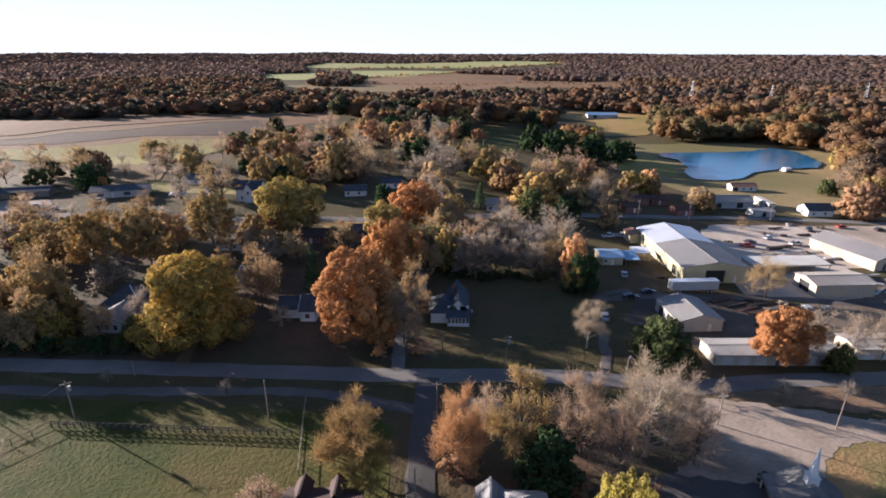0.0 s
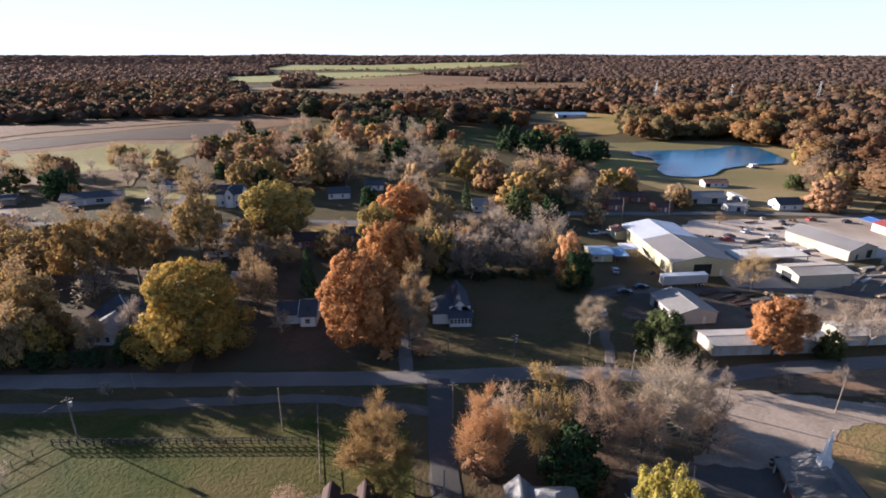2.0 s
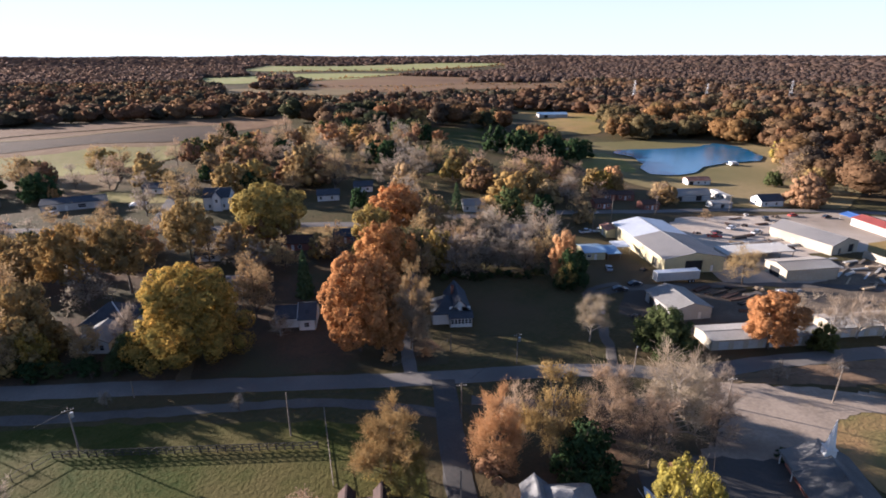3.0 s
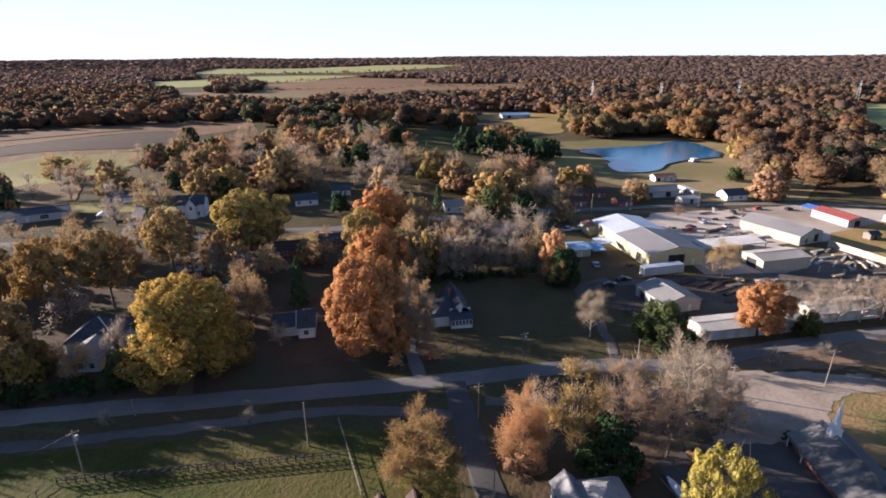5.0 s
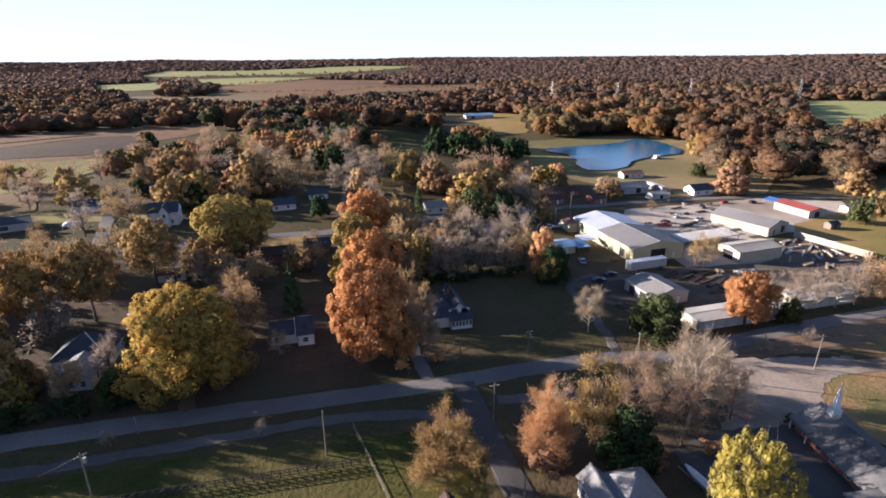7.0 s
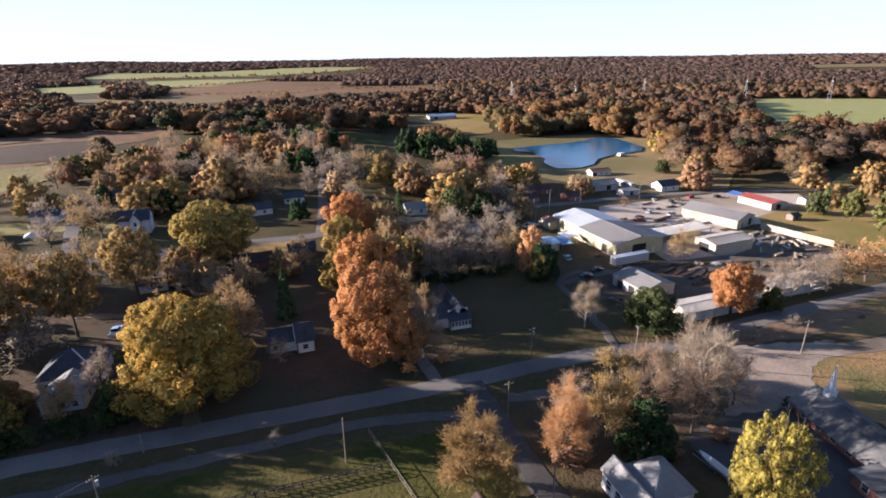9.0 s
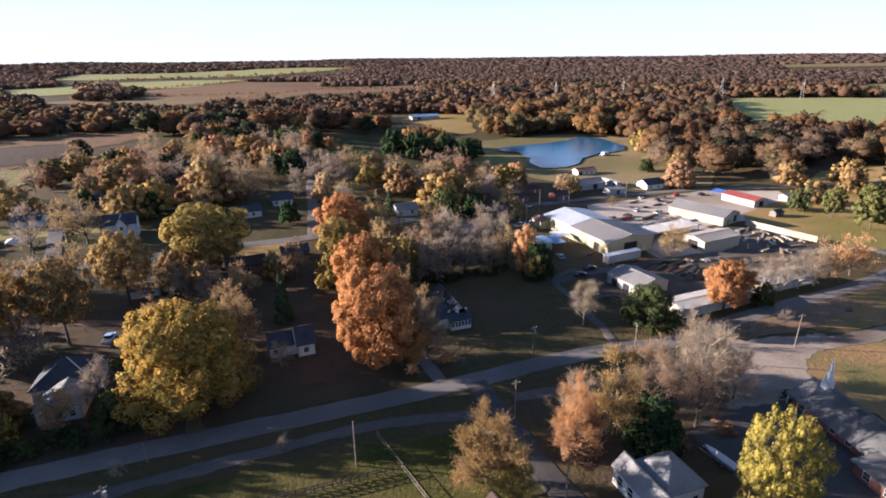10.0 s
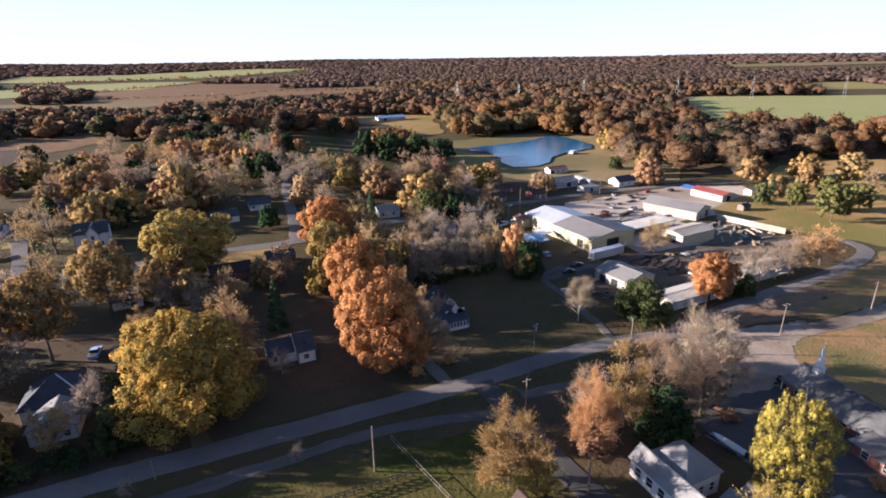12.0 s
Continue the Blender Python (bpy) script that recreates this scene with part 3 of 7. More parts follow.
drape("verge_east", [(88, 101.5), (100, 102), (130, 103.5), (152, 106), (166, 109), (176, 113), (196, 104), (200, 88), (170, 87.2), (119, 86), (99, 87.2), (92, 92.5), (118, 97), (118, 101)], M["rust_grass"], "dry tan grass between two roads", "verge", 2.5, 0.05, 0.4, 35)
drape("churchyard", [(66, 80), (71, 83.5), (76, 85), (84, 86), (97, 83), (112, 82), (150, 80), (150, 40), (66, 40)], M["rust_grass"], "dry orange-brown grass by the church", "lawn", 2, 0.06, 0.4, 29)
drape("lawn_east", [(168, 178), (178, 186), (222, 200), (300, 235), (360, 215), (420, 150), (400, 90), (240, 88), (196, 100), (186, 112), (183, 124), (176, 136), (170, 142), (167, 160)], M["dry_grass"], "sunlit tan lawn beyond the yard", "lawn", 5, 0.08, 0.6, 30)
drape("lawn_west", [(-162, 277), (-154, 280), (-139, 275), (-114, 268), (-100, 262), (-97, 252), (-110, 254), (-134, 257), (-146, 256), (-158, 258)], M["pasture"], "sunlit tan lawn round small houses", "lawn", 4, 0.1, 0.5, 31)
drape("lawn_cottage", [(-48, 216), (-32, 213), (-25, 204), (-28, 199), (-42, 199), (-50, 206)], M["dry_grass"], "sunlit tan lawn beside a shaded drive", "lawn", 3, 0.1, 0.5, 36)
drape("lot_left", [(-206, 236), (-193, 243), (-180, 243), (-174, 234), (-176, 226), (-179, 217), (-190, 214), (-204, 222)], M["concrete"], "pale gravel lot of a roadside store", "parking lot", 6, 0.1, 0.6, 32)

ribbon("road_main", [(-300, 116), (-200, 112), (-101, 107.5), (-75, 106.6), (-48, 105.4), (-20, 104.2), (0, 104), (15, 104.5), (36, 103.5), (52, 100.5), (75, 103.5), (100, 105), (130, 106.5), (152, 109.5), (166, 113),
                      (175, 118), (178.5, 125), (174.5, 131.5), (164, 134), (148, 136)], 5.4, M["asphalt"], "worn grey two-lane road", "road", seed=1)
ribbon("road_lane", [(-300, 106), (-180, 101), (-94, 97.6), (-58, 97.4), (-34, 97.4), (-22, 96.3), (-10, 92.8), (-4, 91)], 2.8, M["lane"], "narrow packed gravel lane", "lane", seed=2, wobble=0.25)
# the darker copy stands in for tree shade on this street
ribbon("road_side", [(-3, 103), (-3.2, 95), (-3.6, 83), (-3.4, 69), (-2.6, 50), (-2, 20), (-1, -60), (0, -200)], 5.0, M["shaded_asphalt"], "side street of worn asphalt, tree shade painted in", "road", lift=0.13, seed=3)
ribbon("road_fork", [(2, 95), (14, 93), (30, 92), (52, 90)], 2.6, M["lane"], "narrow track between verges", "track", lift=0.11, seed=4, wobble=0.3)
ribbon("road_lower", [(72, 87.5), (84, 86), (97, 84), (119, 82.8), (170, 84), (300, 95)], 5.6, M["concrete"], "worn road leading past the church", "road", lift=0.13, seed=5, wobble=0.3)
ribbon("driveway", [(37, 105), (39.5, 113), (40.5, 119), (43, 131), (44, 141), (47, 148), (58, 152)], 2.4, M["lane"], "rutted gravel driveway", "driveway", lift=0.12, seed=6, wobble=0.25)
ribbon("road_north", [(-200, 222), (-120, 214), (-48, 214), (-20, 214), (20, 224), (68, 233), (108, 237), (142, 242), (172, 240), (205, 234), (240, 222), (330, 190)], 6.0, M["asphalt"], "back street along the yard", "road", lift=0.16, seed=7)
ribbon("road_street", [(-20, 214), (-14, 250), (-9, 288), (-3, 317), (0, 338)], 4.6, M["asphalt"], "street running north between trees", "road", lift=0.2, seed=8)
ribbon("road_west", [(-106, 214), (-112, 246), (-118, 272), (-132, 300), (-150, 320)], 5.0, M["asphalt"], "street past small houses", "road", lift=0.2, seed=9)
ribbon("driveway_west", [(-60, 108), (-66, 140), (-74, 160), (-96, 170)], 3.0, M["dirt"], "dirt drive under trees", "driveway", lift=0.12, seed=10, wobble=0.3)
ribbon("driveway_orange", [(-10, 106), (-10.5, 118), (-9.5, 132), (-8, 144)], 3.0, M["asphalt"], "shaded asphalt driveway", "driveway", lift=0.12, seed=11)
ribbon("lane_field", [(-620, 440), (-420, 440), (-363, 449), (-349, 462), (-338, 487), (-318, 512), (-270, 545), (-215, 590)], 5.0, M["scrub"], "grassy drainage line across the field", "track", lift=0.7, seed=12, wobble=0.5)

# ---- the woods that reach to the horizon ----
FAR_FIELDS = [F_LEFT, F_T7, F_MID, F_TAN, F_BROWN, F_G1, F_G2, F_G3, F_G4, F_T5, F_T6]
BANKS = [(112, 400), (150, 470), (240, 474), (284, 456), (290, 410), (280, 372), (258, 345), (240, 310), (246, 285), (238, 262), (215, 240), (172, 246), (140, 290), (118, 350)]
OPEN = [F_LEFT, [(-640, 280), (-150, 280), (-150, 400), (-180, 460), (-640, 440)], F_TAN, F_BROWN, F_G1, F_G2, F_G3, F_G4, F_T5, F_T6, F_T7, F_MID, BANKS, WATER,
        [(90, 290), (112, 400), (145, 425), (178, 246), (100, 236)],
        [(-250, 290), (-60, 290), (110, 290), (104, 400), (70, 450), (0, 480), (-100, 490), (-200, 540), (-300, 470)],
        [(-240, 20), (-240, 300), (-170, 330), (-150, 300), (-110, 300), (100, 300), (160, 250), (215, 240), (262, 262), (330, 235), (420, 150), (420, 20)]]


def leaf_template(n, r, squash):
    """A crown for the far woods: clumps of foliage over an uneven dome."""
    lobes = r.normal(size=(6, 3)) * (0.26, 0.26, 0.2) + (0, 0, 0.52)
    pick = lobes[r.integers(0, 6, n)]
    d = r.normal(size=(n, 3))
    d /= np.linalg.norm(d, axis=1, keepdims=True)
    d[:, 2] = np.abs(d[:, 2]) * 0.9 - 0.15
    c = pick + d * r.uniform(0.2, 0.31, (n, 1)) * (1, 1, squash)
    c[:, 2] = np.clip(c[:, 2], 0.08, 1.0)
    return c, d


def ball(fine):
    """Points and triangles of a unit sphere."""
    bm = bmesh.new()
    bmesh.ops.create_icosphere(bm, subdivisions=2 if fine else 1, radius=1.0)
    v = np.array([p.co[:] for p in bm.verts])
    f = np.array([[p.index for p in q.verts] for q in bm.faces])
    bm.free()
    return v, f


BALLS = [ball(False), ball(True)]


def puffs(cen, rad, r, fine, squash=1.0, lump=0.16):
    """Lumpy masses of foliage, one round each centre: points, their outward ways and triangles."""
    v, f = BALLS[fine]
    k, m = len(cen), len(v)
    a, b, c = r.uniform(0, 6.28, (3, k, 1))
    x, y, z = v[:, 0][None] * 3.1, v[:, 1][None] * 3.1, v[:, 2][None] * 3.1
    bulge = 1 + lump * (np.sin(x + a) * np.sin(y + b) + np.sin(z * 1.3 + c) * np.sin(x * 1.2 - b)) + r.normal(size=(k, m)) * lump * 0.35
    p = cen[:, None, :] + v[None] * (bulge * rad[:, None])[..., None] * (1, 1, squash)
    d = np.broadcast_to(v[None], p.shape) + r.normal(size=p.shape) * 0.12
    tri = (f[None] + (np.arange(k) * m)[:, None, None]).reshape(-1, 3)
    return p.reshape(-1, 3), d.reshape(-1, 3), tri


def woods_template(lobes, fine, flakes, size, r):
    """A crown for the far woods in unit size: lumpy boughs over a dome and ragged sprays of leaves."""
    q = np.arange(lobes)
    a = q * 2.4 + r.uniform(0, 6)
    up = 0.34 + 0.40 * ((q + 0.5) / lobes) + r.normal(size=lobes) * 0.05
    out = 0.30 * np.sqrt(np.clip(1 - ((up - 0.42) / 0.5) ** 2, 0.05, 1)) * r.uniform(0.75, 1.1, lobes)
    cen = np.stack([np.cos(a) * out, np.sin(a) * out, up], 1)
    rad = r.uniform(0.13, 0.27, lobes)
    cen, rad = np.concatenate([cen, [[0, 0, 0.40]]]), np.concatenate([rad, [0.36]])
    p, d, tri = puffs(cen, rad * (0.86 if fine else 1.0), r, 0, 0.95, 0.2)
    pick = r.integers(0, len(cen), flakes)
    way = r.normal(size=(flakes, 3)) + (0, 0, 0.3)
    way /= np.linalg.norm(way, axis=1, keepdims=True)
    c, n = cen[pick] + way * (rad[pick] * r.uniform(0.8, 1.15, flakes))[:, None], way + r.normal(size=(flakes, 3)) * 0.8
    n /= np.linalg.norm(n, axis=1, keepdims=True)
    u = np.cross(n, r.normal(size=c.shape))
    u /= np.linalg.norm(u, axis=1, keepdims=True) + 1e-9
    w = np.cross(n, u)
    s = size * r.uniform(0.6, 1.3, (flakes, 1))
    leaf = np.stack([c + u * s, c + w * s * 0.8, c - u * s, c - w * s * 0.8], 1).reshape(-1, 3)
    v = np.concatenate([p, leaf])
    nrm = np.concatenate([d, np.repeat(way + r.normal(size=way.shape) * 0.3, 4, 0)])
    loops = np.concatenate([tri.ravel(), len(p) + np.arange(4 * flakes)])
    sizes = np.concatenate([np.full(len(tri), 3), np.full(flakes, 4)])
    return v, nrm, loops, sizes


ISLANDS = [[(200, 1430), (380, 1370), (470, 1700), (300, 1850)], [(-290, 1180), (-190, 1180), (-200, 1420), (-300, 1420)]]


def woods(name, ring, gap, lobes, fine, flakes, size, label, tall, seed, wedge=(-50, 76), thin=0.04, skin="woods", soft=0.05, even=0.25):
    """Woods between two distances: every tree has its own height, shape and tone."""
    r = np.random.default_rng(seed)
    r0, r1 = ring
    gx, gy = np.meshgrid(np.arange(-r1, r1, gap), np.arange(-200, r1, gap))
    x = (gx + r.uniform(-0.5, 0.5, gx.shape) * gap).ravel()
    y = (gy + r.uniform(-0.5, 0.5, gy.shape) * gap).ravel()
    rad, ang = np.hypot(x, y), np.degrees(np.arctan2(x, y))
    keep = (rad > r0) & (rad < r1) & (ang > wedge[0]) & (ang < wedge[1]) & (r.random(len(x)) > thin)
    gaps = (np.sin(x / 31 + 1.5 * np.sin(y / 47)) * np.sin(y / 37 + x / 90) > 0.05) & (x > -170) & (x < 170) & (y < 640)
    town = (x > -170) & (x < 170) & (y < 640)          # behind the town: fewer and larger trees, with lawns between
    keep &= ~gaps & ~(town & (r.random(len(x)) < 0.42))
    x, y = x[keep], y[keep]
    for poly in OPEN:
        out = ~inside(x, y, poly)
        for isle in ISLANDS:
            out |= inside(x, y, isle)
        x, y = x[out], y[out]
    # hedgerows before the far fields stay low or open, so that the fields show over them
    for poly in FAR_FIELDS:
        for s in (1.06, 1.13, 1.21):
            out = ~inside(x * s, y * s, poly)
            for isle in ISLANDS:
                out |= inside(x, y, isle)
            x, y = x[out], y[out]
    m = len(x)
    h = tall * r.uniform(1 - even, 1 + even, m)
    w = gap * np.clip(np.exp(r.normal(size=m) * 0.26), 0.6, 1.9) * 1.22
    h *= np.clip(w / (gap * 1.22), 0.75, 1.25) ** 0.5
    near = (x > -170) & (x < 170) & (y < 640)
    h[near] *= 1.15
    w[near] *= 1.22
    # groves share a tone; single evergreens stand among them
    patch = 0.5 + 0.25 * np.sin(x / 83 + 2 * np.sin(y / 141)) + 0.25 * np.sin(y / 97 + 1.7 * np.sin(x / 160) + 1)
    tone = np.clip(0.08 + 0.58 * patch + r.normal(size=m) * 0.21, 0, 0.84)
    tone = np.clip(tone + 0.08 * (x > 150) * (y < 700), 0, 0.84)
    green = r.random(m) < 0.045 + 0.22 * ((x < 60) & (y > 440) & (y < 1500)) + 0.22 * (np.sin(x / 120 + 0.7) * np.sin(y / 150 + 2) > 0.6)
    tone[green] = r.uniform(0.88, 1.0, green.sum())
    z = land(x, y)
    vs, ns, ls, ss, ts, at = [], [], [], [], [], 0
    for t in range(6):
        v, d, loops, sizes = woods_template(lobes, fine, flakes, size, r)
        sel = np.arange(m) % 6 == t
        k = sel.sum()
        turn = r.uniform(0, 2 * math.pi, k)
        cs, sn = np.cos(turn)[:, None], np.sin(turn)[:, None]
        px = (v[:, 0] * cs - v[:, 1] * sn) * w[sel][:, None] + x[sel][:, None]
        py = (v[:, 0] * sn + v[:, 1] * cs) * w[sel][:, None] + y[sel][:, None]
        pz = v[:, 2] * h[sel][:, None] + z[sel][:, None]
        vs.append(np.stack([px, py, pz], 2).reshape(-1, 3))
        out = np.stack([v[:, 0], v[:, 1], v[:, 2] - 0.35], 1)
        way = d * 0.7 + out * 1.1 + (0, 0, soft)
        ns.append(np.stack([way[:, 0] * cs - way[:, 1] * sn, way[:, 0] * sn + way[:, 1] * cs, np.broadcast_to(way[:, 2], px.shape)], 2).reshape(-1, 3))
        ls.append((loops[None] + (np.arange(k) * len(v))[:, None] + at).ravel())
        ss.append(np.tile(sizes, k))
        ts.append(np.repeat(tone[sel], len(sizes)))
        at += k * len(v)
    normals = np.concatenate(ns)
    normals /= np.linalg.norm(normals, axis=1, keepdims=True)
    me = array_mesh(name, np.concatenate(vs), np.concatenate(ls), np.concatenate(ss), M[skin], np.concatenate(ts), normals)
    return tagged(new(name, me), label, "woods", kind="stuff")


woods("woods_edge", (230, 430), 16.5, 16, 1, 1300, 0.026, "autumn woods of rust, gold and grey crowns", 18.5, 40)
woods("woods_near", (430, 660), 16.0, 12, 1, 340, 0.042, "autumn woods of rust, gold and grey crowns", 18.0, 41)
woods("woods_middle", (660, 1400), 17.5, 4, 0, 26, 0.085, "rust and grey-brown woods farther off", 16.5, 42, skin="hazed_thin_woods", soft=0.2, even=0.3)
woods("woods_far", (1400, 2600), 18.0, 0, 0, 7, 0.18, "dull brown woods towards the horizon", 16.0, 43, skin="hazed_bare_woods", soft=0.4, even=0.25)
woods("woods_horizon", (2600, 4750), 38.0, 0, 0, 2, 0.24, "dull woods on the skyline", 14.0, 44, skin="hazed_bare_woods", soft=0.6, even=0.2)


def hedgerow(x0, y0, x1, y1, tall, gap, seed):
    """A line of bushes and small trees along a field's edge."""
    r = np.random.default_rng(seed)
    n = int(math.hypot(x1 - x0, y1 - y0) / gap)
    s = (np.arange(n) + r.uniform(-.4, .4, n)) / n
    x, y = x0 + (x1 - x0) * s + r.normal(size=n) * gap * .4, y0 + (y1 - y0) * s + r.normal(size=n) * gap * .4
    z, k = land(x, y), 10
    c, d = leaf_template(k, r, 1.0)
    h = tall * r.uniform(.3, 1.1, n) * (1 + 0.7 * (r.random(n) < 0.12))
    cen = np.stack([x[:, None] + c[:, 0] * h[:, None], y[:, None] + c[:, 1] * h[:, None], z[:, None] + c[:, 2] * h[:, None]], 2).reshape(-1, 3)
    nrm = np.tile(d, (n, 1)) + r.normal(size=cen.shape) * .3
    nrm /= np.linalg.norm(nrm, axis=1, keepdims=True)
    u = np.cross(nrm, r.normal(size=cen.shape))
    u /= np.linalg.norm(u, axis=1, keepdims=True)
    v = np.cross(nrm, u)
    sz = np.repeat(h, k)[:, None] * .3
    verts = np.stack([cen + u * sz, cen + v * sz, cen - u * sz, cen - v * sz], 1).reshape(-1, 3)
    me = array_mesh("hedgerow", verts, np.arange(len(verts)), np.full(len(verts) // 4, 4), M["woods"], np.repeat(np.clip(r.normal(.55, .3, n), 0, 1), k))
    tagged(new("hedgerow", me), "brown and olive hedgerow between fields", "hedgerow", "far hedgerows", "stuff")


for n, (hx0, hy0, hx1, hy1, tall) in enumerate(((-420, 2120, 560, 2560, 12), (-240, 1590, 60, 1900, 9), (-180, 1270, 110, 1270, 6), (-330, 1500, -320, 1800, 14), (-60, 1060, 160, 1340, 6), (165, 1330, 400, 1200, 8),
                                               (480, 2600, 700, 2900, 12), (520, 400, 640, 470, 4))):
    hedgerow(hx0, hy0, hx1, hy1, tall * 0.62, 4.5, 60 + n)


# ---- trees ----
def limbs(r, h, w, low, count, bare=False):
    """A tapered trunk that splits into limbs, as one mesh of unit trees scaled to h and w."""
    g = Geo()
    thick = 0.016 * h + 0.05
    lean = r.normal(size=2) * 0.02 * h
    knots = [Vector((0, 0, -0.3)), Vector((lean[0] * 0.4, lean[1] * 0.4, h * low)), Vector((lean[0], lean[1], h * 0.62)), Vector((lean[0] * 1.3, lean[1] * 1.3, h * 0.9))]
    radii = [thick * 1.35, thick * 0.85, thick * 0.42, thick * 0.12]
    for n in range(3):
        g.rod(knots[n], knots[n + 1], radii[n], radii[n + 1], 6)
    ends = []
    for n in range(count):
        s = r.uniform(0, 1)
        base = knots[1].lerp(knots[2], s) if s < 0.8 else knots[2].lerp(knots[3], (s - 0.8) * 3)
        a = n * 2.4 + r.normal() * 0.4
        reach = w * 0.5 * r.uniform(0.55, 0.95) * (1.05 - 0.5 * s)
        tip = base + Vector((math.cos(a) * reach, math.sin(a) * reach, h * r.uniform(0.10, 0.30)))
        mid = base.lerp(tip, 0.5) + Vector((0, 0, h * 0.03))
        rr = thick * (0.56 if bare else 0.42) * (1 - 0.5 * s)
        g.rod(base, mid, rr, rr * 0.65, 4)
        g.rod(mid, tip, rr * 0.65, rr * 0.2, 3)
        ends += [(mid, tip)]
        for q in range(3 if bare else 1):
            f = mid.lerp(tip, r.uniform(0, 0.8))
            t2 = f + Vector((r.normal() * reach * 0.3, r.normal() * reach * 0.3, h * r.uniform(0.04, 0.16)))
            g.rod(f, t2, rr * 0.4, rr * 0.1, 3)
            ends += [(f, t2)]
    return g, ends


def facets(cen, nrm, size, r, long=1.0):
    u = np.cross(nrm, r.normal(size=cen.shape))
    u /= np.linalg.norm(u, axis=1, keepdims=True) + 1e-9
    v = np.cross(nrm, u)
    size = size[:, None]
    rows = [cen + u * size * a * long + v * size * b + nrm * size * e for a, b, e in ((1, 0.15, -.2), (0.15, 0.8, .12), (-0.95, 0.1, -.2), (-0.1, -0.85, .12))]
    return np.stack(rows, 1).reshape(-1, 3)


def leafy_crown(r, h, w, low, lobes, n, clump, round_=1.0, small=1.0, lumpy=False):
    """Foliage in lobes of different size round a dome, with gaps between them."""
    cen, rad = [], []
    seed = r.uniform(0, 6)
    mid = h * (low + 1) / 2
    half = h * (1 - low) / 2
    for q in range(lobes):
        a = q * 2.399963 + r.normal() * 0.35
        up = -0.92 + 1.80 * ((q + 0.5) / lobes) ** 1.15 + r.normal() * 0.07
        out = (math.sqrt(max(0.05, 1 - min(abs(up), 0.98) ** 2.2)) if up > 0 else 1 - 0.30 * abs(up) ** 1.5) * r.uniform(0.50, 0.95) * (0.9 + 0.16 * math.sin(2 * a + seed) + 0.1 * math.sin(3 * a))
        size = small * r.uniform(0.15, 0.36) * (1.0 - 0.15 * max(up, 0))
        cen.append((math.cos(a) * out * w / 2, math.sin(a) * out * w / 2, mid + up * half * 0.80))
        rad.append(size * min(w, h) * 0.5)
    if low < 0.1 and round_ == 1.0:          # boughs that sweep down to the ground
        for q in range(13):
            a = q * 2 * math.pi / 13 + r.normal() * 0.15
            out = r.uniform(0.72, 0.92)
            cen.append((math.cos(a) * out * w / 2, math.sin(a) * out * w / 2, h * r.uniform(0.13, 0.30)))
            rad.append(r.uniform(0.20, 0.30) * min(w, h) * 0.5)
    cen.append((0, 0, mid)), rad.append(0.30 * w * small)
    cen.append((0.05 * w, -0.04 * w, mid + half * 0.5)), rad.append(0.24 * w * small)
    big, size_ = np.array(cen), np.array(rad)
    if lumpy:          # far off: boughs as lumpy masses with loose sprays on them
        p, d, tri = puffs(big, size_ * 0.70, r, 0, round_)
        pick = r.choice(len(big), n, p=size_ ** 2 / (size_ ** 2).sum())
        way = r.normal(size=(n, 3))
        way /= np.linalg.norm(way, axis=1, keepdims=True)
        c = big[pick] + way * (size_[pick] * r.uniform(0.68, 1.12, n))[:, None] * (1, 1, round_)
        nn = way + r.normal(size=(n, 3)) * 0.8
        nn /= np.linalg.norm(nn, axis=1, keepdims=True)
        leaf = facets(c, nn, clump * r.uniform(0.5, 1.3, n), r)
        way = np.concatenate([d, np.repeat(way + r.normal(size=way.shape) * 0.3, 4, 0)])
        v = np.concatenate([p, leaf])
        out = v - (0, 0, mid * 0.85)
        out /= np.linalg.norm(out, axis=1, keepdims=True)
        return v, way * 0.7 + out * 0.6, np.concatenate([tri.ravel(), len(p) + np.arange(4 * n)]), np.concatenate([np.full(len(tri), 3), np.full(n, 4)])
    # each bough breaks up into smaller tufts
    k = 7
    d = r.normal(size=(len(big), k, 3)) + (0, 0, 0.25)
    d /= np.linalg.norm(d, axis=2, keepdims=True)
    tuft = (big[:, None, :] + d * size_[:, None, None] * 0.62 * (1, 1, round_)).reshape(-1, 3)
    cen = np.concatenate([big, tuft])
    rad = np.concatenate([size_ * 0.80, np.repeat(size_, k) * r.uniform(0.30, 0.52, len(tuft))])
    p = rad ** 2 / (rad ** 2).sum()
    want, n = n, n * 4
    pick = r.choice(len(cen), n, p=p)
    d = r.normal(size=(n, 3))
    d /= np.linalg.norm(d, axis=1, keepdims=True)
    c = cen[pick] + d * (rad[pick] * r.uniform(0.86, 1.08, n))[:, None] * (1, 1, round_)
    # drop clumps that lie deep inside another lobe
    deep = np.zeros(n, bool)
    for q in range(len(cen)):
        deep |= (np.linalg.norm((c - cen[q]) / (1, 1, round_), axis=1) < rad[q] * 0.86)
    c, d = c[~deep], d[~deep]
    keep = c[:, 2] > h * low * 0.55 + 0.3
    c, d = c[keep][:want], d[keep][:want]
    nrm = d + r.normal(size=d.shape) * 0.34 + (0, 0, 0.10)
    nrm /= np.linalg.norm(nrm, axis=1, keepdims=True)
    out = c - (0, 0, mid * 0.85)
    out /= np.linalg.norm(out, axis=1, keepdims=True)
    soft = d * 0.6 + nrm * 0.14 + out * 0.65
    leaf = facets(c, nrm, clump * r.uniform(0.6, 1.25, len(c)), r)
    core, way, tri = puffs(big, size_ * 0.48, r, 0, round_)          # the dense inside of the boughs
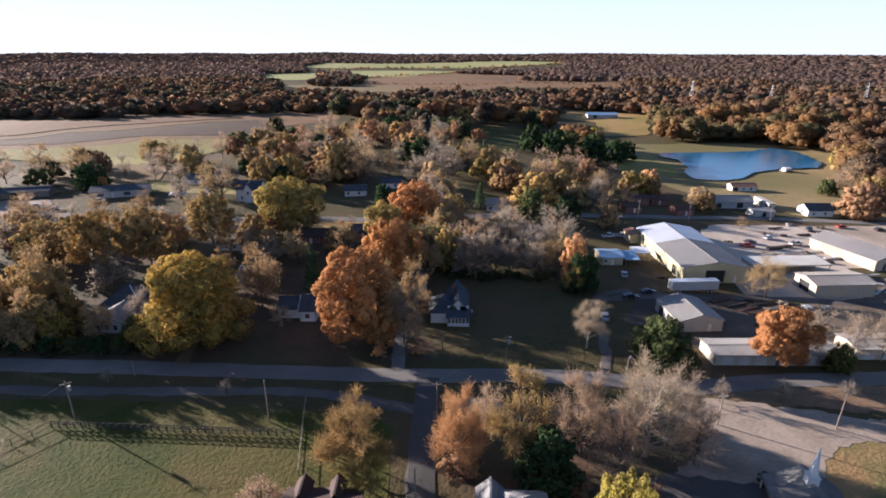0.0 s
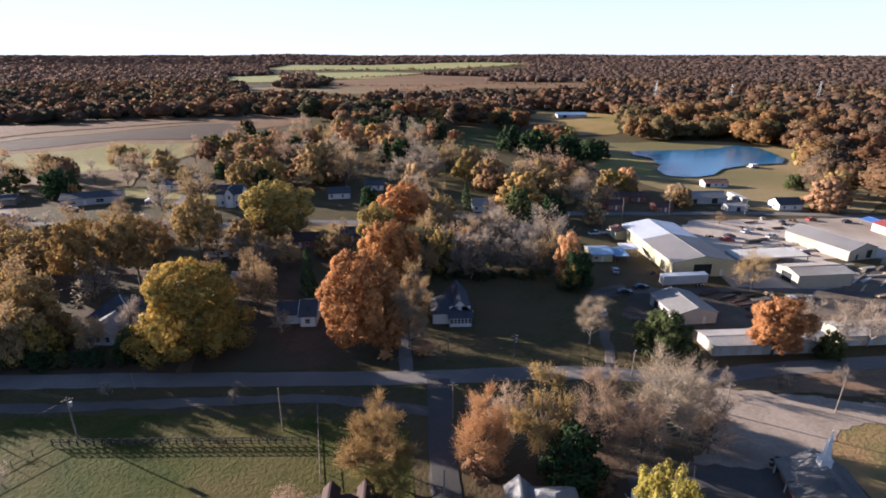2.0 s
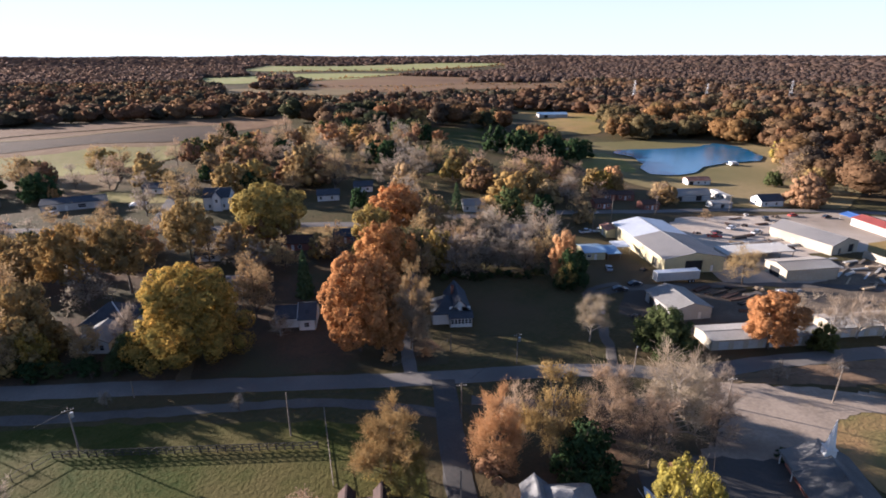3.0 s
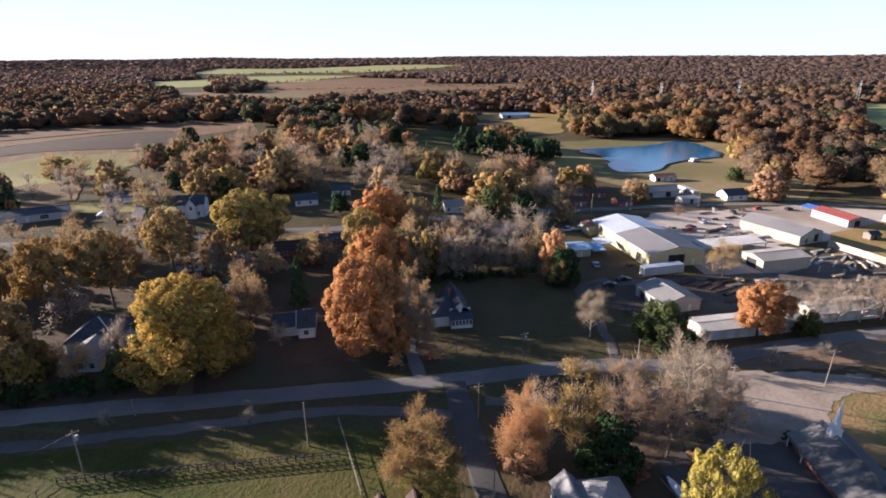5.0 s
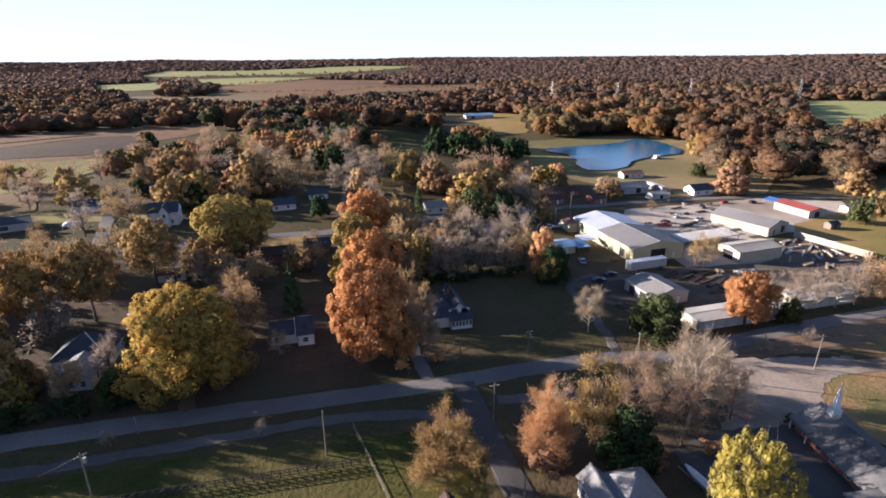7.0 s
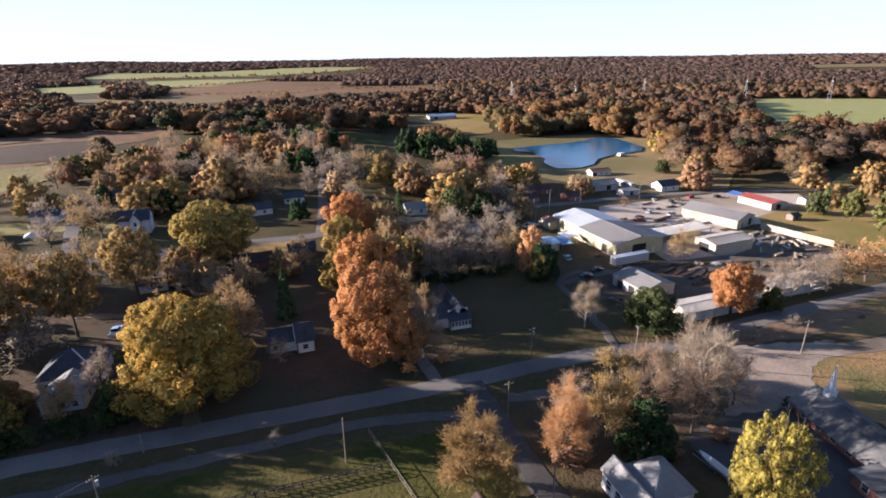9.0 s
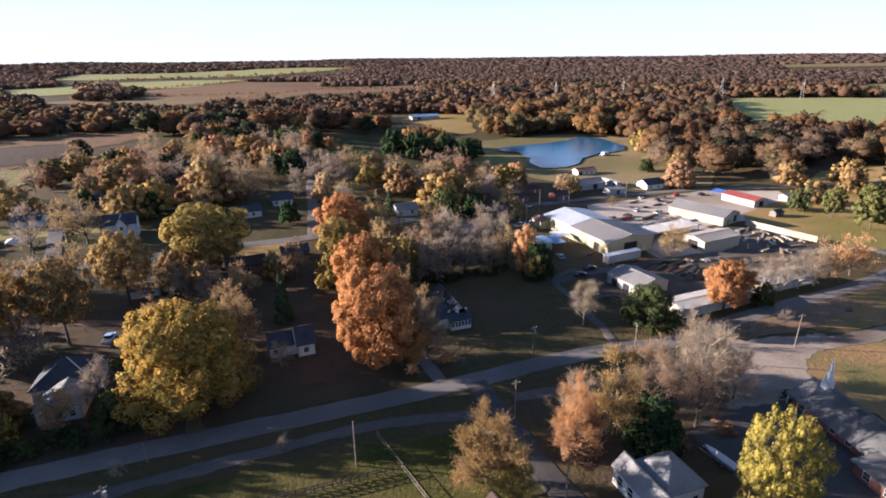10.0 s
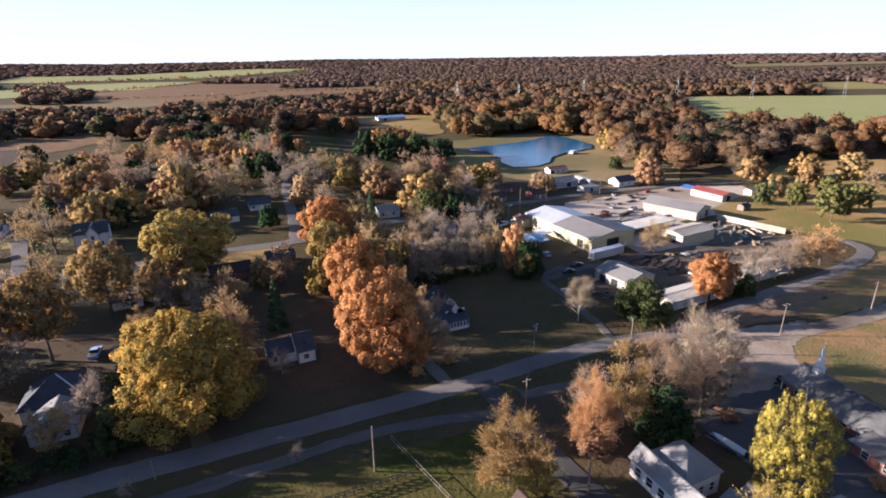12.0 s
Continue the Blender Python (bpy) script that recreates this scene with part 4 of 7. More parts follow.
    loops = np.concatenate([np.arange(len(leaf)), len(leaf) + tri.ravel()])
    return np.concatenate([leaf, core]), np.concatenate([np.repeat(soft, 4, 0), way]), loops, np.concatenate([np.full(len(leaf) // 4, 4), np.full(len(tri), 3)])


def twig_crown(r, ends, h, w, n, leaf=0):
    """Fine twigs that spray from the ends of the limbs; leaf: a share of clinging leaves."""
    e = np.array([(*a, *b) for a, b in ends])
    pick = r.integers(0, len(e), n)
    s = r.uniform(0.1, 1.0, (n, 1))
    a = e[pick, :3] * (1 - s) + e[pick, 3:] * s
    d = e[pick, 3:] - e[pick, :3]
    d /= np.linalg.norm(d, axis=1, keepdims=True) + 1e-9
    d = d + r.normal(size=d.shape) * 0.75 + (0, 0, 0.35)
    d /= np.linalg.norm(d, axis=1, keepdims=True)
    L = (0.055 * h * r.uniform(0.5, 1.5, n))[:, None]
    start = a + r.normal(size=a.shape) * 0.015 * w + d * L * r.uniform(0, 1.3, (n, 1))
    side = np.cross(d, r.normal(size=d.shape))
    side /= np.linalg.norm(side, axis=1, keepdims=True) + 1e-9
    wd = (0.012 + 0.0009 * h) * math.sqrt(max(1.0, 12000 / n))
    rows = np.stack([start - side * wd, start + side * wd, start + d * L + side * wd * 0.3, start + d * L - side * wd * 0.3], 1).reshape(-1, 3)
    if leaf:
        m = int(n * leaf)
        q = start[:m] + d[:m] * L[:m] * r.uniform(0, 1, (m, 1))
        nn = r.normal(size=q.shape)
        nn /= np.linalg.norm(nn, axis=1, keepdims=True)
        rows = np.concatenate([rows, facets(q, nn, min(0.27, 0.12 * math.sqrt(max(1.0, 12000 / n))) * r.uniform(0.6, 1.5, m), r)])
    return rows


def needle_crown(r, h, w, n):
    """Drooping tiers of needles on a narrow cone."""
    t = r.uniform(0.0, 1.0, n) ** 0.8
    tier = np.floor(t * 13) / 13 + r.normal(size=n) * 0.012
    a = r.uniform(0, 2 * math.pi, n)
    lobe = 0.8 + 0.2 * np.sin(a * 5 + np.floor(t * 13) * 2.1)
    rad = (1 - t) ** 0.8 * w / 2 * lobe * r.uniform(0.45, 1.0, n) + 0.12
    c = np.stack([np.cos(a) * rad, np.sin(a) * rad, h * (0.07 + 0.93 * tier) - rad * 0.22], 1)
    nrm = np.stack([np.cos(a) * 0.5, np.sin(a) * 0.5, np.full(n, 0.9)], 1) + r.normal(size=(n, 3)) * 0.4
    nrm /= np.linalg.norm(nrm, axis=1, keepdims=True)
    return facets(c, nrm, (0.028 * h + 0.1) * r.uniform(0.5, 1.2, n), r, 1.3)


SHAPES = {}


def shape(kind, variant, h, w, detail):
    """Trunk and crown meshes of one kind of tree, kept for its repeats."""
    key = (kind, variant, detail)
    if key in SHAPES:
        return SHAPES[key]
    r = np.random.default_rng(abs(hash_name(kind)) + 17 * variant)
    clump = (0.78 if detail > 3000 else 0.64) * math.sqrt(math.pi * 1.5 * w * h / detail)
    many = 60 if detail > 12000 else 40
    far = detail <= 1500
    if far and kind in ("leafy", "open", "dome"):
        many, detail, clump = 58, 1700, 0.38
    if kind == "leafy":
        g, ends = limbs(r, h, w, 0.2, 11)
        v = leafy_crown(r, h, w, 0.03, many * 4 if detail > 20000 else many, detail, clump, 1.0, 0.56 if detail > 20000 else 0.72 if far else 0.9, far)
    elif kind == "open":
        g, ends = limbs(r, h, w, 0.28, 14)
        v = leafy_crown(r, h, w, 0.26, many * 2, detail, clump * 0.85, 1.0, 0.56, far)
    elif kind == "dome":
        g, ends = limbs(r, h, w, 0.16, 14)
        v = leafy_crown(r, h, w, 0.12, int(many * (1.4 if far else 2.6)), detail, clump, 1.0, 0.60, far)
    elif kind == "airy":
        g, ends = limbs(r, h, w, 0.2, 24)
        v = leafy_crown(r, h, w, 0.08, 220, detail, clump * 0.72, 1.0, 0.48)
    elif kind == "mixed":
        g, ends = limbs(r, h, w, 0.08, 28, True)
        v = twig_crown(r, ends, h, w, detail, 1.0 if detail > 6000 else 0.8)
    elif kind == "bare":
        g, ends = limbs(r, h, w, 0.14, 26, True)
        v = twig_crown(r, ends, h, w, detail, 0.03)
    elif kind == "conifer":
        g, ends = limbs(r, h, w * 0.3, 0.3, 3)
        v = needle_crown(r, h, w, detail)
    else:
        g, ends = limbs(r, h, w, 0.05, 8)
        v = leafy_crown(r, h, w, 0.0, 14, detail, clump * 0.8, 0.8)
    if not isinstance(v, tuple):
        v = (v, None)
    if len(v) == 2:
        v = (*v, np.arange(len(v[0])), np.full(len(v[0]) // 4, 4))
    me = array_mesh("crown", v[0], v[2], v[3], LEAF["gold"], None, v[1])
    SHAPES[key] = (g.mesh("trunk", M["bark"]), me, h, w)
    return SHAPES[key]


def hash_name(s):
    return sum(ord(c) * (n + 3) for n, c in enumerate(s))


SAY = {"gold": "golden", "russet": "russet", "tawny": "tawny", "amber": "amber", "olive": "olive-gold", "orange": "orange", "bright_orange": "bright orange", "rust": "rust-brown", "brown": "dull brown", "yellow": "bright yellow",
       "green": "dark green", "olive_green": "olive-green", "deep_green": "glossy evergreen", "conifer": "blue-green", "grey": "grey", "pale": "pale tan", "pink": "pinkish grey"}


def tree(kind, x, y, h, w, colour, variant=0, detail=3600, spin=None, name="", label="", group="town trees", base=(18.0, 18.0)):
    if (y > 190 or x > 180) and detail < 12000:          # far off: coarser foliage
        detail, variant, base = (1500 if kind in ("leafy", "open", "dome") else 1000, 40 + variant % 10, (18.0, 18.0))
    elif detail == 4200 and kind in ("mixed", "bare"):
        detail = 2400
    elif detail in (3600, 4200) and y > 118:
        detail = 2400
    trunk, crown, h0, w0 = shape(kind, variant, *base, detail)
    spin = (x * 37 + y * 53) % 360 if spin is None else spin
    name = name or {"bare": "bare_tree", "mixed": "bare_tree", "conifer": "conifer", "bush": "bush"}.get(kind, "tree")
    words = {"leafy": "broad %s autumn tree with a dense crown", "open": "tall %s autumn tree with an open crown", "dome": "broad %s autumn tree with a domed crown", "airy": "%s tree with a light, layered crown", "mixed": "half-bare tree with %s clinging leaves",
             "bare": "leafless tree with fine %s twigs", "conifer": "slender %s conifer standing among houses", "bush": "rounded %s bush on the ground"}[kind] % SAY[colour]
    ob = new(name)
    ob.empty_display_size = 0.5
    ob.matrix_basis = pose(x, y, height(x, y), 0, 0, spin) @ Matrix.Diagonal((w / w0, w / w0, h / h0, 1))
    tagged(ob, label or words, "bush" if kind == "bush" else "tree", group)
    for n, me in (("trunk", trunk), ("crown", crown)):
        p = new(n, me)
        p.parent = ob
        p.material_slots[0].link = "OBJECT"
        p.material_slots[0].material = (M["pale_bark"] if colour == "pale" else M["bark"]) if n == "trunk" else LEAF[colour]
    return ob


BIG = (25.0, 25.0)
# the large trees along the road and round the houses
tree("leafy", -60.5, 118.5, 24.0, 27, "gold", 10, 40000, 0, base=BIG)
tree("dome", -21.5, 117, 26, 22.5, "orange", 11, 32000, 0, base=BIG)
tree("dome", -16, 115.5, 14.5, 13, "orange", 12, 14000, base=BIG)
tree("dome", -15.5, 153.5, 22, 18, "orange", 12, 16000, base=BIG)
tree("dome", -10.5, 203, 20.5, 22, "orange", 13, 14000, base=BIG)
tree("leafy", -18.5, 168, 23, 18, "olive", 14, 10000, base=BIG)
tree("dome", -58, 196, 23.5, 28, "olive", 15, 16000, base=BIG)
tree("open", -78.5, 175, 23, 20, "tawny", 16, 9000, base=BIG)
tree("open", -103, 152, 24, 19, "amber", 17, 10000, base=BIG)
tree("open", -90, 156, 24, 18, "tawny", 18, 10000, base=BIG)
tree("open", -118, 160, 15, 17, "tawny", 16, base=BIG)
tree("leafy", -113, 136, 15, 15, "amber", 14, base=BIG)
tree("leafy", -132, 170, 15, 18, "tawny", 15, base=BIG)
tree("leafy", -150, 182, 14, 17, "brown", 12, base=BIG)
tree("mixed", -112, 186, 13, 15, "brown", 5, 4200)
tree("mixed", -104, 194, 10, 13, "grey", 3, 4200)
tree("mixed", -126, 192, 13, 15, "brown", 6, 4200)
tree("mixed", -94, 182, 8, 11, "brown", 2, 4200)
tree("mixed", -70, 184, 8, 12, "grey", 4, 4200)
tree("leafy", -102, 126, 18.5, 16, "tawny", 3, 7000)
tree("leafy", -118, 122, 16, 16, "tawny", 4, 4200)
tree("leafy", -111, 117, 15.5, 14, "tawny", 5, 4200)
tree("leafy", -95, 122.5, 8.5, 9, "amber", 3, 6000)
tree("bare", -79, 127.5, 9, 9.5, "grey", 1, 4200)
tree("mixed", -50, 136, 16, 13, "brown", 3, 4200)
tree("mixed", -53, 146, 13, 14, "brown", 1, 4200)
tree("bare", -42, 126, 6, 7, "pale", 2, 4200)
tree("conifer", -38.7, 149, 15, 7, "conifer", 1, 6000)
tree("mixed", -9.5, 117, 15, 12.5, "pink", 2, 10000)
tree("mixed", -6, 130, 11, 9, "brown", 3, 4200)
tree("bush", -15, 111.5, 3.2, 4.5, "rust", 1, 2500)
tree("bush", -6, 113, 2.6, 4, "rust", 2, 2500)
for n in range(9):
    tree("leafy" if n % 3 else "mixed", -122 - n * 11, 117 + 5 * math.sin(n * 1.9), 15.5 + 1.5 * math.sin(n * 2.7), 15, "olive" if n % 3 == 1 else "gold" if n % 3 else "brown", 3 + n % 5, 3600 if n % 3 else 4200, group="trees along the road")
for hx, hy, hh, hw, hc in ((-74, 116.5, 8, 9, "green"), (-84, 118, 9.5, 9, "brown"), (-108, 117, 11, 11, "olive"), (-97, 116.5, 14, 11, "tawny"), (-69, 121, 11, 10, "olive"), (-118, 128, 14, 13, "brown"), (-126, 124, 15, 14, "olive"),
                           (-107, 133, 18, 15, "brown"), (-72, 130, 10, 9, "green")):
    tree("mixed" if hc == "brown" else "leafy", hx, hy, hh, hw, hc, 2, 3600, group="trees along the road")
for n, (hx, hy, hh, hw, hc) in enumerate(((-100, 114.5, 13, 11, "brown"), (-108, 113.5, 13, 12, "brown"), (-116, 114, 11, 12, "olive"), (-125, 112, 11, 11, "brown"), (-134, 111, 11, 11, "gold"), (-145, 112, 11, 11, "olive"), (-94, 116, 11, 8, "gold"))):
    tree("mixed" if hc == "brown" else "leafy", hx, hy, hh, hw, hc, 3 + n % 4, 4200, group="trees along the road")
# behind the white house's lawn
for n, (hx, hy, hh, hw, hc) in enumerate(((2, 166, 15, 12, "olive"), (-4, 158, 15, 11, "brown"), (7, 160, 13, 11, "grey"), (-8, 138, 13, 10, "brown"), (14, 164, 12, 11, "grey"), (22, 164, 10, 10, "grey"), (-3, 171, 14, 10, "green"),
                                          (30, 162, 10, 10, "grey"), (-16, 131, 15, 10, "brown"))):
    tree("leafy" if hc in ("olive", "green") else "mixed", hx, hy, hh, hw, hc, 4 + n % 4, 3600, group="trees behind the lawn")
for n in range(12):
    tree("bush", 3 + n * 3.0, 158 + 1.5 * math.sin(n * 1.3) + n * .15, 2.6 + .6 * math.sin(n * 2.2), 3.8, "deep_green" if n % 2 else "green", 1 + n % 3, 1500, group="hedge behind the lawn")
# the grove south of the road
tree("mixed", 2.7, 74, 15.5, 11.5, "rust", 4, 14000)
tree("bush", 2.7, 73.5, 5.5, 9.5, "russet", 2, 5000)
tree("mixed", 13.5, 77, 16.5, 14, "tawny", 5, 6000)
tree("bare", 25, 79, 15, 14, "pink", 6, 7000)
tree("bare", 36.5, 79, 17.2, 18, "pale", 3, 7000, base=(18.0, 18.0))
tree("bare", 44, 84, 14, 12, "pale", 4, 5000)
tree("bare", 30, 73, 13, 12, "pink", 5, 5000)
tree("leafy", 17.3, 71, 12, 10.5, "deep_green", 4, 4200)
tree("mixed", -15, 73.5, 13.8, 14, "tawny", 7, 15000)
tree("mixed", -12, 70, 10, 10, "olive", 8, 10000)
tree("airy", 23.8, 52.2, 21.0, 11.6, "yellow", 19, 26000, base=BIG)
tree("bush", 18.5, 46, 6, 6, "yellow", 3, 2500)
tree("mixed", 13, 48, 9, 10, "olive", 9, 4200)
tree("mixed", -28, 66, 6, 9, "pink", 1, 4200)
tree("bare", -76, 70, 9, 12, "grey", 1, 4200)
tree("bush", 54.5, 72.5, 2.6, 2.8, "deep_green", 1, 2500)
tree("bush", 40, 46, 2.4, 4, "rust", 2, 2500)
for bx, by in ((58, 95.5), (71, 95.8), (85, 96.3)):
    tree("bare", bx, by, 5.2, 4.6, "grey", 2, 4200, group="verge saplings")
tree("bare", -72, 99.8, 4, 3, "grey", 4, group="verge saplings")
tree("bare", -45, 96, 4, 3.5, "grey", 1, group="verge saplings")
tree("bare", 8, 81, 12, 10, "pink", 4, 5000)
tree("bare", 44.5, 77, 10.5, 11, "pink", 5, 5000)
tree("bush", 22, 70.5, 2.4, 7, "russet", 1, 2500)
tree("bush", 34, 70, 2.0, 6, "russet", 2, 2500)
# hedge and shrubs before the grey-roofed house
for n in range(11):
    tree("bush", -113 + n * 4.1, 112.6 + 1.6 * math.sin(n * 2.1) + (3 if n < 3 else 0), 4.6 + 1.0 * math.sin(n * 1.7), 6.0, "deep_green" if n % 3 else "green", 1 + n % 3, 2500, group="hedge along the road")
# round the sheds and the yard
tree("dome", 78.3, 109.6, 15.6, 16.2, "bright_orange", 20, 22000, base=BIG)
tree("leafy", 51.2, 109.5, 12.5, 14.5, "green", 5, 12500)
tree("bare", 35.5, 117, 11.5, 11, "pale", 6, 12000)
tree("leafy", 42, 150.5, 13, 11, "deep_green", 6, 6000)
tree("leafy", 41.5, 157, 17, 8.5, "rust", 7, 6000)
tree("mixed", 39, 148, 9, 8, "olive", 8, 4200)
for bx, by, bh, bw, col in ((24, 181, 16, 20, "grey"), (39, 177, 17.5, 21, "grey"), (31, 170, 14, 15, "grey"), (14, 178, 14, 15, "pink"), (8, 168, 12, 12, "brown")):
    tree("bare" if col != "brown" else "mixed", bx, by, bh, bw, col, 1 + bx % 6, 4200, group="bare grove")
tree("bare", 97, 148, 11, 15, "brown", 5, 6000)
tree("mixed", 128, 221, 5, 7, "brown", 3, 1000)
tree("bare", 88, 112.5, 12, 10, "pale", 3, 4200, group="row of bare trees")
tree("bare", 97, 112, 12, 10, "pale", 6, 4200, group="row of bare trees")
tree("bare", 105, 112.5, 12, 10, "pale", 4, 4200, group="row of bare trees")
tree("bare", 112, 112, 11.5, 11, "pale", 5, 4200, group="row of bare trees")
tree("bare", 119, 112, 11, 11, "pale", 3, 4200, group="row of bare trees")
tree("mixed", 127, 113.5, 13, 15, "brown", 4, 4200, group="row of bare trees")
tree("mixed", 139, 113.5, 13, 17, "rust", 6, 4200, group="row of bare trees")
tree("leafy", 91, 107.5, 7.5, 6.5, "olive_green", 7, 5000)
# the middle distance
tree("conifer", -106, 246, 10, 6.5, "conifer", 3)
tree("leafy", -109.5, 297, 10.5, 8, "deep_green", 5)
tree("conifer", 209, 179, 14.5, 9.5, "conifer", 2)
tree("leafy", 41.5, 236, 19, 21.5, "amber", 13, base=BIG)
tree("leafy", 32, 264, 17, 18, "tawny", 12, base=BIG)
tree("mixed", 52, 274, 19, 20, "pink", 5, 4200)
tree("mixed", 68, 284, 19, 20, "pink", 6, 4200)
tree("mixed", 45, 258, 15, 16, "brown", 7, 4200)
tree("conifer", 16.5, 232, 13, 8, "conifer", 1)
tree("leafy", 104.5, 284, 13, 13, "gold", 3)
tree("mixed", 115, 290, 11, 13, "brown", 2, 4200)
tree("mixed", 125, 258, 9.5, 16, "pink", 1, 4200)
tree("leafy", 196, 246, 17, 20, "russet", 4)
tree("leafy", 213, 293, 10, 11, "green", 5)
for n, (bx, by, bh, bw, col) in enumerate(((75, 361, 21, 20, "deep_green"), (62, 372, 20, 19, "deep_green"), (99, 369, 21, 20, "deep_green"), (86, 372, 20, 18, "green"), (105, 375, 20, 19, "deep_green"), (122, 382, 19, 18, "deep_green"), (92, 402, 20, 20, "deep_green"), (112, 402, 20, 19, "green"), (80, 385, 18, 17, "green"),
                                           (132, 392, 16, 16, "deep_green"), (110, 478, 17, 17, "amber"), (124, 447, 19, 15, "yellow"))):
    tree("leafy", bx, by, bh, bw, col, 3 + n % 5, group="evergreens by the pond")
for n, (bx, by, bh, bw, col) in enumerate(((207, 182, 12, 9, "green"), (209, 166, 16, 12, "olive_green"), (205, 147, 17.5, 17, "olive_green"), (226, 154, 12, 12, "olive_green"), (246, 172, 13, 14, "olive_green"), (236, 152, 14, 14, "olive_green"), (258, 160, 14, 16, "brown"),
                                           (252, 219, 16, 18, "tawny"), (271, 249, 17, 18, "brown"), (258, 236, 16, 16, "brown"), (299, 190, 18, 18, "tawny"), (280, 205, 17, 19, "amber"), (262, 192, 15, 15, "tawny"), (226, 188, 13, 13, "tawny"),
                                           (274, 366, 18, 20, "gold"), (264, 352, 15, 15, "tawny"), (252, 316, 15, 20, "russet"), (268, 322, 16, 20, "rust"), (238, 306, 14, 18, "brown"), (222, 296, 13, 16, "pink"), (288, 300, 15, 18, "brown"), (300, 330, 16, 20, "amber"),
                                           (212, 262, 15, 17, "russet"), (226, 276, 15, 17, "tawny"))):
    tree("dome" if col == "olive_green" else "leafy" if col not in ("brown", "pink") else "mixed", bx, by, bh, bw, col, (3 + n % 5) if col not in ("brown", "pink") else 1 + n % 6, 3600 if col not in ("brown", "pink") else 4200, group="trees round the pond")
for n, (bx, by, bh, bw, col) in enumerate(((-134, 288, 16, 20, "tawny"), (-157, 305, 14, 16, "pink"), (-153, 284, 10, 12, "grey"), (-186, 350, 14, 18, "olive"), (-172, 344, 15, 16, "brown"), (-140, 376, 17, 21, "olive_green"),
                                           (-134, 400, 15, 20, "pink"), (-88, 264, 18, 18, "tawny"), (-78, 271, 17, 17, "olive"), (-98, 366, 14, 18, "rust"), (-84, 350, 14, 20, "pink"), (-72, 336, 14, 18, "grey"), (-93, 418, 15, 18, "brown"),
                                           (-118, 425, 13, 20, "brown"), (-106, 421, 14, 18, "olive"), (-53, 390, 20, 25, "rust"), (-32, 400, 17, 20, "amber"), (-42, 468, 20, 22, "deep_green"), (-66, 478, 17, 14, "olive_green"),
                                           (-56, 278, 23, 20, "tawny"), (-40, 270, 20, 20, "brown"), (-1, 600, 22, 20, "rust"), (17, 542, 22, 30, "amber"), (-22, 590, 18, 18, "deep_green"), (16, 412, 16, 11, "deep_green"), (-1.5, 405, 12, 12, "rust"),
                                           (8, 424, 14, 17, "brown"), (-18, 342, 16, 15, "deep_green"), (28, 428, 10, 14, "rust"), (5, 300, 15, 15, "pink"), (-26, 322, 12, 12, "grey"), (-14, 322, 11, 9, "pale"), (-5, 330, 13, 11, "grey"),
                                           (21, 282, 12, 15, "olive"), (-110, 330, 12, 15, "brown"), (-58, 330, 15, 17, "brown"), (-46, 316, 13, 16, "brown"), (62, 245, 13, 14, "brown"), (74, 255, 12, 14, "pink"),
                                           (-1, 350, 14, 14, "brown"), (-9, 352, 13, 14, "grey"), (7, 344, 12, 13, "brown"), (2, 372, 14, 15, "russet"), (-15, 300, 10, 11, "grey"), (4, 318, 10, 11, "brown"), (-18, 276, 8, 9, "grey"),
                                           (78, 268, 12, 14, "brown"), (88, 250, 11, 13, "pink"), (92, 290, 12, 13, "pink"),
                                           (-26, 234, 10.5, 9, "deep_green"), (-3, 236, 14, 14, "brown"), (4, 210, 14, 13, "olive"), (10, 200, 12, 12, "brown"), (0, 188, 15, 13, "brown"), (-3, 176, 14, 12, "brown"))):
    soft = col in ("pink", "grey", "pale") or (col == "brown" and n % 2 == 0)
    tree("mixed" if soft else "leafy", bx, by, bh, bw, col, 1 + n % 8 if soft else 3 + n % 5, 4200 if soft else 3600, group="trees in the middle of town")
for n, (bx, by, bh, bw, col) in enumerate(((-214, 286, 18, 22, "brown"), (-198, 292, 17, 20, "brown"), (-230, 280, 16, 18, "pink"), (-205, 270, 10, 14, "green"), (-172, 262, 15, 16, "deep_green"), (-180, 268, 12, 13, "deep_green"),
                                           (-166, 259, 8, 6, "orange"), (-150, 226, 7, 9, "brown"), (-128, 226, 8, 10, "brown"), (-118, 200, 12, 14, "brown"), (-140, 196, 10, 12, "grey"), (-160, 200, 10, 13, "brown"),
                                           (-98, 205, 12, 14, "brown"), (-64, 172, 9, 11, "grey"), (-56, 164, 10, 12, "grey"), (-70, 160, 8, 10, "brown"), (-48, 168, 11, 12, "brown"), (-34, 176, 7, 8, "grey"))):
    soft = col in ("pink", "brown", "grey")
    tree("mixed" if soft else "leafy", bx, by, bh, bw, col, 1 + n % 8 if soft else 3 + n % 5, 4200 if soft else 3600, group="trees on the west side")


# smaller trees that fill the blocks between the streets
STREETS = [[(-200, 222), (-120, 214), (-20, 214), (20, 224), (68, 233), (142, 242)], [(-20, 214), (-14, 250), (-9, 288), (-3, 317)], [(-106, 214), (-112, 246), (-118, 272), (-132, 300)],
           [(-60, 108), (-66, 140), (-74, 160), (-96, 170)], [(43, 131), (44, 141), (47, 148)]]
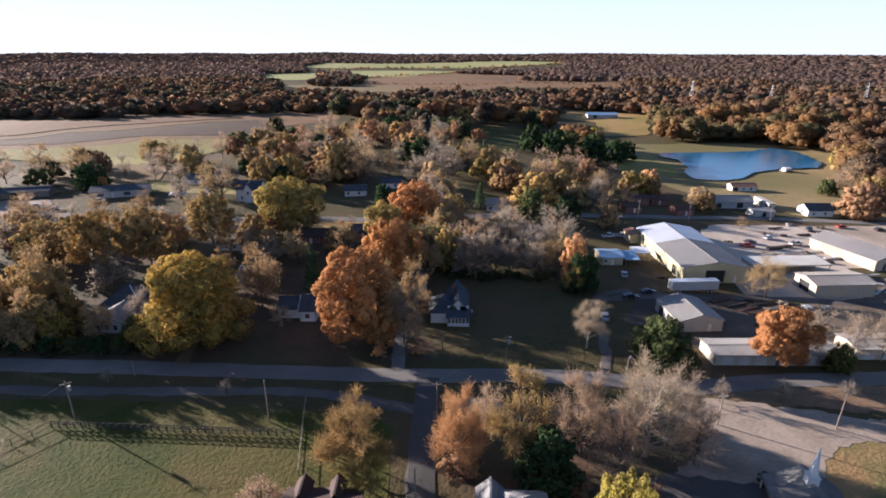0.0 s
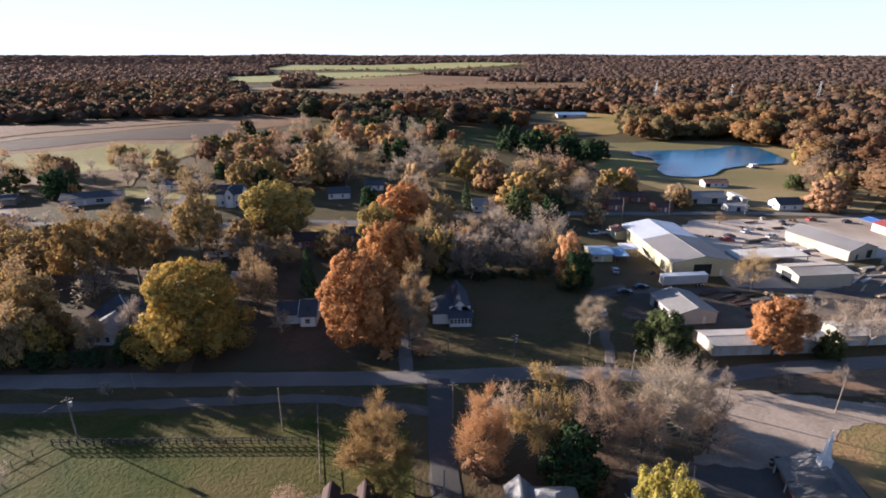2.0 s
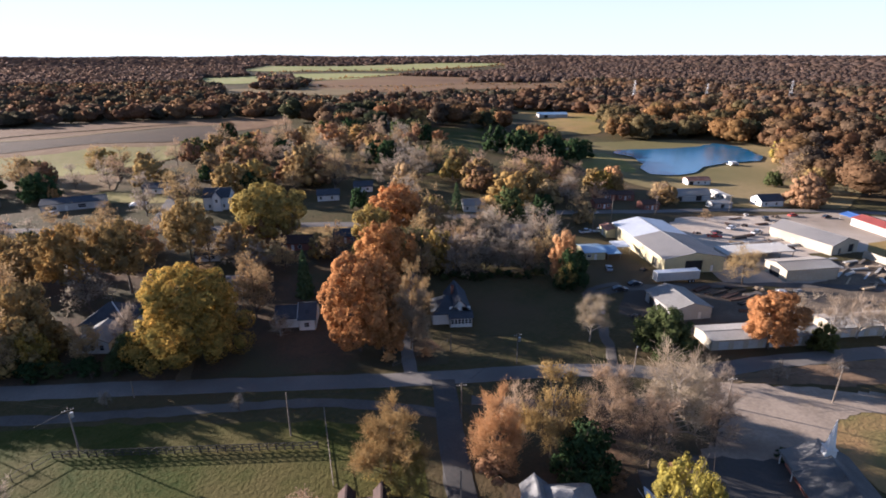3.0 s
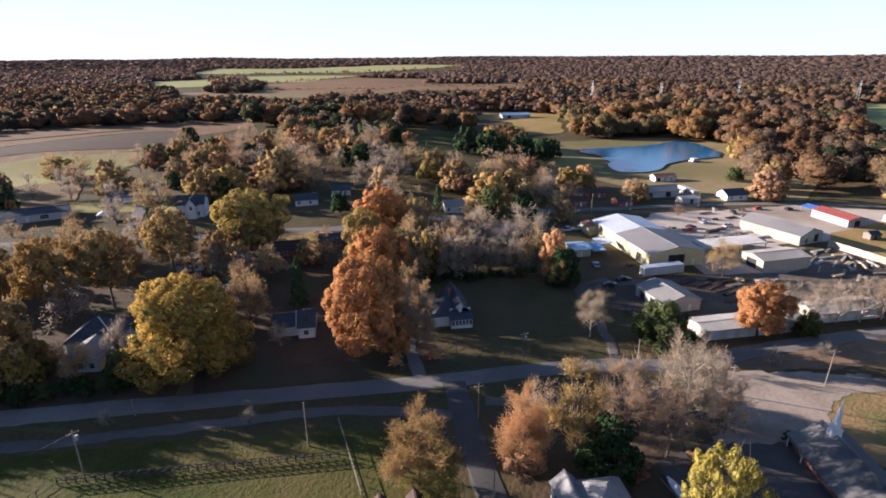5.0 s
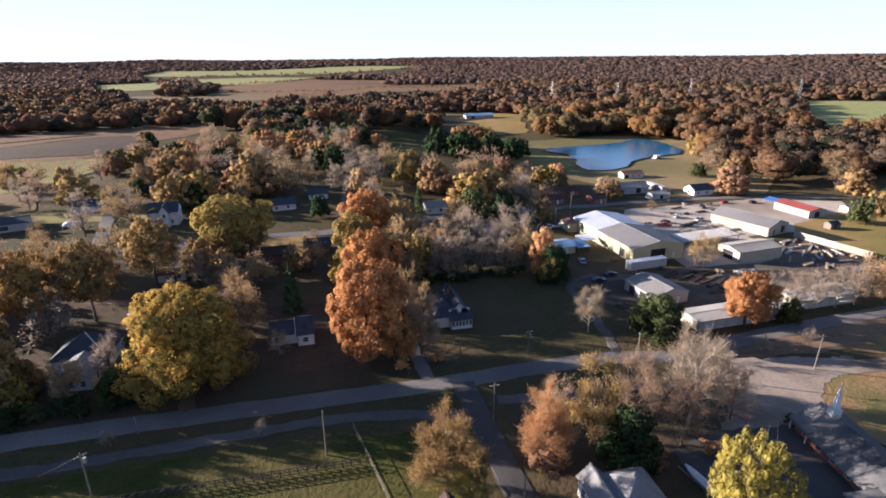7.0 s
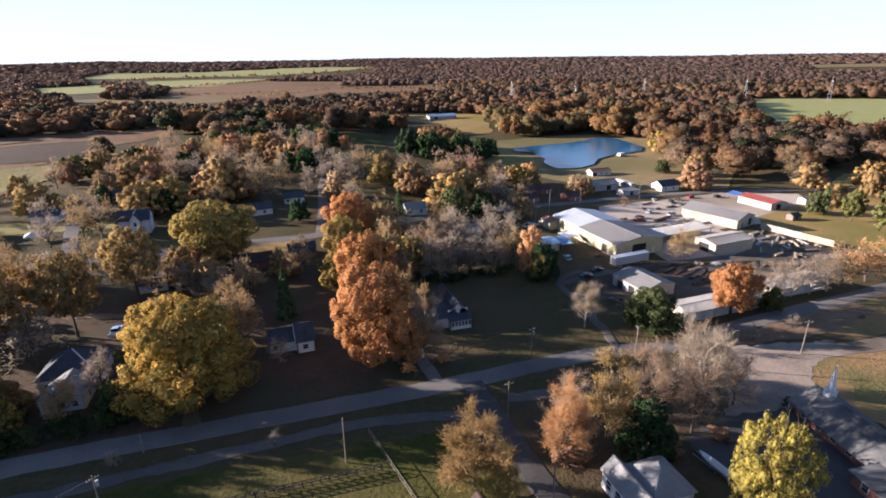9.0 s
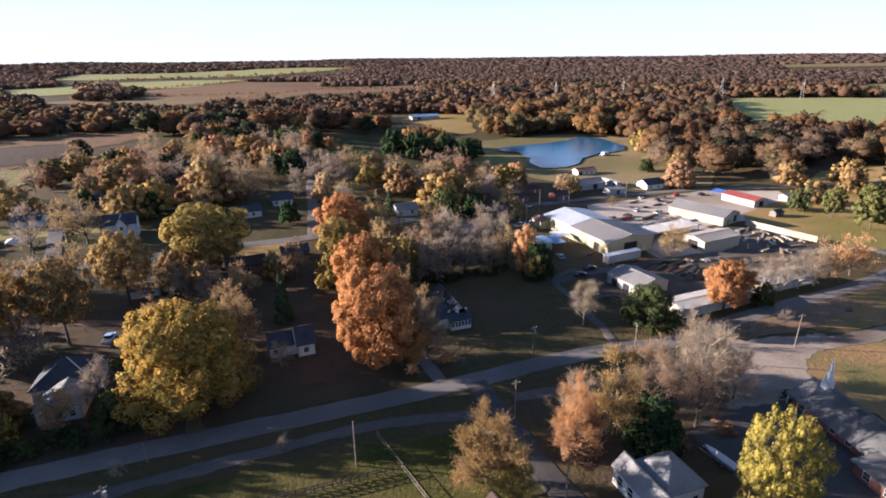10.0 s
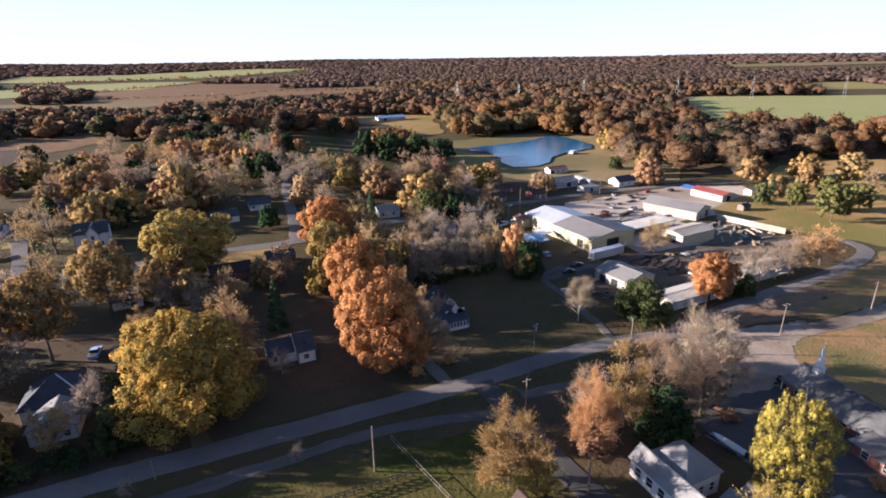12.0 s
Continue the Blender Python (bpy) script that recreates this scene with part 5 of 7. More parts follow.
ROOFS = [(-88, 244, 9), (-128, 277, 9), (-106, 304, 9), (-86, 304, 9), (24, 234, 9), (-41, 252, 8), (-25, 266, 7), (-46, 189, 9), (-58, 155, 7), (-77, 193, 7), (-30, 195, 7), (-4, 244, 7), (13, 190, 8), (35, 200, 8),
         (-39, 134, 9), (-86, 132, 12), (-7, 151, 6), (2, 134, 12), (61, 178, 14), (97, 262, 8), (108, 266, 8), (88, 244, 8), (112, 244, 8), (145, 266, 14), (-123, 245, 7), (-120, 262, 7), (76, 200, 10), (-80, 153, 6), (17, 140, 16)]


def clear(x, y, room):
    for line in STREETS:
        for a, b in zip(line, line[1:]):
            a, b = Vector(a), Vector(b)
            s = max(0, min(1, (Vector((x, y)) - a).dot(b - a) / (b - a).length_squared))
            if (a.lerp(b, s) - Vector((x, y))).length < room + 1:
                return False
    for a, b in ((-88, 244), (-41, 252), (24, 234), (-128, 277), (-106, 304), (-46, 189), (-123, 245)):
        if abs(x - a) < 7 and b - 17 < y < b:
            return False
    if x > 18 and y > 330:
        return False
    if -52 < x < -20 and (198 < y < 236 or 128 < y < 166):
        return False
    return not (x > 42 and y < 212) and all(math.hypot(x - a, y - b) > r for a, b, r in ROOFS)


fill = random.Random(5)
for (x0, x1, y0, y1), count, (lo, hi) in (((-125, -4, 222, 300), 28, (11, 16)), ((-122, -28, 138, 208), 15, (9, 14)), ((-2, 72, 188, 300), 28, (10, 15)), ((74, 132, 246, 300), 12, (8, 13)),
                                          ((-175, -125, 150, 212), 14, (8, 12)), ((-60, -12, 160, 180), 3, (8, 12)), ((-215, -150, 262, 290), 4, (8, 12)), ((2, 40, 160, 186), 9, (9, 14)),
                                          ((-150, 60, 430, 500), 16, (12, 17)), ((-160, 20, 300, 430), 46, (11, 16)), ((-215, -160, 300, 340), 7, (10, 14))):
    for n in range(count):
        fx, fy, fh = fill.uniform(x0, x1), fill.uniform(y0, y1), fill.uniform(lo, hi)
        if not clear(fx, fy, 3.0):
            continue
        col = fill.choice(("deep_green", "brown", "brown", "brown", "pink", "pink", "grey", "grey", "rust", "tawny", "tawny", "russet", "green"))
        if fx > -2 and fy < 215:
            col = ("grey", "pink", "grey", "brown")[n % 4]
        soft = col in ("pink", "grey") or (col == "brown" and (fill.random() < 0.5 or fy < 215))
        tree("mixed" if soft and fill.random() < 0.8 else "bare" if soft else "leafy", fx, fy, fh * 1.12, fh * fill.uniform(0.95, 1.35), col, 1 + n % 6 if soft else 3 + n % 5, 1000 if soft else 1400, group="small town trees", base=(18.0, 18.1))


# ---- buildings ----
def rect_hole_wall(geo, a, b, z0, z1, holes, thick, gable=None):
    """A wall from a to b with holes (s0, s1, z0, z1) right through it; gable: (s, z) of a peak on top."""
    a, b = Vector(a), Vector(b)
    L = (b - a).length
    d = (b - a) / L
    nrm = Vector((d.y, -d.x))          # outside, when walls run anticlockwise
    cuts = sorted({0.0, L, *[h[0] for h in holes], *[h[1] for h in holes]})
    rows = sorted({z0, z1, *[h[2] for h in holes], *[h[3] for h in holes]})
    seen = {}
    def spot(s, z, back):
        key = (round(s, 4), round(z, 4), back)
        if key not in seen:
            p = a + d * s - nrm * (thick if back else 0)
            seen[key] = len(verts)
            verts.append((p.x, p.y, z))
        return seen[key]
    verts, faces = [], []
    solid = lambda n, m: 0 <= n < len(cuts) - 1 and 0 <= m < len(rows) - 1 and not any(
        h[0] <= (cuts[n] + cuts[n + 1]) / 2 <= h[1] and h[2] <= (rows[m] + rows[m + 1]) / 2 <= h[3] for h in holes)
    for n in range(len(cuts) - 1):
        for m in range(len(rows) - 1):
            if not solid(n, m):
                continue
            s0, s1, lo, hi = cuts[n], cuts[n + 1], rows[m], rows[m + 1]
            f = [spot(s0, lo, 0), spot(s1, lo, 0), spot(s1, hi, 0), spot(s0, hi, 0)]
            k = [spot(s0, lo, 1), spot(s1, lo, 1), spot(s1, hi, 1), spot(s0, hi, 1)]
            faces += [tuple(f), tuple(k[::-1])]
            for (dn, dm), e in (((0, -1), (0, 1)), ((1, 0), (1, 2)), ((0, 1), (2, 3)), ((-1, 0), (3, 0))):
                if not solid(n + dn, m + dm):
                    faces.append((f[e[1]], f[e[0]], k[e[0]], k[e[1]]))
    top = len(verts)
    if gable:
        s, z = gable
        f0, f1 = spot(0.0, z1, 0), spot(L, z1, 0)
        k0, k1 = spot(0.0, z1, 1), spot(L, z1, 1)
        p = a + d * s
        verts += [(p.x, p.y, z), (p.x - nrm.x * thick, p.y - nrm.y * thick, z)]
        faces += [(f0, f1, top), (k1, k0, top + 1), (f1, k1, top + 1, top), (k0, f0, top, top + 1)]
    geo.add(verts, faces)


def opening(parent, a, b, s0, s1, lo, hi, kind, thick=0.2, trim=None):
    """What fills a hole: a framed pane, a door leaf or a dark sheet painted as inside shade, set back from the face."""
    a, b = Vector(a), Vector(b)
    d = (b - a).normalized()
    nrm = Vector((d.y, -d.x))
    def plate(u0, u1, v0, v1, out, back):
        c = [a + d * u0 + nrm * out, a + d * u1 + nrm * out, a + d * u1 - nrm * back, a + d * u0 - nrm * back]
        g = Geo()
        g.add([(p.x, p.y, v0) for p in c] + [(p.x, p.y, v1) for p in c],
              [(3, 2, 1, 0), (4, 5, 6, 7), (0, 1, 5, 4), (1, 2, 6, 5), (2, 3, 7, 6), (3, 0, 4, 7)])
        return g
    trim = trim or M["white"]
    if kind == "window":
        frame_ = Geo()
        m = (s0 + s1) / 2
        for u0, u1, v0, v1 in ((s0 - .09, s0, lo - .09, hi + .09), (s1, s1 + .09, lo - .09, hi + .09), (s0, s1, hi, hi + .09), (s0, s1, lo - .09, lo), (s0, s1, (lo + hi) / 2 - .03, (lo + hi) / 2 + .03)):
            g = plate(u0, u1, v0, v1, 0.03, 0.05)
            frame_.add(g.v, g.f)
        w = part("window", frame_, trim, parent)
        part("pane", plate(s0, s1, lo, hi, -0.08, 0.10), M["glass"], w)
        return w
    if kind == "door":
        dr = part("door", plate(s0 + .03, s1 - .03, lo, hi - .02, -0.05, 0.10), trim, parent)
        part("door_handle", plate(s1 - .22, s1 - .14, lo + .95, lo + 1.08, 0.0, 0.05), M["steel"], dr)
        return dr
    # dark sheet across the opening, painted as the unlit inside
    return part("doorway", plate(s0, s1, lo, hi, -0.3, 0.36), M["dark"], parent, "open doorway with its inside shade painted on a dark sheet")


def walls(parent, x0, y0, x1, y1, eave, wall, ridge=None, along="x", fills=(), trim=None, thick=0.2, base=-0.8):
    """Four walls of a rectangle with their openings. fills: (side, s, width, sill, head, kind); sides s e n w."""
    corner = {"s": ((x0, y0), (x1, y0)), "e": ((x1, y0), (x1, y1)), "n": ((x1, y1), (x0, y1)), "w": ((x0, y1), (x0, y0))}
    for side, (a, b) in corner.items():
        holes = [(s, s + wd, lo, hi) for sd, s, wd, lo, hi, kd in fills if sd == side]
        peak = None
        if ridge and ((along == "x" and side in "ew") or (along == "y" and side in "sn")):
            peak = ((Vector(a) - Vector(b)).length / 2, ridge)
        g = Geo()
        rect_hole_wall(g, a, b, base, eave, holes, thick, peak)
        part("wall", g, wall, parent)
        for sd, s, wd, lo, hi, kd in fills:
            if sd == side:
                opening(parent, a, b, s, s + wd, lo, hi, kd, thick, trim)


def gable_roof(parent, x0, y0, x1, y1, eave, ridge, along, mat, over=0.35, ribs=0.0, thick=0.14, name="roof", second=None):
    """Two sloping roof plates with overhang; ribs: distance between raised seams; second: (share, material) of a length in another sheet."""
    if along == "x":
        pt = lambda s, t, z: (s, t, z)
        a0, a1, b0, b1 = x0, x1, y0, y1
    else:
        pt = lambda s, t, z: (t, s, z)
        a0, a1, b0, b1 = y0, y1, x0, x1
    bm_ = (b0 + b1) / 2
    drop = (ridge - eave) / ((b1 - b0) / 2) * over
    spans = [(a0 - over, a1 + over, mat)]
    if second:
        cut = a0 + (a1 - a0) * second[0]
        spans = [(a0 - over, cut, mat), (cut, a1 + over, second[1])]
    for s0, s1, mt in spans:
        for e in (b0 - over, b1 + over):
            g = Geo()
            c = [pt(s0, e, eave - drop + thick), pt(s1, e, eave - drop + thick), pt(s1, bm_, ridge + thick), pt(s0, bm_, ridge + thick)]
            flip = (along == "x") == (e > bm_)
            if ribs:
                ribbed(g, c[::-1] if flip else c, thick, ribs, flip)
            else:
                g.slab(c[::-1] if flip else c, thick)
            part(name, g, mt, parent)
    g = Geo()
    lo, hi = pt(a0 - over - .02, bm_ - .16, ridge + thick - .02), pt(a1 + over + .02, bm_ + .16, ridge + thick + .07)
    g.box(*lo, *hi)
    part("ridge_cap", g, mat, parent)


def hip_roof(parent, x0, y0, x1, y1, eave, ridge, mat, over=0.45, thick=0.14):
    x0, y0, x1, y1 = x0 - over, y0 - over, x1 + over, y1 + over
    w, d = x1 - x0, y1 - y0
    if w > d:
        a, b = (x0 + d / 2, (y0 + y1) / 2, ridge), (x1 - d / 2, (y0 + y1) / 2, ridge)
        planes = [[(x0, y0, eave), (x1, y0, eave), b, a], [(x1, y1, eave), (x0, y1, eave), a, b], [(x0, y1, eave), (x0, y0, eave), a], [(x1, y0, eave), (x1, y1, eave), b]]
    else:
        a, b = ((x0 + x1) / 2, y0 + w / 2, ridge), ((x0 + x1) / 2, y1 - w / 2, ridge)
        planes = [[(x0, y1, eave), (x0, y0, eave), a, b], [(x1, y0, eave), (x1, y1, eave), b, a], [(x0, y0, eave), (x1, y0, eave), a], [(x1, y1, eave), (x0, y1, eave), b]]
    for p in planes:
        part("roof", Geo().slab([(q[0], q[1], q[2] + thick) for q in p], thick), mat, parent)


def ribbed(g, corners, thick, ribs, flip=False):
    """A roof sheet with raised seams that run from the eave up, in one piece."""
    if flip:
        d, c, b, a = [Vector(p) for p in corners]
    else:
        a, b, c, d = [Vector(p) for p in corners]
    n = max(2, int((b - a).length / ribs))
    stops = [(0.0, 0.0)]
    half = 0.035 / (b - a).length
    for q in range(1, n):
        s = q / n
        stops += [(s - half * 1.6, 0.0), (s - half, 0.055), (s + half, 0.055), (s + half * 1.6, 0.0)]
    stops.append((1.0, 0.0))
    m = len(stops)
    up = Vector((0, 0, 1))
    low = [a.lerp(b, s) + up * z for s, z in stops]
    top = [d.lerp(c, s) + up * z for s, z in stops]
    v = low + top + [a - up * thick, b - up * thick, c - up * thick, d - up * thick]
    f = [(i, i + 1, m + i + 1, m + i) for i in range(m - 1)]
    e = 2 * m
    f += [(e + 3, e + 2, e + 1, e), tuple([e, e + 1] + list(range(m - 1, -1, -1))), tuple([e + 2, e + 3] + list(range(m, 2 * m))), (e, 0, m, e + 3), (m - 1, e + 1, e + 2, 2 * m - 1)]
    if flip:
        f = [q[::-1] for q in f]
    g.add(v, f)


def shed_roof(parent, corners, mat, ribs=0, thick=0.15, name="roof"):
    """One sloping plate; corners in order, seen from above: low edge first."""
    g = Geo()
    if ribs:
        ribbed(g, corners, thick, ribs)
    else:
        g.slab(corners, thick)
    part(name, g, mat, parent)


def chimney(parent, x, y, z0, z1, mat):
    g = Geo().box(x - .35, y - .35, z0, x + .35, y + .35, z1).box(x - .42, y - .42, z1 - .25, x + .42, y + .42, z1)
    part("chimney", g, mat, parent)


# the long cream metal building
b = thing("metal_building", 76.5, 159, 1.0, "long cream sheet-metal building with a two-tone grey and white roof", "building")
walls(b, 0, 0, 21, 42, 5.0, M["cream_metal"], 6.9, "y", (("s", 7.3, 6.2, 0, 4.1, "open"), ("w", 34, 3.2, 0, 3.4, "open"), ("w", 18, 1.1, 0, 2.1, "door"), ("s", 16.5, 1.0, 0, 2.1, "door")), thick=0.25, base=-1.2)
gable_roof(b, 0, 0, 21, 42, 5.0, 6.9, "y", M["grey_roof"], 0.25, 1.0, second=(0.56, M["bright_roof"]))
for side in (0, 21):
    g = Geo().box(side - .32, -.3, 4.75, side - .18, 42.3, 4.95) if side == 0 else Geo().box(side + .18, -.3, 4.75, side + .32, 42.3, 4.95)
    part("gutter", g, M["white_metal"], b)
for n in range(28):
    part("wall_rib", Geo().box(-.06, 0.7 + n * 1.5, 0, -.003, 0.76 + n * 1.5, 4.7), M["cream_metal"], b)
# small lit store beside its far end
b = thing("storage_shed", 72, 197, 0, "small cream shed beside the metal building", "shed")
walls(b, 0, 0, 6, 8, 3.0, M["cream_metal"], 3.9, "y", (("w", 3, 1.2, 0, 2.1, "door"),), base=-1)
gable_roof(b, 0, 0, 6, 8, 3.0, 3.9, "y", M["rust_roof"], 0.2, 0.8)
# blue-roofed workshop
b = thing("workshop", 54.5, 173, 0, "small cream workshop with a patched pale blue roof", "workshop")
walls(b, 0, 0, 7.5, 8.5, 2.8, M["cream_metal"], 3.7, "x", (("s", 3.4, 1.0, 0, 2.1, "door"), ("s", 0.8, 1.4, 1, 2, "window")), base=-1)
gable_roof(b, 0, 0, 7.5, 8.5, 2.8, 3.7, "x", M["blue_roof"], 0.4, 0.9)
shed_roof(b, [(7.9, -1, 2.4), (13, -1, 2.4), (13, 7, 2.9), (7.9, 7, 2.9)], M["blue_roof"], 0.9, name="lean_to_roof")
g = Geo()
for px in (8.2, 12.7):
    for py in (-.7, 6.7):
        g.rod((px, py, -1), (px, py, 2.5), .08)
part("lean_to_posts", g, M["wood"], b)
shed_roof(b, [(13, 5, 2.6), (19, 5, 2.6), (19, 11, 2.9), (13, 11, 2.9)], M["bright_roof"], 0.9, name="carport_roof")
g = Geo()
for px in (13.3, 18.7):
    for py in (5.3, 10.7):
        g.rod((px, py, -1.2), (px, py, 2.6), .08)
part("carport_posts", g, M["steel"], b)
# white gabled shed
b = thing("gabled_shed", 61.5, 125.5, 4, "white-walled metal shed with a grey ribbed roof", "shed")
walls(b, 0, 0, 12, 13.5, 3.2, M["white_metal"], 4.9, "y", (("w", 2, 2.6, 0, 2.5, "open"), ("w", 7, 2.6, 0, 2.5, "open"), ("s", 8, 1.0, 0, 2.1, "door")), base=-1)
gable_roof(b, 0, 0, 12, 13.5, 3.2, 4.9, "y", M["pale_roof"], 0.3, 0.8)
# long low storage block
b = thing("storage_block", 63.5, 109.8, 0.5, "long low buff storage block with a pale ribbed roof", "storage block")
walls(b, 0, 0, 30, 7.5, 2.7, M["buff_metal"], 3.2, "x", tuple(("s", 2.0 + 3.9 * n, 2.6, 0, 2.2, "door") for n in range(7)), trim=M["grey_siding"], base=-1)
gable_roof(b, 0, 0, 30, 7.5, 2.7, 3.2, "x", M["pale_roof"], 0.3, 0.6)
b = thing("storage_block", 99, 113, 0.5, "low pale storage block beside the road", "storage block")
walls(b, 0, 0, 22, 7.5, 2.8, M["tan_metal"], 3.5, "x", tuple(("s", 2.0 + 3.9 * n, 2.6, 0, 2.2, "door") for n in range(5)), trim=M["grey_siding"], base=-1)
gable_roof(b, 0, 0, 22, 7.5, 2.8, 3.5, "x", M["pale_roof"], 0.3, 0.6)
# open white canopy
b = thing("open_canopy", 104, 167.5, 3, "low open timber canopy with a white metal roof", "canopy")
shed_roof(b, [(0, 0, 2.9), (27, 0, 2.9), (27, 8, 3.4), (0, 8, 3.4)], M["white_metal"], 1.0)
part("fascia", Geo().box(-.1, -.14, 2.6, 27.1, -.03, 3.0), M["white_metal"], b)
for px in np.linspace(0.4, 26.6, 6):
    part("post", Geo().box(px - .1, 0.3, -1.5, px + .1, 0.5, 2.8), M["wood"], b)
    part("post", Geo().box(px - .1, 7.5, -1.5, px + .1, 7.7, 3.2), M["wood"], b)
part("back_wall", Geo().box(0.3, 7.75, -1.5, 26.7, 7.9, 3.2), M["white_metal"], b)
part("end_wall", Geo().box(0.1, 0.3, -1.5, 0.25, 7.7, 2.9), M["white_metal"], b)
# tan lean-to building
b = thing("lumber_store", 113, 149.5, 3, "tan sheet-metal store with a pale sloping roof", "building")
walls(b, 0, 0, 19, 10, 3.9, M["tan_metal"], None, "x", (("w", 2.5, 4.5, 0, 3.2, "open"),), base=-1.2)
gable_roof(b, 0, 0, 19, 10, 3.9, 4.9, "x", M["pale_roof"], 0.3, 0.9)
walls_gable = Geo()
for gxp in (0.05, 18.95):
    walls_gable.add([(gxp - .05, 0, 3.9), (gxp - .05, 10, 3.9), (gxp - .05, 5, 4.9), (gxp + .05, 0, 3.9), (gxp + .05, 10, 3.9), (gxp + .05, 5, 4.9)], [(0, 2, 1), (3, 4, 5), (0, 3, 5, 2), (2, 5, 4, 1), (0, 1, 4, 3)])
part("gable", walls_gable, M["tan_metal"], b)
# long cream warehouse with a grey roof
b = thing("warehouse", 149.5, 173.5, 16, "long cream warehouse with a broad grey roof", "warehouse")
walls(b, 0, 0, 14.5, 26, 3.9, M["buff_metal"], 6.1, "y", (("s", 9.2, 3.0, 0, 3.2, "open"), ("s", 3.8, 1.2, 0, 2.2, "open"), ("w", 10, 1, 0, 2.1, "door")), base=-1.5)
gable_roof(b, 0, 0, 14.5, 26, 3.9, 6.1, "y", M["grey_roof"], 0.3, 1.0)
# boundary wall, panel by panel
fence_wall = thing("panel_wall", 160.5, 171.5, math.degrees(math.atan2(-28.5, 5.3)), "tall cream sheet-metal fence round the yard", "fence")
for n in range(12):
    part("panel", Geo().box(n * 2.42 + .02, -.04, -.6, n * 2.42 + 2.40, .04, 2.7 + 0.04 * math.sin(n * 2.3)), M["buff_metal"], fence_wall)
    part("post", Geo().box(n * 2.42 - .05, .05, -.8, n * 2.42 + .07, .17, 2.8), M["wood"], fence_wall)
# red-roofed building and its blue awning
b = thing("red_roofed_store", 192, 193, 2, "white metal building with a bright red roof", "building")
walls(b, 0, 0, 10, 19, 3.3, M["white_metal"], 4.4, "y", (("s", 3.5, 3.2, 0, 2.8, "open"),), base=-1.2)
gable_roof(b, 0, 0, 10, 19, 3.3, 4.4, "y", M["red_roof"], 0.3, 0.9)
b = thing("blue_canopy", 194, 214, 4, "small canopy under a bright blue roof", "canopy")
gable_roof(b, 0, 0, 8, 7, 2.6, 3.4, "y", M["blue_paint"], 0.2)
for px in (.2, 7.8):
    for py in (.2, 6.8):
        part("post", Geo().rod((px, py, -1), (px, py, 2.6), .07), M["steel"], b)
b = thing("white_hut", 218, 195, 0, "small white hut on sunlit grass", "hut")
walls(b, 0, 0, 7, 5, 2.6, M["white"], 3.3, "x", (("s", 2.5, 1, 0, 2, "door"),), base=-1)
gable_roof(b, 0, 0, 7, 5, 2.6, 3.3, "x", M["pale_roof"], 0.25)
b = thing("dark_shed", 185.5, 176, 0, "small dark wooden shed on the lawn", "shed")
walls(b, 0, 0, 5, 4, 2.2, M["wood"], 3.2, "x", (("s", 1.8, 1.2, 0, 1.9, "open"),), base=-1)
gable_roof(b, 0, 0, 5, 4, 2.2, 3.2, "x", M["shingle"], 0.25)
# buildings between the yard and the pond
b = thing("pond_cabin", 164.5, 300.5, 0, "white cabin with a rusty red roof near the pond", "cabin")
walls(b, 0, 0, 14, 7, 2.8, M["white"], 4.2, "x", (("s", 0.8, 2.6, 0, 2.3, "open"), ("s", 6, 1.2, .9, 2, "window"), ("s", 10, 1.2, .9, 2, "window")), base=-1)
gable_roof(b, 0, 0, 14, 7, 2.8, 4.2, "x", M["rust_roof"], 0.4)
b = thing("mobile_trailer", 164, 258, 88, "long white site trailer", "trailer")
part("body", Geo().box(0, 0, 0.7, 15, 3, 3.6).box(-.05, -.05, 3.6, 15.05, 3.05, 3.7), M["white_metal"], b)
part("skirt", Geo().box(0.3, .2, -.6, 14.7, 2.8, 0.7), M["grey_siding"], b)
for s in (2, 6, 11):
    part("window", Geo().box(s, 3.001, 1.6, s + 1.2, 3.03, 2.6), M["glass"], b)
b = thing("gable_office", 173.5, 247, 0, "white gabled office with a dark shingle roof", "house")
walls(b, 0, 0, 12, 9, 3.0, M["white"], 5.4, "x", (("s", 2, 1.2, .9, 2.1, "window"), ("s", 7.5, 1.2, .9, 2.1, "window"), ("s", 5, 1.0, 0, 2.1, "door"), ("w", 3.6, 1.4, .9, 2.2, "window")), base=-1)
gable_roof(b, 0, 0, 12, 9, 3.0, 5.4, "x", M["shingle"], 0.4)
b = thing("low_shed", 146.5, 245, 0, "low pale shed with a flat tan roof", "shed")
walls(b, 0, 0, 10, 7, 2.5, M["white_metal"], 2.9, "x", (("s", 4, 2, 0, 2.1, "open"),), base=-1)
gable_roof(b, 0, 0, 10, 7, 2.5, 2.9, "x", M["pale_roof"], 0.3)
b = thing("silver_barn", 134, 261.5, 0, "weathered barn with a silver metal roof", "barn")
walls(b, 0, 0, 21, 10, 3.2, M["grey_siding"], 5.4, "x", (("s", 3, 2.4, 0, 2.5, "open"), ("s", 13, 3.2, 0, 2.7, "open")), base=-1)
gable_roof(b, 0, 0, 21, 10, 3.2, 5.4, "x", M["pale_roof"], 0.4, 0.9)
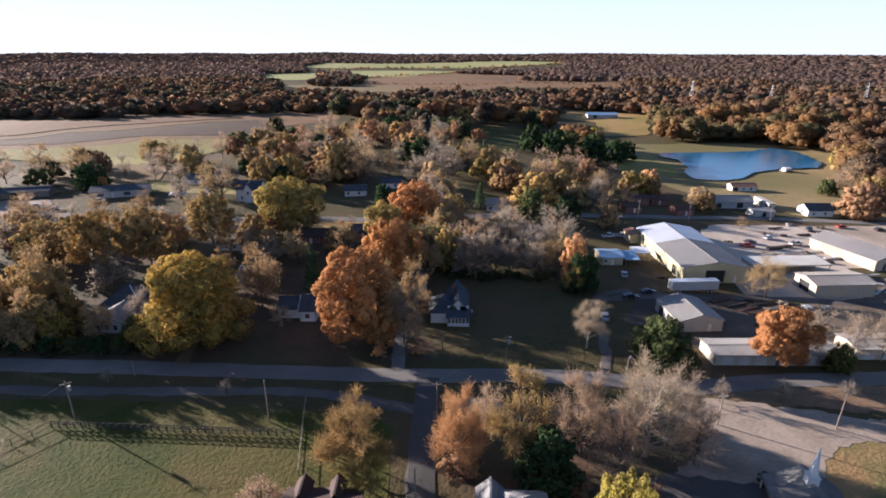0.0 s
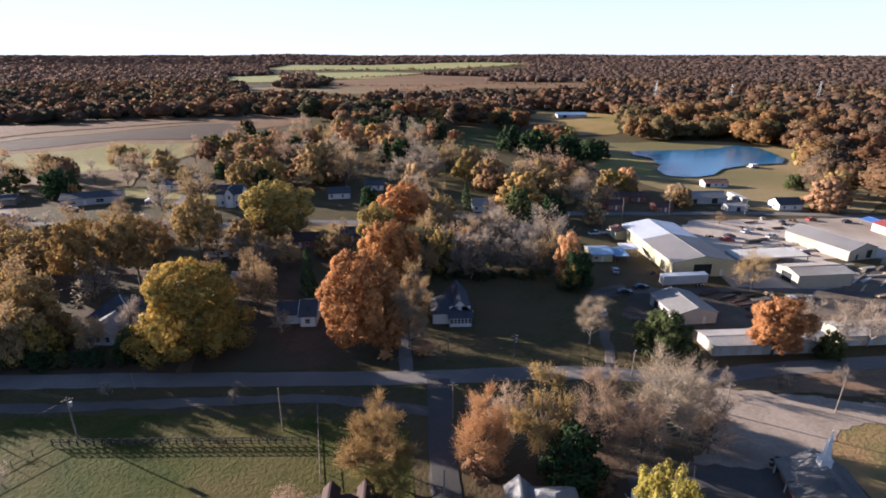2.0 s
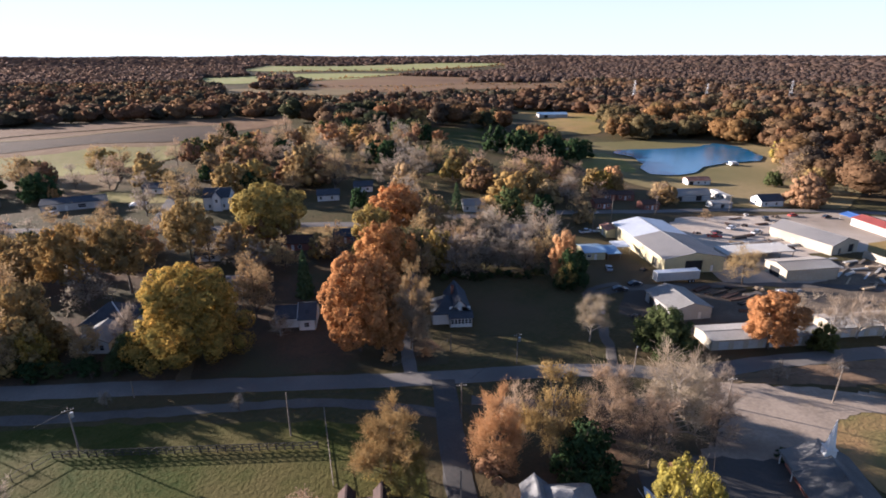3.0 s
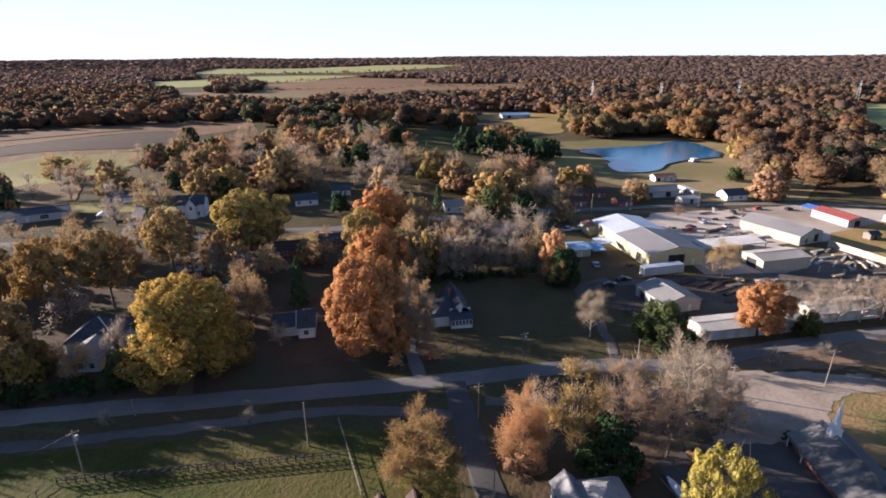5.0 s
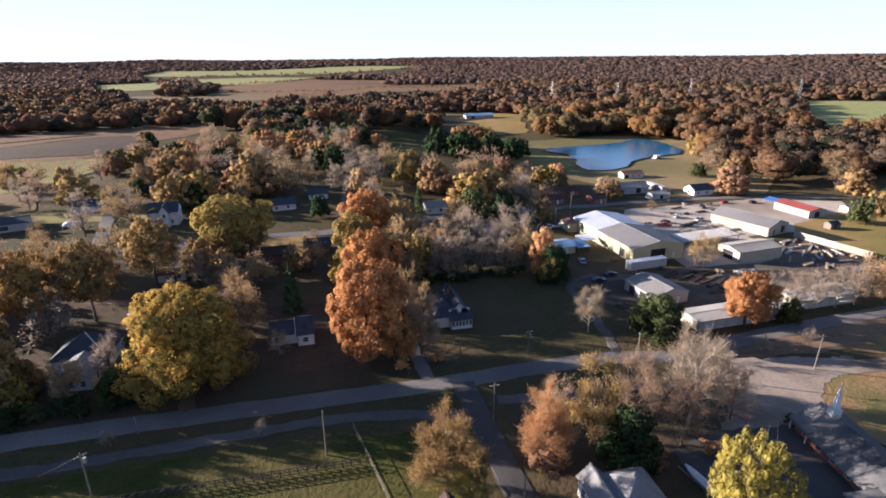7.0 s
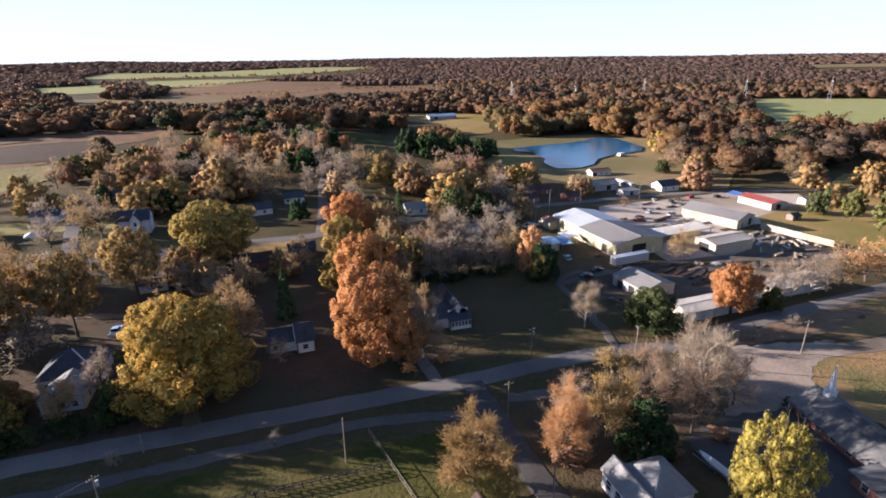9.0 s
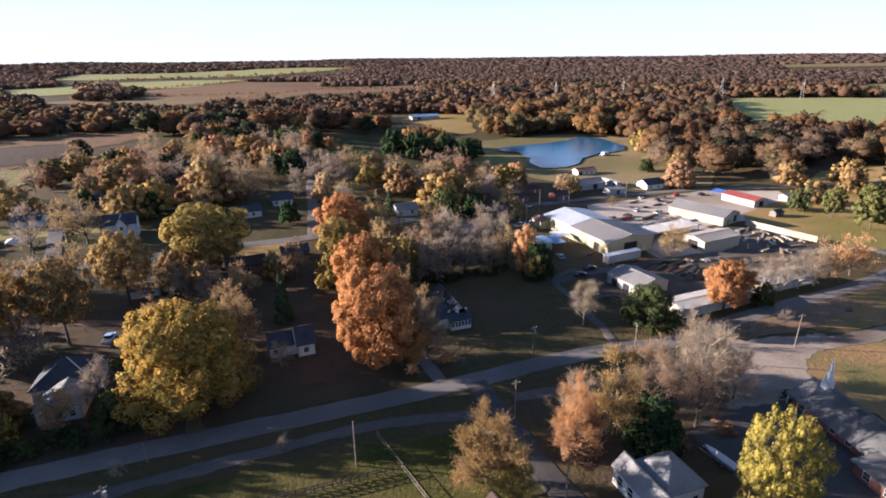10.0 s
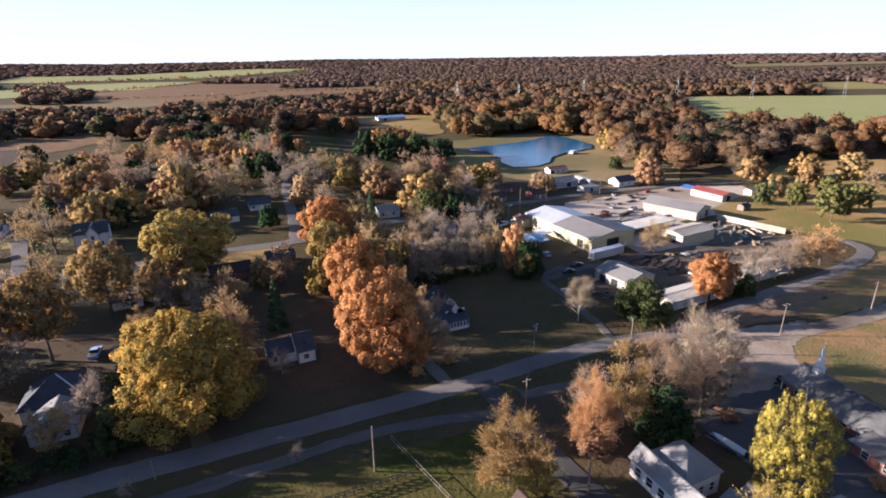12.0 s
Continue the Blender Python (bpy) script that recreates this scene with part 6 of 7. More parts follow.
for n, (hx, hy, tn, wd) in enumerate(((92, 258, 5, 10), (104, 262, -3, 9), (84, 240, 4, 8), (108, 240, 3, 8))):
    b = thing("brick_cottage", hx, hy, tn, "low red-brick cottage with a brown roof among bare trees", "house", "cottages by the back street")
    walls(b, 0, 0, wd, 7, 2.7, M["brick"], 4.0, "x", (("s", 1.2, 1.1, .9, 2, "window"), ("s", 4, 1, 0, 2.1, "door"), ("s", 6, 1.1, .9, 2, "window")), base=-1)
    gable_roof(b, 0, 0, wd, 7, 2.7, 4.0, "x", M["brown_shingle"], 0.4)
b = thing("blue_roof_barn", 168, 640, 0, "distant farm shed with a pale blue roof", "barn")
walls(b, 0, 0, 34, 14, 4.0, M["white_metal"], None, "x", (("s", 6, 4, 0, 3.4, "open"),), base=-1)
gable_roof(b, 0, 0, 34, 14, 4.0, 6.0, "x", M["blue_roof"], 0.4)
b = thing("farmhouse", 105, 655, 0, "distant white farmhouse with a red roof", "house")
walls(b, 0, 0, 14, 9, 3.0, M["white"], 5.2, "x", (("s", 2, 1.4, .9, 2.2, "window"), ("s", 9, 1.4, .9, 2.2, "window")), base=-1)
gable_roof(b, 0, 0, 14, 9, 3.0, 5.2, "x", M["rust_roof"], 0.4)

# ---- houses ----
# white house with a glazed front porch
b = thing("white_house", -3.2, 127, 0, "white clapboard house with a charcoal roof and glazed porch", "house")
walls(b, 0, 1.8, 6.0, 11, 3.0, M["white"], None, "x", (("s", 0.9, 1.0, 0.1, 2.15, "door"), ("w", 3, 1.0, .9, 2.2, "window"), ("w", 6, 1.0, .9, 2.2, "window")), base=-1)
hip_roof(b, 0, 1.8, 7.5, 11, 3.0, 6.0, M["shingle"], 0.4)
walls(b, 4.6, 2.6, 10.2, 15.5, 3.4, M["white"], 6.6, "y", (("e", 3, 1.0, 1.0, 2.3, "window"), ("e", 8, 1.0, 1.0, 2.3, "window"), ("s", 2.3, .9, 3.5, 4.6, "window")), base=-1)
gable_roof(b, 4.6, 2.6, 10.2, 15.5, 3.4, 6.6, "y", M["shingle"], 0.4)
walls(b, 4.4, 0, 10.4, 2.6, 2.5, M["white"], None, "x", tuple(("s", 0.35 + 0.93 * n, 0.7, 0.9, 2.15, "window") for n in range(6)), base=-1)
shed_roof(b, [(4.1, -.3, 2.6), (10.7, -.3, 2.6), (10.7, 2.65, 3.5), (4.1, 2.65, 3.5)], M["shingle"], name="porch_roof")
chimney(b, 6.2, 10, 4.5, 7.6, M["brick"])
part("air_conditioner", Geo().box(10.8, 8, -.6, 11.7, 8.9, .4), M["white_metal"], b)
# small house behind
b = thing("small_house", -9.8, 147, 0, "small grey house with a dark roof under trees", "house")
walls(b, 0, 0, 5, 8, 2.8, M["grey_siding"], 4.4, "y", (("s", 1.8, 1.2, .9, 2.1, "window"),), base=-1)
gable_roof(b, 0, 0, 5, 8, 2.8, 4.4, "y", M["shingle"], 0.35)
# dark-roofed bungalow
b = thing("bungalow", -44, 130.5, 0, "white bungalow with a charcoal roof and front gable", "house")
walls(b, 0, 0, 10, 7.5, 2.8, M["white"], 4.6, "x", (("s", 0.8, 1.0, .9, 2.1, "window"), ("s", 3, 1.0, 0.1, 2.1, "door"), ("e", 3, 1, .9, 2.1, "window")), base=-1)
gable_roof(b, 0, 0, 10, 7.5, 2.8, 4.6, "x", M["shingle"], 0.4)
walls(b, 6.2, -1.8, 10.4, 7.0, 3.1, M["white"], 5.7, "x", (("s", 1.4, 1.2, .9, 2.1, "window"), ("e", 3, 1.0, .9, 2.1, "window")), base=-1)
gable_roof(b, 6.2, -1.8, 10.4, 7.0, 3.1, 5.7, "x", M["shingle"], 0.35)
part("skylight", Geo().slab([(7.9, -.4, 4.18), (8.7, -.4, 4.18), (8.7, .5, 4.72), (7.9, .5, 4.72)], .1), M["glass"], b)
part("rake_board", Geo().slab([(5.78, -2.2, 3.0), (5.9, -2.2, 3.0), (5.9, 2.6, 5.95), (5.78, 2.6, 5.95)], .25), M["white"], b)
# grey hip-roofed house
b = thing("hip_roofed_house", -92, 122.5, -4, "white house with a steep blue-grey hip roof", "house")
walls(b, 0, 8, 11.5, 18.5, 3.4, M["white"], None, "x", (("w", 3, 1.1, .9, 2.3, "window"), ("e", 3, 1.1, .9, 2.3, "window"), ("s", 1.2, 1.0, .9, 2.3, "window")), base=-1.2)
hip_roof(b, 0, 8, 11.5, 18.5, 3.4, 7.4, M["shingle"], 0.5)
walls(b, 3, 0, 11, 8.1, 3.1, M["white"], 5.0, "y", (("s", 1.2, 1.0, .9, 2.2, "window"), ("s", 3.5, 1.0, .9, 2.2, "window"), ("s", 5.8, 1.0, .9, 2.2, "window"), ("e", 3, 1.0, .9, 2.2, "window")), base=-1.2)
gable_roof(b, 3, 0, 11, 8.1, 3.1, 5.0, "y", M["grey_shingle"], 0.4)
part("ridge_strip", Geo().rod((11.9, 7.6, 3.6), (6.0, 13.0, 7.62), .14), M["white"], b)
# two-storey white house
b = thing("tall_house", -94, 240, 0, "two-storey white farmhouse with dark gables", "house")
walls(b, 0, 0, 11, 9, 5.8, M["white"], 8.8, "x", (("s", 2, 1.0, 1, 2.4, "window"), ("s", 5, 1.0, 1, 2.4, "window"), ("s", 8, 1.0, 1, 2.4, "window"), ("e", 3.5, 1, 1, 2.4, "window"), ("e", 6, 1, 3.8, 5.2, "window")), base=-1)
gable_roof(b, 0, 0, 11, 9, 5.8, 8.8, "x", M["shingle"], 0.4)
walls(b, 4.2, -2.2, 8.2, 4, 5.8, M["white"], 8.6, "y", (("s", 1.5, 1, 3.8, 5.2, "window"),), base=-1)
gable_roof(b, 4.2, -2.2, 8.2, 4, 5.8, 8.6, "y", M["shingle"], 0.35)
for n, (hx, hy, tn, wd, dp, roof, lab) in enumerate(((-133, 273, -4, 11, 8, "shingle", "white cottage with a dark roof beside a street"), (-112, 300, 3, 12, 8, "shingle", "white cottage with a dark roof beside a street"),
                                                     (-92, 300, 0, 12, 8, "grey_shingle", "pale cottage with a grey roof among trees"), (19.5, 230, 0, 9.5, 8, "pale_roof", "white house with a pale metal roof among trees"),
                                                     (-46, 248, 6, 10, 8, "shingle", "white cottage with a dark roof beside a street"), (-30, 262, 0, 9, 7, "shingle", "white cottage with a dark roof beside a street"),
                                                     (-52, 186, 0, 12, 7, "brown_shingle", "low brick house with a dark roof under trees"), (-62, 152, 0, 8, 6, "grey_shingle", "low grey house hidden by trees"),
                                                     (-82, 190, 0, 9, 6, "pale_roof", "low pale house hidden by trees"), (-34, 192, 0, 9, 6, "shingle", "low brick house with a dark roof under trees"),
                                                     (-8, 240, 0, 8, 7, "grey_shingle", "pale cottage with a grey roof among trees"), (8, 186, 0, 10, 7, "grey_shingle", "low grey house hidden by trees"),
                                                     (30, 196, 0, 10, 7, "grey_shingle", "low grey house hidden by trees"))):
    b = thing("cottage", hx, hy, tn, lab, "house", "cottages in town")
    skin = M["brick"] if "brick" in lab else M["grey_siding"] if "grey house" in lab else M["white"]
    walls(b, 0, 0, wd, dp, 2.8, skin, 4.7, "x", (("s", 1.0, 1.1, .9, 2.1, "window"), ("s", 3.6, 1.0, 0.1, 2.1, "door"), ("s", 6, 1.1, .9, 2.1, "window"), ("e", 2.5, 1.1, .9, 2.1, "window"), ("w", 2.5, 1.1, .9, 2.1, "window")), base=-1.2)
    gable_roof(b, 0, 0, wd, dp, 2.8, 4.7, "x", M[roof], 0.4)
b = thing("roadside_store", -163, 243, 18, "long low store with a grey roof beside a gravel lot", "store")
walls(b, 0, 0, 24, 12, 3.2, M["grey_siding"], 4.6, "x", (("s", 3, 3, .9, 2.5, "window"), ("s", 9, 1.2, 0, 2.2, "door"), ("s", 14, 3, .9, 2.5, "window")), base=-1)
gable_roof(b, 0, 0, 24, 12, 3.2, 4.6, "x", M["shingle"], 0.4)
b = thing("store_shed", -205, 244, 14, "low dark shed with a pale ridge", "shed")
walls(b, 0, 0, 20, 9, 2.8, M["wood"], 4.2, "x", (("s", 4, 3, 0, 2.4, "open"),), base=-1)
gable_roof(b, 0, 0, 20, 9, 2.8, 4.2, "x", M["shingle"], 0.4)
b = thing("white_awning", -126, 242, 10, "small white party tent beside the lawn", "tent")
hip_roof(b, 0, 0, 7, 5, 2.3, 3.6, M["white"], 0.1)
for px in (.1, 6.9):
    for py in (.1, 4.9):
        part("pole", Geo().rod((px, py, -.5), (px, py, 2.4), .05), M["steel"], b)

# brown-roofed brick house at the corner
b = thing("garage", -79, 178.5, 3, "low white garage under tall trees", "garage")
walls(b, 0, 0, 8, 5, 2.5, M["white"], 3.4, "x", (("s", 1.2, 2.4, 0, 2.1, "door"), ("s", 5.4, 1.1, .9, 1.9, "window")), base=-.6)
gable_roof(b, 0, 0, 8, 5, 2.5, 3.4, "x", M["shingle"], 0.3)
b = thing("garage", -81, 276.5, 8, "long white outbuilding beside a lawn", "garage")
walls(b, 0, 0, 9, 4.5, 2.5, M["white"], 3.3, "x", (("s", 1.5, 1.1, .9, 1.9, "window"), ("s", 5.5, 1.1, .9, 1.9, "window")), base=-.6)
gable_roof(b, 0, 0, 9, 4.5, 2.5, 3.3, "x", M["grey_roof"], 0.3)
b = thing("corner_house", -24, 56.5, 0, "brick house with a dark brown roof and small gables", "house")
walls(b, 0, 0, 11.5, 11, 2.9, M["brick"], 5.0, "x", (("s", 2, 1.1, .9, 2.1, "window"), ("e", 4, 1.1, .9, 2.1, "window"), ("n", 2, 1.1, .9, 2.1, "window"), ("n", 7, 1.0, 0.1, 2.1, "door")), base=-1)
gable_roof(b, 0, 0, 11.5, 11, 2.9, 5.0, "x", M["brown_shingle"], 0.45)
for gxp in (2.2, 7.6):
    gable_roof(b, gxp - 1.2, 8.0, gxp + 1.2, 12.2, 3.3, 4.7, "y", M["brown_shingle"], 0.2, name="dormer_roof")
    g = Geo().add([(gxp - 1.2, 12.1, 3.3), (gxp + 1.2, 12.1, 3.3), (gxp, 12.1, 4.7), (gxp - 1.2, 12.0, 3.3), (gxp + 1.2, 12.0, 3.3), (gxp, 12.0, 4.7)], [(1, 0, 2), (3, 4, 5), (0, 1, 4, 3), (1, 2, 5, 4), (2, 0, 3, 5)])
    part("dormer_gable", g, M["white"], b)
chimney(b, 10.0, 5.5, 4, 6.0, M["brick"])
# white house with pale grey shingles
b = thing("pale_roofed_house", 4.2, 46, -3, "white house with pale grey shingle roofs", "house")
walls(b, 0.3, 2, 4.2, 21.3, 3.7, M["white"], 5.5, "y", tuple(("w", 1.2 + 2.6 * n, 1.3, .9, 2.6, "window") for n in range(7)) + (("n", 1.4, 1.0, .9, 2.3, "window"),), base=-1)
gable_roof(b, 0.3, 2, 4.2, 21.3, 3.7, 5.5, "y", M["grey_shingle"], 0.35)
walls(b, 4.25, 12.2, 10.7, 20.3, 4.1, M["white"], None, "x", (("e", 2, 1.1, .9, 2.3, "window"), ("e", 5, 1.1, .9, 2.3, "window"), ("s", 2.0, 1.0, .9, 2.5, "window"), ("s", 4.4, 1.0, .9, 2.5, "window")), base=-1)
hip_roof(b, 3.2, 12.2, 10.7, 20.3, 4.1, 6.7, M["grey_shingle"], 0.35)
walls(b, 7.5, 2.5, 11.0, 9, 2.6, M["white"], 3.6, "y", (("w", 2, 1.1, .9, 2.1, "window"),), base=-1)
gable_roof(b, 7.5, 2.5, 11.0, 9, 2.6, 3.6, "y", M["grey_shingle"], 0.3)
b = thing("garden_shed", 16.4, 49, -3, "small shed with a pale roof behind the house", "shed")
walls(b, 0, 0, 3.2, 5.5, 2.3, M["white"], 3.2, "y", (("w", 2, 1, 0, 2, "door"),), base=-.8)
gable_roof(b, 0, 0, 3.2, 5.5, 2.3, 3.2, "y", M["pale_roof"], 0.25)
b = thing("carport", 24.5, 41.5, -8, "flat pale carport roof on thin posts", "carport")
shed_roof(b, [(0, 0, 2.3), (4.5, 0, 2.3), (4.5, 6, 2.6), (0, 6, 2.6)], M["pale_roof"], 0.5)
for px in (.2, 4.3):
    for py in (.2, 5.8):
        part("post", Geo().rod((px, py, -.8), (px, py, 2.35), .06), M["steel"], b)

# church with its spire
b = thing("church", 45.8, 36.5, -13.4, "long red-brick church with tree shade painted on its grey roof and a white spire", "church")
walls(b, 0, 0, 9.5, 35.5, 2.7, M["brick"], 5.4, "y", tuple(("w", 2.2 + 3.6 * n, 1.3, .8, 2.2, "window") for n in range(9)), base=-1)
gable_roof(b, 0, 0, 9.5, 35.5, 2.7, 5.4, "y", M["church_shingle"], 1.0)
walls(b, -4.5, 5, 0.2, 16.3, 2.65, M["brick"], None, "x", (("w", 2, 1.3, .9, 2.3, "window"), ("w", 6, 1.3, .9, 2.3, "window"), ("n", 1.6, 1.3, 0.1, 2.2, "door")), base=-1)
shed_roof(b, [(-5.0, 16.8, 2.75), (-5.0, 4.5, 2.75), (.6, 4.5, 3.3), (.6, 16.8, 3.3)], M["church_shingle"])
g = Geo().box(3.95, 32.2, 4.6, 5.55, 33.8, 6.5).box(3.85, 32.1, 6.5, 5.65, 33.9, 6.65)
part("steeple_base", g, M["white"], b)
g = Geo().rod((4.75, 33, 6.65), (4.75, 33, 7.3), .78, .7, 8).rod((4.75, 33, 7.3), (4.75, 33, 12.1), .7, .03, 8)
part("spire", g, M["white"], b)
shed_roof(b, [(-1.0, 36.4, 2.7), (-1.0, 31.0, 2.7), (1.0, 31.0, 3.3), (1.0, 36.4, 3.3)], M["church_shingle"], name="porch_roof")
for py in (31.4, 35.8):
    part("porch_post", Geo().rod((-.8, py, -.6), (-.8, py, 2.7), .12), M["white"], b)


# ---- vehicles ----
def wheels(parent, spots, r=0.34, w=0.24):
    for x, y in spots:
        tyre = part("wheel", Geo().rod((x, y - w / 2, r), (x, y + w / 2, r), r, r, 14), M["rubber"], parent)
        part("rim", Geo().rod((x, y - w / 2 - .01, r), (x, y + w / 2 + .01, r), r * .58, r * .58, 10), M["steel"], tyre)


def car(x, y, turn, paint, label, pickup=False, name="car", group="parked vehicles"):
    c = thing(name, x, y, turn, label, "vehicle", group, 0.1)
    hw = 0.92 if not pickup else 0.98
    if pickup:
        low = [(-2.75, .38), (2.65, .38), (2.75, .62), (2.7, .98), (1.35, 1.08), (-2.72, 1.08), (-2.78, .7)]
        cab = [(1.25, 1.08), (.75, 1.72), (-.75, 1.76), (-.95, 1.08)]
    else:
        low = [(-2.25, .32), (2.2, .32), (2.3, .55), (2.2, .82), (1.1, .95), (-1.9, .98), (-2.28, .9)]
        cab = [(1.15, .95), (.45, 1.42), (-1.1, 1.44), (-1.8, .97)]
    part("body", Geo().prism(low, -hw, hw), paint, c)
    part("cabin", Geo().prism(cab, -hw + .1, hw - .1), M["glass"], c)
    x1, z1 = cab[1]
    x2, z2 = cab[2]
    part("roof", Geo().add([(x1 + .05, -hw + .12, z1), (x1 + .05, hw - .12, z1), (x2 - .05, hw - .12, z2), (x2 - .05, -hw + .12, z2), (x1, -hw + .2, z1 + .06), (x1, hw - .2, z1 + .06), (x2, hw - .2, z2 + .06), (x2, -hw + .2, z2 + .06)],
                           [(0, 1, 2, 3), (7, 6, 5, 4), (0, 4, 5, 1), (1, 5, 6, 2), (2, 6, 7, 3), (3, 7, 4, 0)]), paint, c)
    if pickup:
        part("bed", Geo().box(-2.6, -hw + .12, 1.082, -1.05, hw - .12, 1.10), M["dark"], c, "dark open load bed")
    for s in (-1, 1):
        part("headlight", Geo().box(2.2 if not pickup else 2.66, s * (hw - .3) - .16, .62, 2.29 if not pickup else 2.74, s * (hw - .3) + .16, .8), M["steel"], c)
        part("tail_light", Geo().box(-2.3 if not pickup else -2.79, s * (hw - .2) - .1, .7, -2.24 if not pickup else -2.7, s * (hw - .2) + .1, .88), M["red_paint"], c)
    a = 1.65 if pickup else 1.4
    wheels(c, [(a, -hw + .1), (a, hw - .1), (-a, -hw + .1), (-a, hw - .1)], .38 if pickup else .33)
    return c


car(66.0, 203.5, 12, M["white_paint"], "white pickup truck parked beside a shed", True, "pickup_truck")
car(72.0, 204.5, 8, M["white_paint"], "white pickup truck parked beside a shed", True, "pickup_truck")
car(59.5, 163.5, 75, M["silver_paint"], "silver car parked on grass by a workshop")
car(62.5, 150.0, 5, M["black_paint"], "black car parked by a gravel track")
car(56, 146.5, -4, M["black_paint"], "black car parked by a gravel track")
car(-81, 154.5, 82, M["pale_blue_paint"], "pale blue pickup truck parked under trees", True, "pickup_truck")
car(-76.5, 154.0, 70, M["black_paint"], "dark car parked under trees")
car(93, 127, 15, M["white_paint"], "white van standing in the scrap yard", True, "pickup_truck")
car(117, 196, -20, M["red_paint"], "red truck parked on gravel", True, "pickup_truck")
car(121, 201, 5, M["black_paint"], "dark car parked on gravel")
car(190, 224, 10, M["black_paint"], "dark car on the pale gravel lot")
car(176, 228, 10, M["red_paint"], "red car on the pale gravel lot")
car(132, 208, 30, M["white_paint"], "white car parked on gravel")
car(-186, 232, 20, M["silver_paint"], "silver car parked outside a store")
car(-178, 229, 20, M["black_paint"], "dark car parked outside a store")
car(-156, 238, 15, M["white_paint"], "white van parked outside a store", True, "pickup_truck")
car(-166, 224, 15, M["black_paint"], "dark car parked outside a store")
car(152, 248, 10, M["black_paint"], "dark car beside a low shed")
car(44.5, 133, 80, M["silver_paint"], "grey car beside a gravel drive")

# box trailer before the cream building
b = thing("box_trailer", 69.3, 149.6, 3, "long white box trailer with a pale roof", "trailer", lift=0.1)
part("box", Geo().box(0, 0, 1.15, 14.6, 2.6, 3.95), M["white_metal"], b)
part("roof_sheet", Geo().box(-.03, -.03, 3.95, 14.63, 2.63, 4.0), M["bright_roof"], b)
part("underframe", Geo().box(.5, .5, .9, 14.0, 2.1, 1.15), M["dark"], b)
for ly in (.5, 1.95):
    part("landing_leg", Geo().box(3, ly, -.1, 3.15, ly + .15, .9), M["steel"], b)
wheels(b, [(11.5, .25), (12.7, .25), (11.5, 2.35), (12.7, 2.35)], .5, .4)
# boat on its trailer, under a white cover
b = thing("boat", 26.4, 63.8, 94, "small white boat on a trailer beside the house", "boat", lift=0.12)
rings, faces = [], []
for k, (bx, half, keel, top) in enumerate(((-3.1, .78, .5, 1.2), (-1.0, .85, .42, 1.2), (1.2, .78, .42, 1.26), (2.5, .48, .6, 1.36), (3.4, .05, 1.0, 1.46))):
    rings += [(bx, -half, top), (bx, -half * .7, keel + .2), (bx, 0, keel), (bx, half * .7, keel + .2), (bx, half, top)]
    if k:
        faces += [(5 * k - 5 + q, 5 * k + q, 5 * k + (q + 1) % 5, 5 * k - 5 + (q + 1) % 5) for q in range(5)]
part("hull", Geo().add(rings, faces + [(0, 1, 2, 3, 4), (24, 23, 22, 21, 20)]), M["white_paint"], b)
part("cover", Geo().add([(-2.9, -.7, 1.22), (-2.9, .7, 1.22), (1.6, .66, 1.3), (1.6, -.66, 1.3), (-2.6, 0, 1.75), (1.0, 0, 1.8)], [(0, 3, 5, 4), (2, 1, 4, 5), (1, 0, 4), (3, 2, 5), (0, 1, 2, 3)]), M["white"], b, "taut pale canvas cover")
part("outboard", Geo().box(-3.5, -.18, .45, -3.12, .18, 1.5), M["black_paint"], b)
part("trailer_frame", Geo().box(-3, -.6, .3, 4.2, -.5, .4).box(-3, .5, .3, 4.2, .6, .4).box(-2.2, -.7, .26, -2.0, .7, .34).box(.4, -.7, .26, .6, .7, .34), M["steel"], b)
wheels(b, [(-1, -.9), (-1, .9)], .3, .2)


# ---- poles, wires, lamps, masts ----
def utility_pole(x, y, tall, turn=0.0, arm=True, transformer=False, lean=0.0, lamp=False, label="weathered wooden utility pole with a crossarm"):
    p = thing("utility_pole", x, y, turn, label, "utility pole", "utility poles")
    part("pole", Geo().rod((0, 0, -1), (lean, 0, tall), .17, .11, 8), M["wood"], p)
    if arm:
        part("crossarm", Geo().box(lean - .95, -.05, tall - .68, lean + .95, .05, tall - .57), M["wood"], p)
        for s in (-.85, -.4, .4, .85):
            part("insulator", Geo().rod((lean + s, 0, tall - .55), (lean + s, 0, tall - .38), .05, .04), M["white"], p)
    if transformer:
        part("transformer", Geo().rod((lean + .4, 0, tall - 2.2), (lean + .4, 0, tall - 1.2), .27, .27, 10), M["steel"], p)
    if lamp:
        part("lamp_arm", Geo().rod((lean, 0, tall - 1.0), (lean + 1.5, 0, tall - .6), .04), M["steel"], p)
        part("lamp_head", Geo().box(lean + 1.3, -.12, tall - .7, lean + 1.9, .12, tall - .55), M["steel"], p)
    return Vector((x + lean, y, height(x, y) + tall - .45))


def wire(a, b, sag):
    g = Geo()
    side = (b - a).cross(Vector((0, 0, 1))).normalized() * .018
    up = Vector((0, 0, .018))
    rings, faces = [], []
    for n in range(13):
        s = n / 12
        p = a.lerp(b, s) - Vector((0, 0, 4 * sag * s * (1 - s)))
        rings += [p + side, p + up, p - side, p - up]
        if n:
            k = 4 * n
            faces += [(k - 4 + q, k - 4 + (q + 1) % 4, k + (q + 1) % 4, k + q) for q in range(4)]
    g.add(rings, faces + [(3, 2, 1, 0), (48, 49, 50, 51)])
    tagged(new("wire", g.mesh("wire", M["dark"])), "thin black overhead wire between poles", "wire", "overhead wires")


